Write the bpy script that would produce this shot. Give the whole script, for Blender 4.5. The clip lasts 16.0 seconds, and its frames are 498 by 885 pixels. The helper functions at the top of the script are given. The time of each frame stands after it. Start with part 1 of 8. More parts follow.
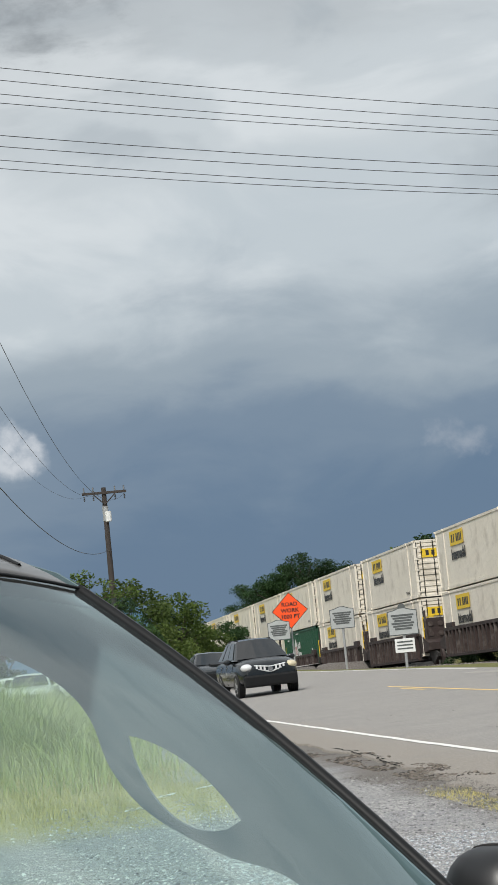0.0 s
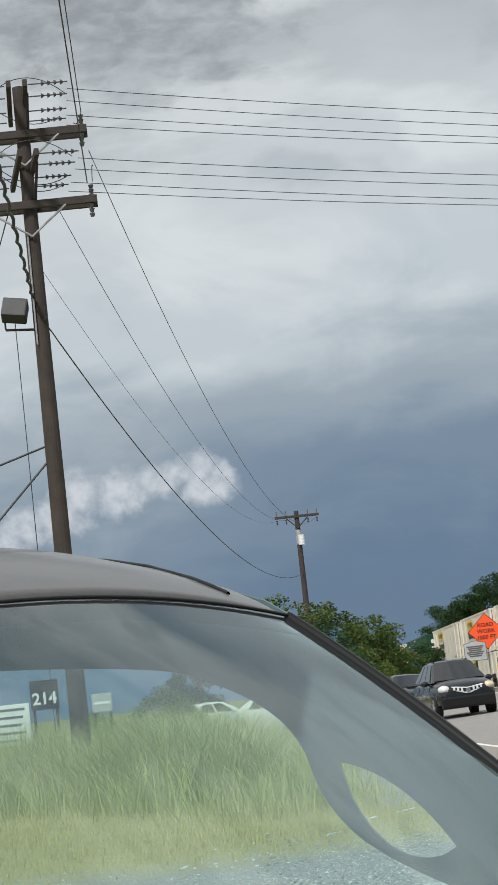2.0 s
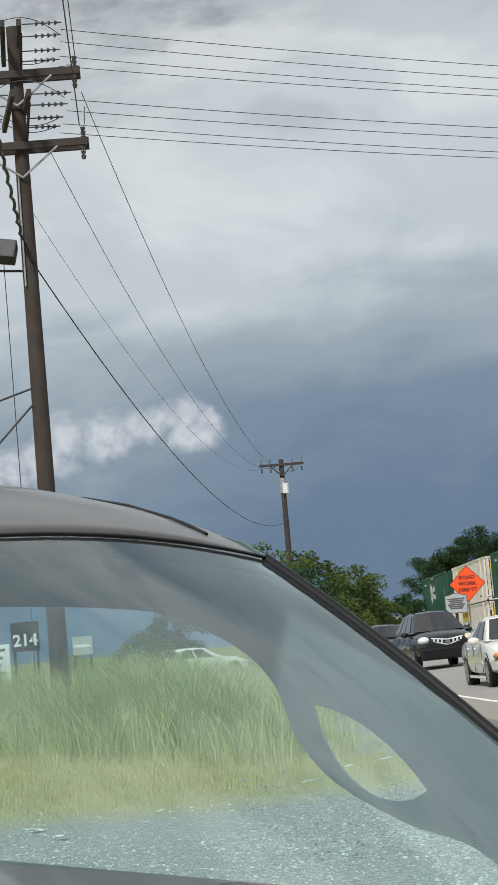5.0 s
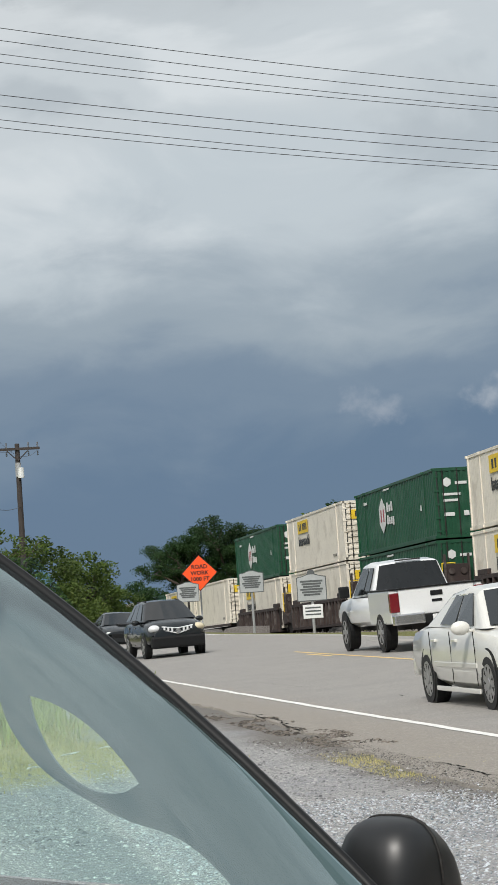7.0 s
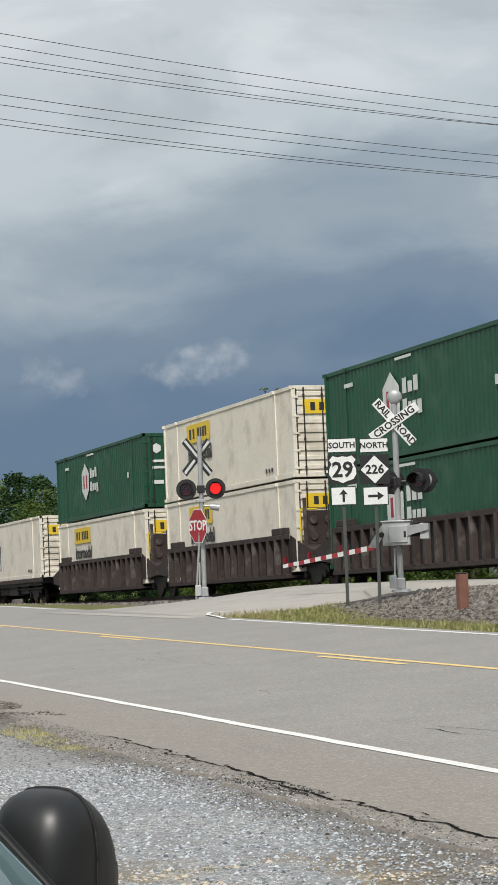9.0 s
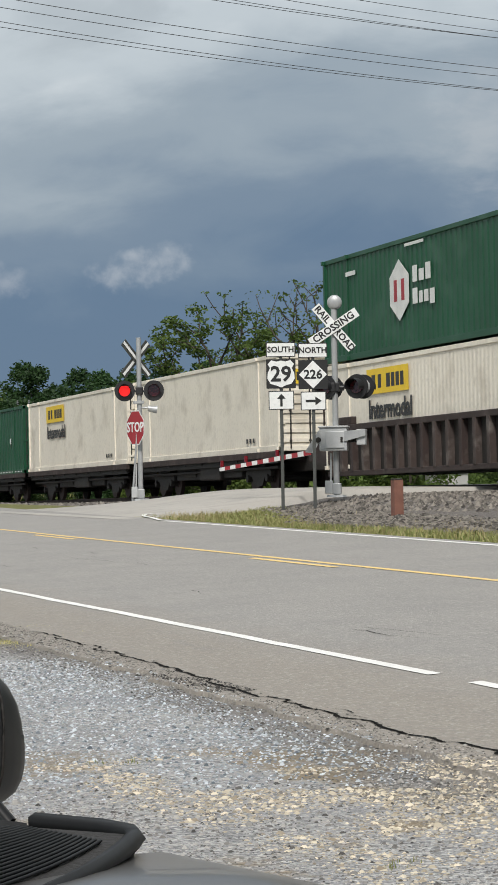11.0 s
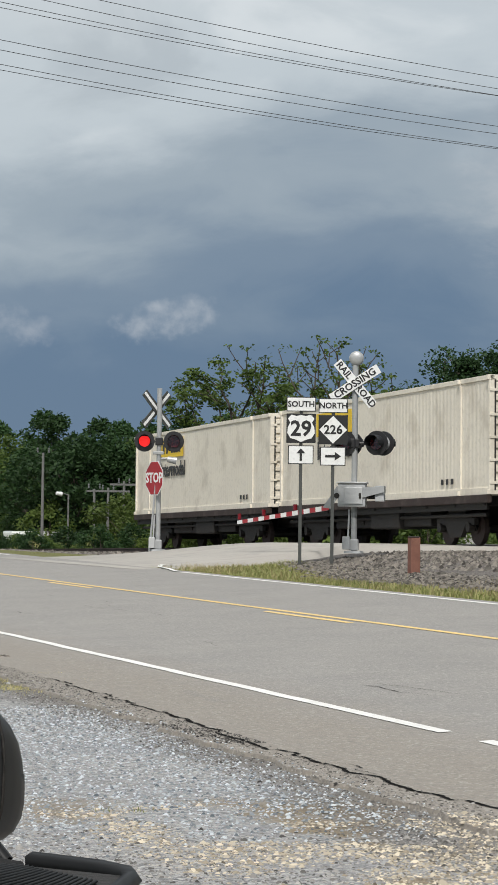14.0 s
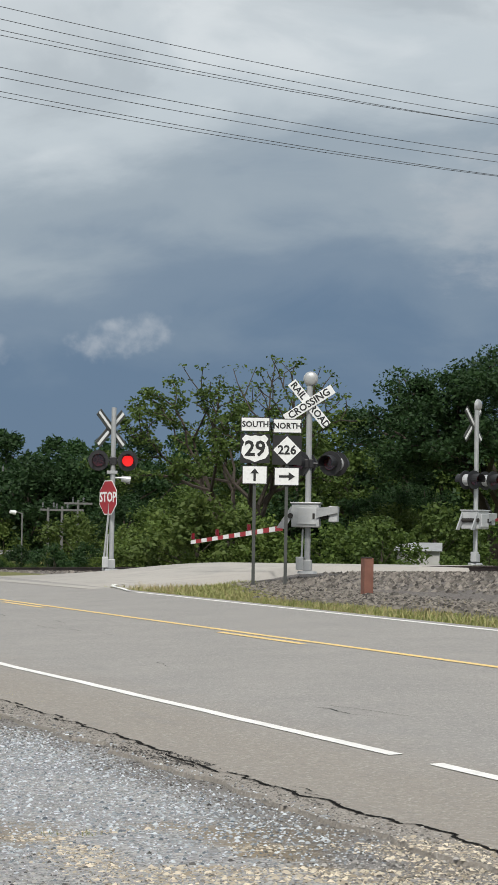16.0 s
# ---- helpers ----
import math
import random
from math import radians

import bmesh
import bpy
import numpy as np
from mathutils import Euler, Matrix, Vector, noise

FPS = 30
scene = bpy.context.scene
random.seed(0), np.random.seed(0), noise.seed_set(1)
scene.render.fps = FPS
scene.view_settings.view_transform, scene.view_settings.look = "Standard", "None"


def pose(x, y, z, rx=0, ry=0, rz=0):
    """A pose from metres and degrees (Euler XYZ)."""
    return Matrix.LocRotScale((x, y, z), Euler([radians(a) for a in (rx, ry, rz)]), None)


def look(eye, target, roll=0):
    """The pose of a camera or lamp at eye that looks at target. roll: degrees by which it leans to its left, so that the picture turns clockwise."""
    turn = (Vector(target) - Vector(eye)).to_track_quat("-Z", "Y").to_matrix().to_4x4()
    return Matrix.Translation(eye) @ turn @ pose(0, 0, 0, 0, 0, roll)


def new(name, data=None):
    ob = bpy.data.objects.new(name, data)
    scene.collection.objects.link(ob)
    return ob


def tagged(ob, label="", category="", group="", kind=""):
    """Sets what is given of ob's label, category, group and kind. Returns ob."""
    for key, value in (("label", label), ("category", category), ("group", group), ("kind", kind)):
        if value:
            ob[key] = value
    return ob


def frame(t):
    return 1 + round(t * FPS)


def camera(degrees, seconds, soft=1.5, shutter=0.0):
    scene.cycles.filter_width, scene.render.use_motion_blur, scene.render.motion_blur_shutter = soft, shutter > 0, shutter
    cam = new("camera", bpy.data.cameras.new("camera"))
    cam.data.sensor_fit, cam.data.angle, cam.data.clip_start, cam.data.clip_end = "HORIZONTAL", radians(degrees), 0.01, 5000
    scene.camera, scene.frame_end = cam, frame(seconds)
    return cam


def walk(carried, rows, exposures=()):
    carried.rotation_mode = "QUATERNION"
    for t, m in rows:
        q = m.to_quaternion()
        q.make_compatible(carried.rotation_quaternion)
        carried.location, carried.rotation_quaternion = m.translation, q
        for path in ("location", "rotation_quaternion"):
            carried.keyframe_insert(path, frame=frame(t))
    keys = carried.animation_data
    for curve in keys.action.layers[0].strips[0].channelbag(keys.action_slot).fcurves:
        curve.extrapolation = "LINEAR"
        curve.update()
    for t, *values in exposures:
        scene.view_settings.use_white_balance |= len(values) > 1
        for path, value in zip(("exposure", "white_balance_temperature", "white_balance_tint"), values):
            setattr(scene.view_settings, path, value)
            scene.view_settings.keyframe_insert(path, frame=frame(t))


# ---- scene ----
cam = camera(12.58, 16.0)
walk(cam, [
    (0, pose(-0.001, 0.000, 1.378, 95.367, 5.515, -7.245)),
    (0.5, pose(-0.011, 0.000, 1.386, 95.326, 5.867, -6.232)),
    (1, pose(-0.012, 0.000, 1.385, 95.454, 6.159, -4.934)),
    (1.5, pose(-0.018, 0.000, 1.384, 95.920, 6.207, -3.540)),
    (2, pose(-0.026, 0.000, 1.387, 96.444, 6.273, -2.279)),
    (2.5, pose(-0.009, 0.000, 1.385, 96.769, 6.446, -1.510)),
    (3, pose(-0.008, 0.000, 1.381, 96.657, 6.495, -1.332)),
    (3.2, pose(-0.008, 0.000, 1.381, 96.486, 6.495, -1.332)),
    (5.3, pose(-0.019, 0.000, 1.374, 94.837, 4.831, -2.864)),
    (5.5, pose(-0.012, 0.000, 1.373, 94.645, 5.367, -3.334)),
    (6, pose(0.012, 0.000, 1.371, 94.318, 5.179, -4.983)),
    (6.5, pose(0.009, 0.000, 1.376, 94.163, 4.462, -7.123)),
    (7, pose(0.007, 0.000, 1.383, 94.231, 3.721, -9.566)),
    (7.5, pose(0.013, 0.000, 1.383, 94.312, 2.798, -12.160)),
    (8, pose(0.011, 0.000, 1.382, 94.219, 1.954, -14.506)),
    (8.5, pose(0.013, 0.000, 1.380, 93.822, 1.783, -16.342)),
    (9, pose(0.024, 0.000, 1.381, 93.147, 2.112, -17.787)),
    (9.5, pose(0.052, 0.000, 1.371, 92.274, 2.000, -18.804)),
    (9.7, pose(0.058, 0.000, 1.367, 91.861, 2.105, -19.134)),
    (11.8, pose(0.068, 0.000, 1.325, 90.704, 0.132, -18.923)),
    (12, pose(0.065, 0.000, 1.328, 90.952, -0.014, -18.739)),
    (12.5, pose(0.058, 0.000, 1.321, 91.539, -0.096, -18.372)),
    (13, pose(0.077, 0.000, 1.322, 91.859, -0.416, -18.260)),
    (13.5, pose(0.079, 0.000, 1.320, 92.032, -0.571, -18.468)),
    (14, pose(0.084, 0.000, 1.319, 92.073, -0.686, -18.889)),
    (14.5, pose(0.076, 0.000, 1.322, 92.132, -0.689, -19.264)),
    (15, pose(0.086, 0.000, 1.326, 92.237, -0.779, -19.318)),
    (15.5, pose(0.092, 0.000, 1.330, 92.390, -0.815, -19.967)),
    (16, pose(0.104, 0.000, 1.336, 92.576, -0.912, -20.043)),
])

# ---- world, sun ----
SUN_AZ, SUN_EL = radians(205), radians(48)


def build_world():
    w = bpy.data.worlds.new("sky")
    scene.world = w
    w.use_nodes = True
    nt = w.node_tree
    nt.nodes.clear()
    N, L = nt.nodes.new, nt.links.new

    def math_(op, a, b=None, clamp=False):
        n = N("ShaderNodeMath")
        n.operation, n.use_clamp = op, clamp
        for i, v in enumerate((a, b)):
            if v is None:
                continue
            if isinstance(v, (int, float)):
                n.inputs[i].default_value = v
            else:
                L(v, n.inputs[i])
        return n.outputs[0]

    def ramp(fac, stops):
        n = N("ShaderNodeValToRGB")
        n.color_ramp.interpolation = "EASE"
        e = n.color_ramp.elements
        for i, (p, c) in enumerate(stops):
            el = e[i] if i < 2 else e.new(p)
            el.position, el.color = p, (*c, 1)
        L(fac, n.inputs[0])
        return n.outputs[0]

    def mix(fac, a, b):
        n = N("ShaderNodeMix")
        n.data_type = "RGBA"
        if isinstance(fac, (int, float)):
            n.inputs[0].default_value = fac
        else:
            L(fac, n.inputs[0])
        for s, v in ((6, a), (7, b)):
            if isinstance(v, tuple):
                n.inputs[s].default_value = (*v, 1)
            else:
                L(v, n.inputs[s])
        return n.outputs[2]

    co = N("ShaderNodeTexCoord")
    sep = N("ShaderNodeSeparateXYZ")
    L(co.outputs["Generated"], sep.inputs[0])
    el = math_("MULTIPLY", math_("ARCSINE", sep.outputs[2]), 57.2958)
    az = math_("MULTIPLY", math_("ARCTAN2", sep.outputs[0], sep.outputs[1]), 57.2958)
    flat = N("ShaderNodeCombineXYZ")
    L(math_("MULTIPLY", az, 0.09), flat.inputs[0])
    L(math_("MULTIPLY", el, 0.20), flat.inputs[1])

    def cloud(scale, detail, rough, shift, dist=0.0):
        m = N("ShaderNodeMapping")
        m.inputs["Location"].default_value = shift
        L(flat.outputs[0], m.inputs[0])
        n = N("ShaderNodeTexNoise")
        n.inputs["Scale"].default_value, n.inputs["Detail"].default_value = scale, detail
        n.inputs["Roughness"].default_value, n.inputs["Distortion"].default_value = rough, dist
        L(m.outputs[0], n.inputs["Vector"])
        return n.outputs[0]

    big = cloud(1.1, 3, 0.5, (3.1, 1.2, 0), 0.3)
    fine = cloud(2.6, 7, 0.55, (8.3, 4.4, 2), 0.4)
    warp = math_("ADD", math_("MULTIPLY", math_("SUBTRACT", big, 0.5), 5.5), math_("MULTIPLY", math_("SUBTRACT", fine, 0.5), 4.2))
    # the storm lies lower to the left of the track and reaches higher above it
    tilt = math_("MULTIPLY", math_("SUBTRACT", az, 8.0), -0.10)
    tilt = math_("MAXIMUM", math_("MINIMUM", tilt, 2.0), -2.6)
    h = math_("MULTIPLY", math_("ADD", math_("ADD", el, warp), tilt), 1 / 40.0, True)
    base = ramp(h, [(0.0, (0.130, 0.202, 0.300)), (0.075, (0.128, 0.198, 0.298)), (0.13, (0.190, 0.258, 0.345)), (0.185, (0.320, 0.385, 0.445)),
                    (0.25, (0.540, 0.600, 0.640)), (0.33, (0.585, 0.635, 0.665)), (0.42, (0.480, 0.520, 0.545)), (0.52, (0.540, 0.575, 0.595)), (0.75, (0.80, 0.82, 0.84)), (1.0, (1.0, 1.0, 1.0))])

    # billows: pale heads and grey hollows in the layer above the storm
    body = N("ShaderNodeMapRange")
    body.inputs["From Min"].default_value, body.inputs["From Max"].default_value = 0.17, 0.27
    L(h, body.inputs["Value"])
    billow = cloud(1.7, 8, 0.52, (5.2, 9.1, 6), 0.5)
    for lo, hi, color, k in ((0.50, 0.66, (0.76, 0.80, 0.82), 0.55), (0.48, 0.34, (0.38, 0.43, 0.47), 0.5)):
        s = N("ShaderNodeMapRange")
        s.interpolation_type = "SMOOTHSTEP"
        s.inputs["From Min"].default_value, s.inputs["From Max"].default_value, s.inputs["To Max"].default_value = lo, hi, k
        L(billow, s.inputs["Value"])
        base = mix(math_("MULTIPLY", s.outputs[0], body.outputs[0]), base, color)

    def puff(a0, e0, wa, we, lo, hi, color, base, amount=1.0):
        dx = math_("MULTIPLY", math_("SUBTRACT", az, a0), 1 / wa)
        dy = math_("MULTIPLY", math_("SUBTRACT", el, e0), 1 / we)
        d = math_("ADD", math_("MULTIPLY", dx, dx), math_("MULTIPLY", dy, dy))
        n = cloud(9.0, 7, 0.6, (1.3, 7.7, 3), 0.3)
        v = math_("ADD", math_("SUBTRACT", 1.0, d), math_("MULTIPLY", math_("SUBTRACT", n, 0.5), 3.2))
        s = N("ShaderNodeMapRange")
        s.interpolation_type = "SMOOTHSTEP"
        s.inputs["From Min"].default_value, s.inputs["From Max"].default_value = lo, hi
        s.inputs["To Max"].default_value = amount
        L(v, s.inputs["Value"])
        return mix(s.outputs[0], base, color)

    # small cumulus heads, each a cluster of lobes with a frayed edge
    even = N("ShaderNodeCombineXYZ")
    L(az, even.inputs[0])
    L(el, even.inputs[1])

    def cumulus(lobes, color, base, amount, fray, lo, hi):
        best = None
        for a0, e0, wa, we in lobes:
            dx = math_("MULTIPLY", math_("SUBTRACT", az, a0), 1 / wa)
            dy = math_("MULTIPLY", math_("SUBTRACT", el, e0), 1 / we)
            v = math_("SUBTRACT", 1.0, math_("ADD", math_("MULTIPLY", dx, dx), math_("MULTIPLY", dy, dy)))
            best = v if best is None else math_("MAXIMUM", best, v)
        n = N("ShaderNodeTexNoise")
        n.inputs["Scale"].default_value, n.inputs["Detail"].default_value, n.inputs["Roughness"].default_value = 2.4, 6, 0.55
        L(even.outputs[0], n.inputs["Vector"])
        v = math_("ADD", best, math_("MULTIPLY", math_("SUBTRACT", n.outputs[0], 0.5), fray))
        s = N("ShaderNodeMapRange")
        s.interpolation_type = "SMOOTHSTEP"
        s.inputs["From Min"].default_value, s.inputs["From Max"].default_value, s.inputs["To Max"].default_value = lo, hi, amount
        L(v, s.inputs["Value"])
        return mix(s.outputs[0], base, color)

    base = cumulus(((-2.93, 4.83, 1.07, 0.57), (-1.49, 5.54, 0.78, 0.71), (-0.42, 5.45, 0.86, 0.68), (0.62, 5.70, 0.64, 0.49), (-2.13, 4.96, 1.00, 0.57), (-3.45, 4.60, 0.86, 0.43)), (0.66, 0.69, 0.73), base, 0.9, 2.6, -0.4, 1.7)
    base = cumulus(((1.58, 5.85, 0.54, 0.60), (2.12, 5.53, 0.51, 0.57), (1.78, 5.33, 0.68, 0.46)), (0.66, 0.69, 0.73), base, 0.9, 2.4, -0.4, 1.5)
    base = cumulus(((16.08, 4.96, 0.78, 0.37), (16.86, 5.19, 0.86, 0.49), (17.50, 5.34, 0.51, 0.49), (16.57, 5.43, 0.57, 0.23)), (0.46, 0.50, 0.55), base, 0.7, 3.4, -0.4, 2.2)
    base = cumulus(((12.70, 5.11, 0.57, 0.37), (13.34, 4.80, 0.66, 0.37)), (0.42, 0.46, 0.52), base, 0.6, 3.4, -0.4, 2.2)
    base = puff(0.6, 18.0, 6.0, 3.0, -0.2, 1.5, (0.27, 0.295, 0.315), base, 0.85)
    base = puff(26.5, 8.5, 2.6, 2.2, -0.3, 1.6, (0.50, 0.53, 0.56), base, 0.5)

    # higher up the broken clouds go on, bright and grey by turns
    n3 = N("ShaderNodeTexNoise")
    n3.inputs["Scale"].default_value, n3.inputs["Detail"].default_value, n3.inputs["Distortion"].default_value = 5.0, 4, 0.8
    L(co.outputs["Generated"], n3.inputs["Vector"])
    up = N("ShaderNodeMapRange")
    up.inputs["From Min"].default_value, up.inputs["From Max"].default_value = 0.42, 0.58
    L(n3.outputs[0], up.inputs["Value"])
    high = N("ShaderNodeMapRange")
    high.inputs["From Min"].default_value, high.inputs["From Max"].default_value, high.inputs["To Max"].default_value = 24, 36, 0.8
    L(el, high.inputs["Value"])
    base = mix(math_("MULTIPLY", up.outputs[0], high.outputs[0]), base, (0.24, 0.34, 0.43))

    sky = N("ShaderNodeTexSky")
    sky.sky_type, sky.sun_disc = "NISHITA", False
    sky.sun_elevation, sky.sun_rotation = SUN_EL, SUN_AZ
    bg1, bg2, add, out = N("ShaderNodeBackground"), N("ShaderNodeBackground"), N("ShaderNodeMixShader"), N("ShaderNodeOutputWorld")
    L(sky.outputs[0], bg1.inputs[0])
    bg1.inputs[1].default_value = 0.1
    L(base, bg2.inputs[0])
    bg2.inputs[1].default_value = 1.0
    add.inputs[0].default_value = 0.97
    L(bg1.outputs[0], add.inputs[1])
    L(bg2.outputs[0], add.inputs[2])
    L(add.outputs[0], out.inputs[0])
    sun = new("sun", bpy.data.lights.new("sun", "SUN"))
    sun.data.energy, sun.data.angle, sun.data.color = 3.45, radians(10), (1.0, 0.96, 0.90)
    d = Vector((math.sin(SUN_AZ) * math.cos(SUN_EL), math.cos(SUN_AZ) * math.cos(SUN_EL), math.sin(SUN_EL)))
    sun.matrix_world = look(d * 50, (0, 0, 0))


build_world()
scene.view_settings.exposure = 0.0


# ---- materials ----
def surface(name, c1, c2=None, scale=6.0, rough=0.6, bump=0.0, metal=0.0, fine=60.0, vary=0.0, stain=None, stain_scale=1.5, coat=0.0, spec=0.5):
    """A painted, stony or earthy surface: two colours mixed at two scales, with relief and optional stains."""
    m = bpy.data.materials.new(name)
    m.use_nodes = True
    nt = m.node_tree
    N, L = nt.nodes.new, nt.links.new
    b = nt.nodes["Principled BSDF"]
    b.inputs["Roughness"].default_value, b.inputs["Metallic"].default_value = rough, metal
    b.inputs["Coat Weight"].default_value = coat
    b.inputs["Specular IOR Level"].default_value = spec
    c2 = c2 or tuple(v * 0.8 for v in c1)
    co = N("ShaderNodeTexCoord")

    def noise_(s, detail, seed):
        mp = N("ShaderNodeMapping")
        mp.inputs["Location"].default_value = (seed, seed * 2.1, -seed)
        L(co.outputs["Object"], mp.inputs[0])
        n = N("ShaderNodeTexNoise")
        n.inputs["Scale"].default_value, n.inputs["Detail"].default_value, n.inputs["Roughness"].default_value = s, detail, 0.6
        L(mp.outputs[0], n.inputs["Vector"])
        return n.outputs[0]

    def mixc(f, a, c):
        x = N("ShaderNodeMix")
        x.data_type = "RGBA"
        L(f, x.inputs[0])
        for i, v in ((6, a), (7, c)):
            if isinstance(v, tuple):
                x.inputs[i].default_value = (*v, 1)
            else:
                L(v, x.inputs[i])
        return x.outputs[2]

    def span(v, lo, hi, to=1.0):
        r = N("ShaderNodeMapRange")
        r.inputs["From Min"].default_value, r.inputs["From Max"].default_value, r.inputs["To Max"].default_value = lo, hi, to
        L(v, r.inputs["Value"])
        return r.outputs[0]

    big, small = noise_(scale, 4, 1.7), noise_(fine, 3, 5.2)
    col = mixc(span(big, 0.3, 0.7), c1, c2)
    dark = tuple(v * 0.72 for v in c2)
    col = mixc(span(small, 0.5, 0.8, 0.55), col, dark)
    if stain:
        col = mixc(span(noise_(stain_scale, 6, 9.1), 0.52, 0.68, 0.75), col, stain)
    if vary:
        oi = N("ShaderNodeObjectInfo")
        hs = N("ShaderNodeHueSaturation")
        L(span(oi.outputs["Random"], 0, 1), hs.inputs["Value"])
        hs.inputs["Value"].default_value = 1
        r = N("ShaderNodeMapRange")
        r.inputs["To Min"].default_value, r.inputs["To Max"].default_value = 1 - vary, 1 + vary
        L(oi.outputs["Random"], r.inputs["Value"])
        L(r.outputs[0], hs.inputs["Value"])
        L(col, hs.inputs["Color"])
        col = hs.outputs[0]
    L(col, b.inputs["Base Color"])
    rr = N("ShaderNodeMapRange")
    rr.inputs["To Min"].default_value, rr.inputs["To Max"].default_value = max(0.02, rough - 0.08), min(1, rough + 0.08)
    L(big, rr.inputs["Value"])
    L(rr.outputs[0], b.inputs["Roughness"])
    if bump:
        bp = N("ShaderNodeBump")
        bp.inputs["Strength"].default_value, bp.inputs["Distance"].default_value = min(1, bump), 0.02
        L(small, bp.inputs["Height"])
        L(bp.outputs[0], b.inputs["Normal"])
    return m


def leafy(name, c1, c2):
    m = bpy.data.materials.new(name)
    m.use_nodes = True
    nt = m.node_tree
    N, L = nt.nodes.new, nt.links.new
    b = nt.nodes["Principled BSDF"]
    b.inputs["Roughness"].default_value = 0.6
    b.inputs["Specular IOR Level"].default_value = 0.25
    g = N("ShaderNodeNewGeometry")
    x = N("ShaderNodeMix")
    x.data_type = "RGBA"
    x.inputs[6].default_value, x.inputs[7].default_value = (*c1, 1), (*c2, 1)
    L(g.outputs["Random Per Island"], x.inputs[0])
    oi = N("ShaderNodeObjectInfo")
    hs = N("ShaderNodeHueSaturation")
    r = N("ShaderNodeMapRange")
    r.inputs["To Min"].default_value, r.inputs["To Max"].default_value = 0.75, 1.25
    L(oi.outputs["Random"], r.inputs["Value"])
    L(r.outputs[0], hs.inputs["Value"])
    L(x.outputs[2], hs.inputs["Color"])
    L(hs.outputs[0], b.inputs["Base Color"])
    t = N("ShaderNodeBsdfTranslucent")
    L(hs.outputs[0], t.inputs[0])
    ms = N("ShaderNodeMixShader")
    ms.inputs[0].default_value = 0.3
    L(b.outputs[0], ms.inputs[1])
    L(t.outputs[0], ms.inputs[2])
    L(ms.outputs[0], nt.nodes["Material Output"].inputs[0])
    return m


def glassy(name, tint, mirror=1.0, dirt=0.0, ior=1.55):
    """A thin pane: tinted see-through with real Fresnel gloss, and a film of dust."""
    m = bpy.data.materials.new(name)
    m.use_nodes = True
    nt = m.node_tree
    N, L = nt.nodes.new, nt.links.new
    nt.nodes.remove(nt.nodes["Principled BSDF"])
    tr, gl, fr, ms = N("ShaderNodeBsdfTransparent"), N("ShaderNodeBsdfGlossy"), N("ShaderNodeFresnel"), N("ShaderNodeMixShader")
    tr.inputs[0].default_value = (*tint, 1)
    gl.inputs["Roughness"].default_value = 0.03
    gl.inputs[0].default_value = (mirror * 0.84, mirror * 0.97, mirror, 1)
    fr.inputs[0].default_value = ior
    L(fr.outputs[0], ms.inputs[0])
    L(tr.outputs[0], ms.inputs[1])
    L(gl.outputs[0], ms.inputs[2])
    last = ms.outputs[0]
    if dirt:
        df, m2 = N("ShaderNodeBsdfDiffuse"), N("ShaderNodeMixShader")
        df.inputs[0].default_value = (0.5, 0.52, 0.52, 1)
        co, n, r = N("ShaderNodeTexCoord"), N("ShaderNodeTexNoise"), N("ShaderNodeMapRange")
        n.inputs["Scale"].default_value, n.inputs["Detail"].default_value = 2.2, 5
        L(co.outputs["Object"], n.inputs["Vector"])
        r.inputs["From Min"].default_value, r.inputs["From Max"].default_value = 0.3, 0.7
        r.inputs["To Min"].default_value, r.inputs["To Max"].default_value = dirt * 0.6, dirt
        L(n.outputs[0], r.inputs["Value"])
        L(r.outputs[0], m2.inputs[0])
        L(last, m2.inputs[1])
        L(df.outputs[0], m2.inputs[2])
        last = m2.outputs[0]
    L(last, nt.nodes["Material Output"].inputs[0])
    return m


def glowing(name, color, strength):
    m = bpy.data.materials.new(name)
    m.use_nodes = True
    b = m.node_tree.nodes["Principled BSDF"]
    b.inputs["Base Color"].default_value = (*color, 1)
    b.inputs["Emission Color"].default_value = (*color, 1)
    b.inputs["Emission Strength"].default_value = strength
    return m


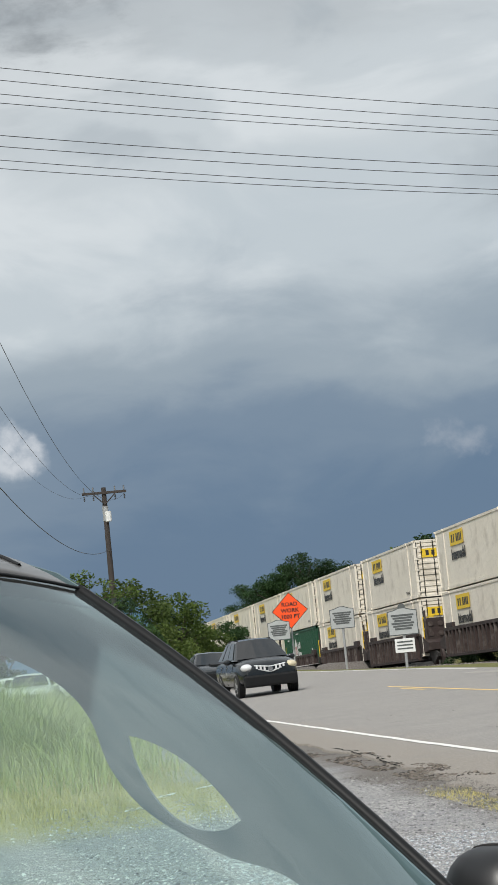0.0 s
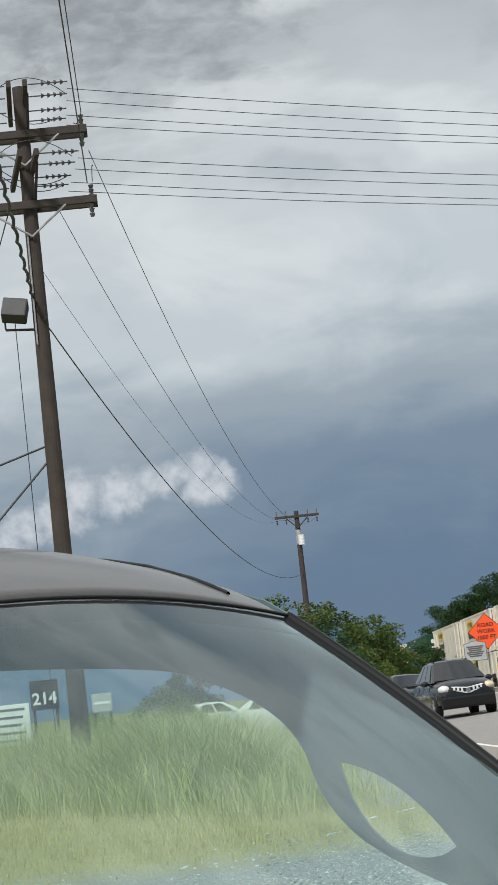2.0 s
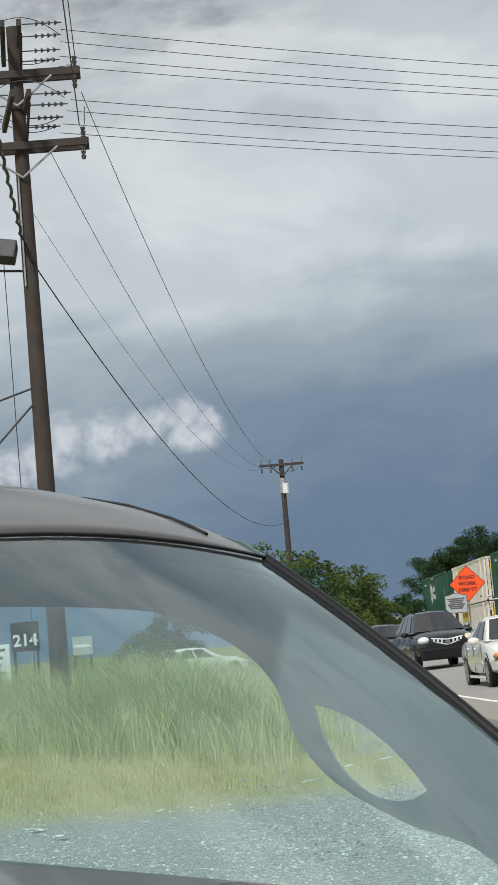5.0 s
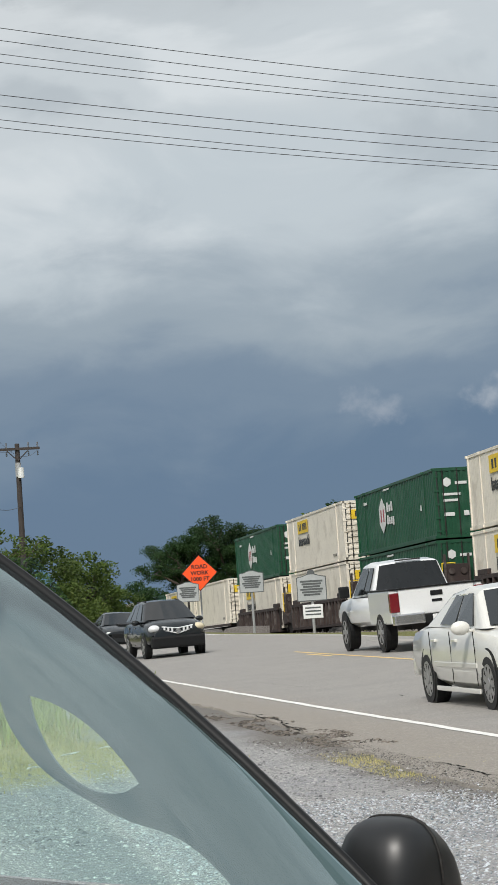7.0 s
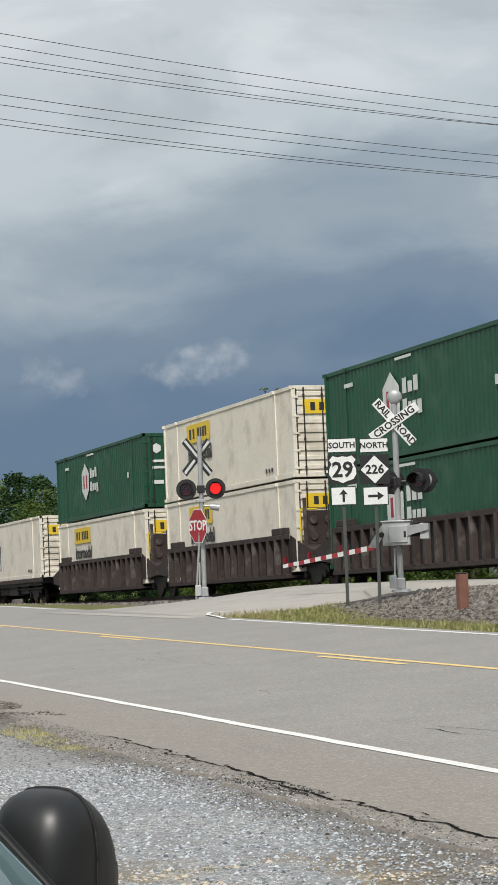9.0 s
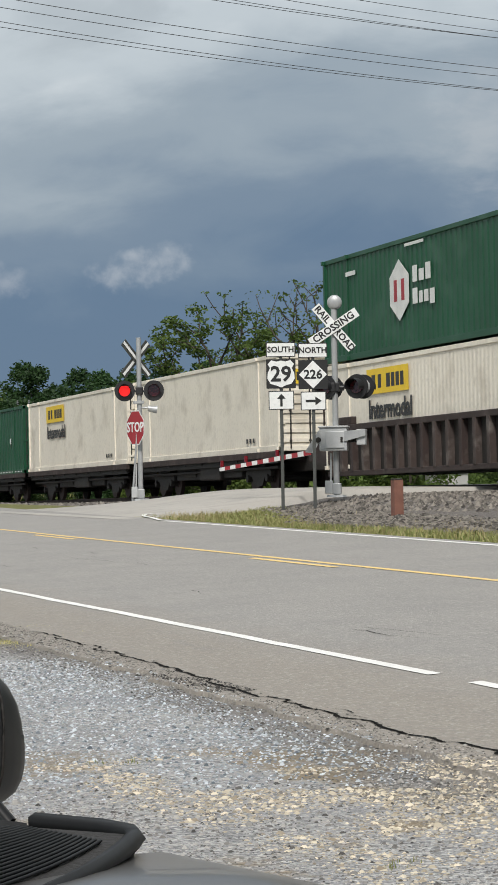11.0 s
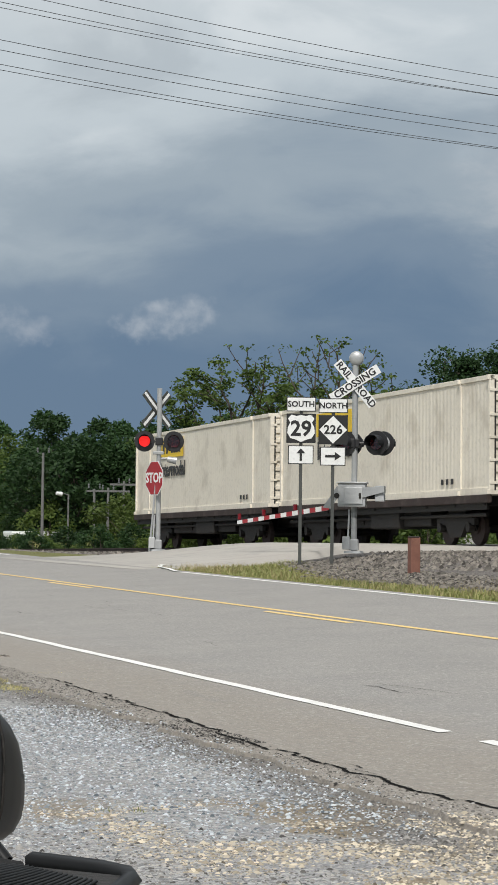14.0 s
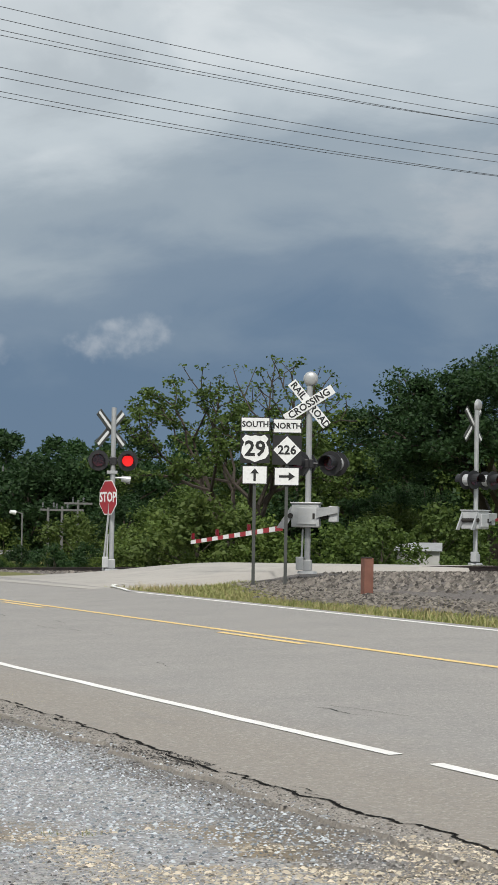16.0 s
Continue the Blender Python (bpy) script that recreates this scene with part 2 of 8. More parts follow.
def asphalt(name):
    """Worn asphalt: pale aggregate in grey binder, tar stains, and a browner strip of road dirt towards the shoulder."""
    m = bpy.data.materials.new(name)
    m.use_nodes = True
    nt = m.node_tree
    N, L = nt.nodes.new, nt.links.new
    b = nt.nodes["Principled BSDF"]
    b.inputs["Roughness"].default_value, b.inputs["Specular IOR Level"].default_value = 0.72, 0.5
    co, sep = N("ShaderNodeTexCoord"), N("ShaderNodeSeparateXYZ")
    L(co.outputs["Object"], sep.inputs[0])

    def noise_(scale, detail, stretch=1.0, rough=0.6):
        mp, n = N("ShaderNodeMapping"), N("ShaderNodeTexNoise")
        mp.inputs["Scale"].default_value = (1, stretch, 1)
        n.inputs["Scale"].default_value, n.inputs["Detail"].default_value, n.inputs["Roughness"].default_value = scale, detail, rough
        L(co.outputs["Object"], mp.inputs[0])
        L(mp.outputs[0], n.inputs["Vector"])
        return n.outputs[0]

    def span(v, lo, hi, to=1.0):
        r = N("ShaderNodeMapRange")
        r.inputs["From Min"].default_value, r.inputs["From Max"].default_value, r.inputs["To Max"].default_value = lo, hi, to
        L(v, r.inputs["Value"])
        return r.outputs[0]

    def op(o, a, c):
        n = N("ShaderNodeMath")
        n.operation = o
        for i, v in enumerate((a, c)):
            if isinstance(v, (int, float)):
                n.inputs[i].default_value = v
            else:
                L(v, n.inputs[i])
        return n.outputs[0]

    def mixc(f, a, c):
        x = N("ShaderNodeMix")
        x.data_type = "RGBA"
        L(f, x.inputs[0])
        for i, v in ((6, a), (7, c)):
            if isinstance(v, tuple):
                x.inputs[i].default_value = (*v, 1)
            else:
                L(v, x.inputs[i])
        return x.outputs[2]

    col = mixc(span(noise_(0.9, 6), 0.3, 0.7), (0.286, 0.270, 0.250), (0.240, 0.229, 0.215))
    X = op("ADD", sep.outputs[0], op("MULTIPLY", op("SUBTRACT", noise_(1.4, 5), 0.5), 1.2))
    col = mixc(span(X, 6.5, 5.4, 0.85), col, mixc(noise_(5.0, 6), (0.298, 0.262, 0.217), (0.215, 0.191, 0.163)))
    col = mixc(span(noise_(2.2, 7, 0.18, 0.7), 0.60, 0.72, 0.5), col, (0.19, 0.183, 0.175))
    vor = N("ShaderNodeTexVoronoi")
    vor.inputs["Scale"].default_value = 60.0
    L(co.outputs["Object"], vor.inputs["Vector"])
    grit = N("ShaderNodeSeparateColor")
    L(vor.outputs["Color"], grit.inputs[0])
    col = mixc(span(grit.outputs[0], 0.72, 1.0, 0.55), col, (0.46, 0.44, 0.40))
    col = mixc(span(grit.outputs[1], 0.70, 1.0, 0.55), col, (0.14, 0.135, 0.128))
    L(col, b.inputs["Base Color"])
    bp = N("ShaderNodeBump")
    bp.inputs["Strength"].default_value, bp.inputs["Distance"].default_value = 0.5, 0.01
    L(op("ADD", vor.outputs["Distance"], noise_(90.0, 3)), bp.inputs["Height"])
    L(bp.outputs[0], b.inputs["Normal"])
    return m


WHITE_PAINT = surface("white_container_paint", (0.77, 0.72, 0.615), (0.70, 0.65, 0.555), 0.5, 0.5, stain=(0.50, 0.45, 0.37), stain_scale=0.9, fine=9)
GREEN_PAINT = surface("green_container_paint", (0.008, 0.070, 0.032), (0.007, 0.058, 0.027), 0.5, 0.45, stain=(0.03, 0.09, 0.055), stain_scale=1.1, fine=9)
WHITE_MARK = surface("white_marking", (0.72, 0.73, 0.71), None, 3, 0.5)
YELLOW_MARK = surface("yellow_marking", (0.80, 0.55, 0.02), (0.70, 0.48, 0.03), 3, 0.5)
BLACK_MARK = surface("black_marking", (0.03, 0.03, 0.03), None, 3, 0.5)
# paler than the plain rust: rib highlights painted in along with worn streaks
RUST_WORN_LIT = surface("worn_highlit_brown_steel", (0.060, 0.042, 0.036), (0.034, 0.024, 0.021), 1.7, 0.7, 0.3, stain=(0.17, 0.15, 0.135), stain_scale=1.6, fine=12)
RUST = surface("rusty_brown_steel", (0.036, 0.021, 0.018), (0.024, 0.016, 0.014), 1.3, 0.75, 0.3, stain=(0.075, 0.058, 0.05), stain_scale=2.2, fine=20)
DARK_STEEL = surface("grimy_black_steel", (0.013, 0.012, 0.011), (0.022, 0.018, 0.015), 2.5, 0.7, 0.3)
GALV = surface("galvanized_steel", (0.42, 0.43, 0.43), (0.33, 0.34, 0.35), 5, 0.45, 0.05, 0.3)
ALU_BOX = surface("aluminium_housing", (0.50, 0.51, 0.51), (0.42, 0.43, 0.44), 4, 0.45, 0.05, 0.2)
BLACK_PAINT = surface("black_signal_paint", (0.018, 0.018, 0.02), None, 4, 0.5)
SIGN_WHITE = surface("sign_white_sheeting", (0.78, 0.79, 0.78), (0.72, 0.73, 0.72), 2, 0.4, fine=15)
SIGN_BLACK = surface("sign_black_sheeting", (0.02, 0.02, 0.02), None, 2, 0.4)
SIGN_RED = surface("sign_red_sheeting", (0.36, 0.022, 0.03), (0.30, 0.02, 0.03), 2, 0.4)
SIGN_ORANGE = surface("fluorescent_orange_sheeting", (1.0, 0.10, 0.012), (0.95, 0.085, 0.012), 2, 0.45)
SIGN_STEEL = surface("sign_back_steel", (0.10, 0.105, 0.10), None, 4, 0.5, 0.05, 0.5)
PLAQUE = surface("cast_plaque_grey", (0.42, 0.44, 0.44), (0.36, 0.38, 0.38), 5, 0.5)
PLAQUE_INK = surface("plaque_lettering", (0.10, 0.11, 0.11), None, 5, 0.5)
POLE_WOOD = surface("weathered_pole_wood", (0.060, 0.046, 0.038), (0.036, 0.028, 0.025), 3, 0.85, 0.5, stain=(0.05, 0.04, 0.035))
ARM_WOOD = surface("dark_crossarm_wood", (0.040, 0.033, 0.030), (0.055, 0.045, 0.040), 5, 0.85, 0.4)
FAR_POLE = surface("weathered_grey_pole", (0.17, 0.17, 0.165), (0.12, 0.12, 0.115), 3, 0.85, 0.3)
POST_WOOD = surface("red_brown_post", (0.22, 0.10, 0.07), (0.17, 0.075, 0.055), 6, 0.8, 0.3)
INSULATOR = surface("insulator_grey", (0.055, 0.058, 0.062), (0.10, 0.10, 0.105), 5, 0.3)
WIRE = surface("cable_black", (0.05, 0.05, 0.054), None, 5, 0.6)
ASPHALT = asphalt("old_grey_asphalt")
CONCRETE = surface("pale_side_road", (0.40, 0.375, 0.34), (0.34, 0.32, 0.29), 0.5, 0.85, 0.3, fine=30, stain=(0.28, 0.27, 0.25))
ROAD_WHITE = surface("road_paint_white", (0.80, 0.79, 0.76), (0.68, 0.67, 0.64), 2, 0.7, 0.2, fine=25)
ROAD_YELLOW = surface("road_paint_yellow", (0.80, 0.56, 0.20), (0.66, 0.49, 0.22), 2, 0.7, 0.2, fine=25)
CRACK = surface("broken_asphalt_edge", (0.008, 0.0075, 0.007), (0.014, 0.013, 0.012), 6, 0.95, 0.0, spec=0.05)
LEAF_A = leafy("leaves_mid_green", (0.046, 0.082, 0.017), (0.105, 0.155, 0.036))
LEAF_B = leafy("leaves_dark_green", (0.018, 0.045, 0.015), (0.038, 0.080, 0.024))
LEAF_C = leafy("leaves_light_green", (0.070, 0.115, 0.024), (0.125, 0.170, 0.042))
GRASS = leafy("grass_blades", (0.150, 0.185, 0.050), (0.360, 0.345, 0.150))
TALL_GRASS = leafy("tall_grass_blades", (0.255, 0.305, 0.095), (0.450, 0.465, 0.205))
SHORT_GRASS = leafy("short_yellowing_grass", (0.36, 0.34, 0.11), (0.62, 0.54, 0.27))
DRY_GRASS = leafy("dry_grass_blades", (0.32, 0.27, 0.13), (0.48, 0.41, 0.22))
BARK = surface("bark", (0.070, 0.055, 0.042), (0.045, 0.036, 0.030), 6, 0.9, 0.5)
TYRE = surface("tyre_rubber", (0.018, 0.018, 0.018), None, 8, 0.8, 0.2)
RIM = surface("alloy_rim", (0.45, 0.45, 0.46), None, 8, 0.35, 0, 0.6)
BLACK_PLASTIC = surface("black_plastic", (0.012, 0.0125, 0.0135), (0.010, 0.0105, 0.011), 8, 0.5, 0.0, fine=14, spec=0.2)
GLOSS_BLACK = surface("gloss_black_shell", (0.012, 0.0125, 0.0135), (0.010, 0.0105, 0.011), 8, 0.42, 0.0, fine=14, spec=0.5)
CAR_GLASS_DARK = surface("dark_car_glass", (0.010, 0.012, 0.013), (0.016, 0.018, 0.020), 2, 0.08, spec=0.5)
CAR_GREY = surface("dark_grey_car_paint", (0.013, 0.016, 0.018), (0.011, 0.014, 0.016), 1, 0.25, coat=0.4, spec=0.3)
CAR_WHITE = surface("white_car_paint", (0.72, 0.71, 0.66), (0.68, 0.67, 0.62), 1, 0.3, coat=0.8)
TRUCK_WHITE = surface("white_truck_paint", (0.76, 0.77, 0.77), (0.72, 0.73, 0.73), 1, 0.3, coat=0.8)
CAR_PEWTER = surface("pewter_car_paint", (0.150, 0.142, 0.135), (0.140, 0.132, 0.126), 1, 0.30, 0, 0.6, coat=0.25)
CHROME = surface("chrome", (0.62, 0.63, 0.64), None, 4, 0.15, 0, 0.9)
LAMP_CLEAR = surface("headlamp_lens", (0.62, 0.64, 0.62), (0.5, 0.52, 0.5), 9, 0.12, coat=1.0)
LAMP_WARM = surface("warm_headlamp_lens", (0.66, 0.58, 0.40), None, 9, 0.2, coat=0.6)
LAMP_RED = surface("tail_lamp_lens", (0.17, 0.006, 0.012), (0.13, 0.005, 0.010), 9, 0.15, coat=1.0)
LAMP_AMBER = surface("amber_lens", (0.50, 0.20, 0.03), None, 9, 0.15, coat=1.0)
# grey trim whose blue cast paints in the sky reflected on the windscreen
TRIM_GREY = surface("grey_interior_trim", (0.125, 0.185, 0.200), (0.110, 0.165, 0.180), 1.5, 0.85, 0.0, fine=4)
DASH_BLACK = surface("dark_dashboard", (0.035, 0.037, 0.038), None, 3, 0.7, 0.1, fine=90)
WINDSHIELD = glassy("windscreen_glass", (0.92, 0.97, 0.95), 0.97, 0.03, 1.95)
SIDE_GLASS = glassy("side_window_glass", (0.80, 1.0, 0.96), 0.8, 0.01)
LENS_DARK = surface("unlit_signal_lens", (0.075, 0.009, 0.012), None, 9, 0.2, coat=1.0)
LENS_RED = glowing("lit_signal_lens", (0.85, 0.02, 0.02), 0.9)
FLOOD_GREY = surface("floodlight_housing", (0.05, 0.053, 0.056), None, 4, 0.6, 0, 0.0)
# shine of the chrome grille put into a pale non-metal colour
BRIGHT_TRIM = surface("bright_grille_trim", (0.74, 0.75, 0.76), None, 4, 0.25, coat=0.5)
WHITE_WALL = surface("white_wall", (0.42, 0.42, 0.41), None, 2, 0.7)


# ---- mesh helpers ----
def part(name, bm, material, parent=None, label="", smooth=False):
    me = bpy.data.meshes.new(name)
    bm.to_mesh(me)
    bm.free()
    me.materials.append(material)
    if smooth:
        for p in me.polygons:
            p.use_smooth = True
    ob = new(name, me)
    if parent:
        ob.parent = parent
    if label:
        ob["label"] = label
    return ob


def thing(name, m, label, category, group="", kind=""):
    e = new(name)
    e.empty_display_size = 0.2
    e.matrix_basis = m
    return tagged(e, label, category, group, kind)


def box(bm, x0, x1, y0, y1, z0, z1, bevel=0.0, m=None):
    r = bmesh.ops.create_cube(bm, size=1.0)
    vs = r["verts"]
    bmesh.ops.transform(bm, matrix=Matrix.Translation(((x0 + x1) / 2, (y0 + y1) / 2, (z0 + z1) / 2)) @ Matrix.Diagonal((x1 - x0, y1 - y0, z1 - z0, 1)), verts=vs)
    if bevel:
        es = list({e for v in vs for e in v.link_edges})
        r2 = bmesh.ops.bevel(bm, geom=es, offset=bevel, segments=2, affect="EDGES", profile=0.6)
        vs = list({v for f in r2["faces"] for v in f.verts} | {v for v in vs if v.is_valid})
    if m:
        bmesh.ops.transform(bm, matrix=m, verts=vs)
    return bm


def tube(bm, a, b, r0, r1=None, seg=10, caps=True):
    a, b = Vector(a), Vector(b)
    d = b - a
    m = Matrix.Translation((a + b) / 2) @ d.to_track_quat("Z", "Y").to_matrix().to_4x4()
    bmesh.ops.create_cone(bm, cap_ends=caps, segments=seg, radius1=r0, radius2=r0 if r1 is None else r1, depth=d.length, matrix=m)
    return bm


def prism(bm, pts, axis, lo, hi):
    """A polygon given in two coordinates, pushed along the third axis from lo to hi."""
    def p3(p, v):
        q = list(p)
        q.insert(axis, v)
        return q
    a = [bm.verts.new(p3(p, lo)) for p in pts]
    b = [bm.verts.new(p3(p, hi)) for p in pts]
    n = len(pts)
    bm.faces.new(a)
    bm.faces.new(b[::-1])
    for i in range(n):
        bm.faces.new((a[i], b[i], b[(i + 1) % n], a[(i + 1) % n]))
    bmesh.ops.recalc_face_normals(bm, faces=bm.faces[:])
    return bm


def disc(bm, c, d, r, thick, seg=24):
    d = Vector(d).normalized()
    c = Vector(c)
    return tube(bm, c - d * thick / 2, c + d * thick / 2, r, seg=seg)


def B():
    return bmesh.new()


def lettering(name, text, size, m, material, parent, depth=0.003, spacing=1.0):
    """Raised letters in the built-in font, centred on the pose m (x to the right, y up, z outwards)."""
    cu = bpy.data.curves.new(name, "FONT")
    cu.body, cu.size, cu.extrude, cu.align_x, cu.align_y, cu.resolution_u = text, size, depth, "CENTER", "CENTER", 2
    cu.space_character, cu.offset = spacing, size * 0.026
    tmp = bpy.data.objects.new("tmp", cu)
    me = bpy.data.meshes.new_from_object(tmp)
    bpy.data.objects.remove(tmp)
    bpy.data.curves.remove(cu)
    me.materials.clear()
    me.materials.append(material)
    me.transform(m)
    ob = new(name, me)
    ob.parent = parent
    return ob


def strand(name, pts, radius, material, parent):
    """A wire through points, as a thin five-sided mesh."""
    bm = B()
    prev = None
    for i, p in enumerate(pts):
        p = Vector(p)
        d = (Vector(pts[min(i + 1, len(pts) - 1)]) - Vector(pts[max(i - 1, 0)])).normalized()
        s = d.cross(Vector((0, 0, 1)))
        s = s.normalized() if s.length > 1e-4 else Vector((1, 0, 0))
        u = s.cross(d)
        ring = [bm.verts.new(p + radius * (math.cos(k * 1.2566) * s + math.sin(k * 1.2566) * u)) for k in range(5)]
        if prev:
            for k in range(5):
                bm.faces.new((prev[k], prev[(k + 1) % 5], ring[(k + 1) % 5], ring[k]))
        prev = ring
    return part(name, bm, material, parent, smooth=True)


# ---- ground and road ----
def rail_z(y):
    return 0.87 - 0.016 * (y - 51)


def bend(y):
    """How far the road swings towards the track beyond the markers."""
    if y < 90:
        return 0.0
    if y < 130:
        return 0.003 * (y - 90) ** 2
    return 4.8 + 0.24 * (y - 130)


def near_x(y):
    return 5.93 + 0.006 * max(0, min(y, 75) - 30) + bend(y)


def mid_x(y):
    return 9.55 + 0.024 * (max(5, min(y, 75)) - 12) + bend(y)


def far_x(y):
    return 12.1 + 0.044 * (max(5, min(y, 70)) - 14) + bend(y)


def road_z(x, y):
    return 0.045 * max(0.0, x - bend(y) - 5.86)


def smooth_(a, b, t):
    t = max(0.0, min(1.0, (t - a) / (b - a)))
    return t * t * (3 - 2 * t)


def ground_z(x, y):
    bumpy = 0.03 * noise.noise((x * 0.25, y * 0.25, 0)) if x < 4 else 0.0
    e = far_x(y)
    zr = road_z(min(x, e), y)
    bed = max(rail_z(min(max(y, -900), 160)) - 0.20, -1.2)
    if x > e:
        k = smooth_(e + 1.0, 20.3, x)
        zr = zr * (1 - k) + bed * k
        if x > 27.5:
            zr += (-0.9 - bed) * smooth_(27.5, 33, x)
    far = smooth_(150, 260, math.hypot(x, max(y, 0)))
    return (zr + bumpy - 0.012) * (1 - far) - 1.0 * far


def axis_steps(lo, hi, dense_lo, dense_hi, step):
    v, out = dense_lo, []
    while v <= dense_hi:
        out.append(v)
        v += step
    d = step
    v = dense_hi
    while v < hi:
        d *= 1.35
        v += d
        out.append(min(v, hi))
    d, v = step, dense_lo
    while v > lo:
        d *= 1.35
        v -= d
        out.insert(0, max(v, lo))
    return out


def build_ground():
    xs = axis_steps(-3000, 3000, -14, 34, 0.5)
    ys = axis_steps(-3000, 3000, 2, 150, 0.8)
    bm = B()
    g = [[bm.verts.new((x, y, ground_z(x, y))) for x in xs] for y in ys]
    for j in range(len(ys) - 1):
        for i in range(len(xs) - 1):
            bm.faces.new((g[j][i], g[j][i + 1], g[j + 1][i + 1], g[j + 1][i]))
    m = bpy.data.materials.new("ground_gravel_and_turf")
    m.use_nodes = True
    nt = m.node_tree
    N, L = nt.nodes.new, nt.links.new
    b = nt.nodes["Principled BSDF"]
    b.inputs["Roughness"].default_value = 0.95
    b.inputs["Specular IOR Level"].default_value = 0.2
    co, sep = N("ShaderNodeTexCoord"), N("ShaderNodeSeparateXYZ")
    L(co.outputs["Object"], sep.inputs[0])

    def noise_(s, d=4, seed=0.0):
        mp = N("ShaderNodeMapping")
        mp.inputs["Location"].default_value = (seed, -seed, seed)
        L(co.outputs["Object"], mp.inputs[0])
        n = N("ShaderNodeTexNoise")
        n.inputs["Scale"].default_value, n.inputs["Detail"].default_value, n.inputs["Roughness"].default_value = s, d, 0.65
        L(mp.outputs[0], n.inputs["Vector"])
        return n.outputs[0]

    def span(v, lo, hi, to=1.0):
        r = N("ShaderNodeMapRange")
        r.interpolation_type = "SMOOTHSTEP"
        r.inputs["From Min"].default_value, r.inputs["From Max"].default_value, r.inputs["To Max"].default_value = lo, hi, to
        L(v, r.inputs["Value"])
        return r.outputs[0]

    def op(o, a, c):
        n = N("ShaderNodeMath")
        n.operation = o
        for i, v in enumerate((a, c)):
            if isinstance(v, (int, float)):
                n.inputs[i].default_value = v
            else:
                L(v, n.inputs[i])
        return n.outputs[0]

    def mixc(f, a, c):
        x = N("ShaderNodeMix")
        x.data_type = "RGBA"
        L(f, x.inputs[0])
        for i, v in ((6, a), (7, c)):
            if isinstance(v, tuple):
                x.inputs[i].default_value = (*v, 1)
            else:
                L(v, x.inputs[i])
        return x.outputs[2]

    X = op("ADD", sep.outputs[0], op("MULTIPLY", op("SUBTRACT", noise_(0.6, 5, 3), 0.5), 1.6))
    Y = op("ADD", sep.outputs[1], op("MULTIPLY", op("SUBTRACT", noise_(0.5, 5, 7), 0.5), 3.0))
    vor = N("ShaderNodeTexVoronoi")
    vor.inputs["Scale"].default_value = 55.0
    L(co.outputs["Object"], vor.inputs["Vector"])
    vs = N("ShaderNodeSeparateColor")
    L(vor.outputs["Color"], vs.inputs[0])
    stones = mixc(vs.outputs[0], (0.22, 0.22, 0.223), (0.60, 0.59, 0.575))
    stones = mixc(span(noise_(0.8, 3, 1), 0.4, 0.7), stones, mixc(vs.outputs[1], (0.24, 0.24, 0.25), (0.50, 0.50, 0.51)))
    sandy = mixc(noise_(16.0, 6, 2), (0.44, 0.36, 0.25), (0.20, 0.165, 0.12))
    dirt = mixc(noise_(22.0, 6, 4), (0.25, 0.23, 0.205), (0.14, 0.13, 0.118))
    turf = mixc(noise_(4.0, 6, 5), (0.11, 0.145, 0.040), (0.27, 0.24, 0.11))
    ball = mixc(vs.outputs[0], (0.11, 0.10, 0.095), (0.27, 0.25, 0.23))
    col = mixc(op("MULTIPLY", span(noise_(0.9, 5, 11), 0.50, 0.60), span(Y, 11.5, 9.5)), stones, sandy)
    col = mixc(op("MULTIPLY", span(X, 3.6, 4.5), 0.85), col, dirt)
    green = op("MULTIPLY", op("MULTIPLY", span(X, 4.0, 4.4), span(X, 5.4, 4.6)), op("MULTIPLY", span(Y, 17.0, 18.0), span(Y, 21.0, 19.0)))
    col = mixc(op("MULTIPLY", green, 0.8), col, turf)
    left = op("MULTIPLY", span(X, 3.4, 2.2), span(Y, 18.5, 21.5))
    lawn = mixc(noise_(1.3, 6, 15), (0.36, 0.34, 0.12), (0.60, 0.52, 0.30))
    col = mixc(left, col, lawn)
    col = mixc(span(Y, 34, 44), col, turf)
    verge = span(X, 12.6, 13.4)
    col = mixc(verge, col, turf)
    step_ = N("ShaderNodeMath")
    step_.operation, step_.use_clamp = "MULTIPLY", True
    L(op("SUBTRACT", Y, 38.0), step_.inputs[0])
    step_.inputs[1].default_value = 0.125
    X2 = op("SUBTRACT", X, op("MULTIPLY", step_.outputs[0], 2.2))
    col = mixc(op("MULTIPLY", span(X2, 14.3, 15.0), op("MULTIPLY", span(X, 29.0, 27.5), span(Y, 160, 150))), col, ball)
    L(col, b.inputs["Base Color"])
    bp = N("ShaderNodeBump")
    bp.inputs["Strength"].default_value, bp.inputs["Distance"].default_value = 0.9, 0.03
    L(op("ADD", vor.outputs["Distance"], noise_(30.0, 4, 6)), bp.inputs["Height"])
    L(bp.outputs[0], b.inputs["Normal"])
    ob = part("ground", bm, m, smooth=True)
    return tagged(ob, "gravel lot, dirt shoulder and grass around the road", "ground", kind="structure")


def ribbon(name, left, right, y0, y1, step, lift, material, parent=None):
    bm = B()
    prev, y = None, y0
    while y <= y1 + 1e-6:
        row = []
        a, c = left(y), right(y)
        n = max(1, int(abs(c - a) / 1.5))
        for i in range(n + 1):
            x = a + (c - a) * i / n
            row.append(bm.verts.new((x, y, road_z(x, y) + lift)))
        if prev and len(prev) == len(row):
            for i in range(n):
                bm.faces.new((prev[i], prev[i + 1], row[i + 1], row[i]))
        prev = row
        y += step
    return part(name, bm, material, parent, smooth=True)


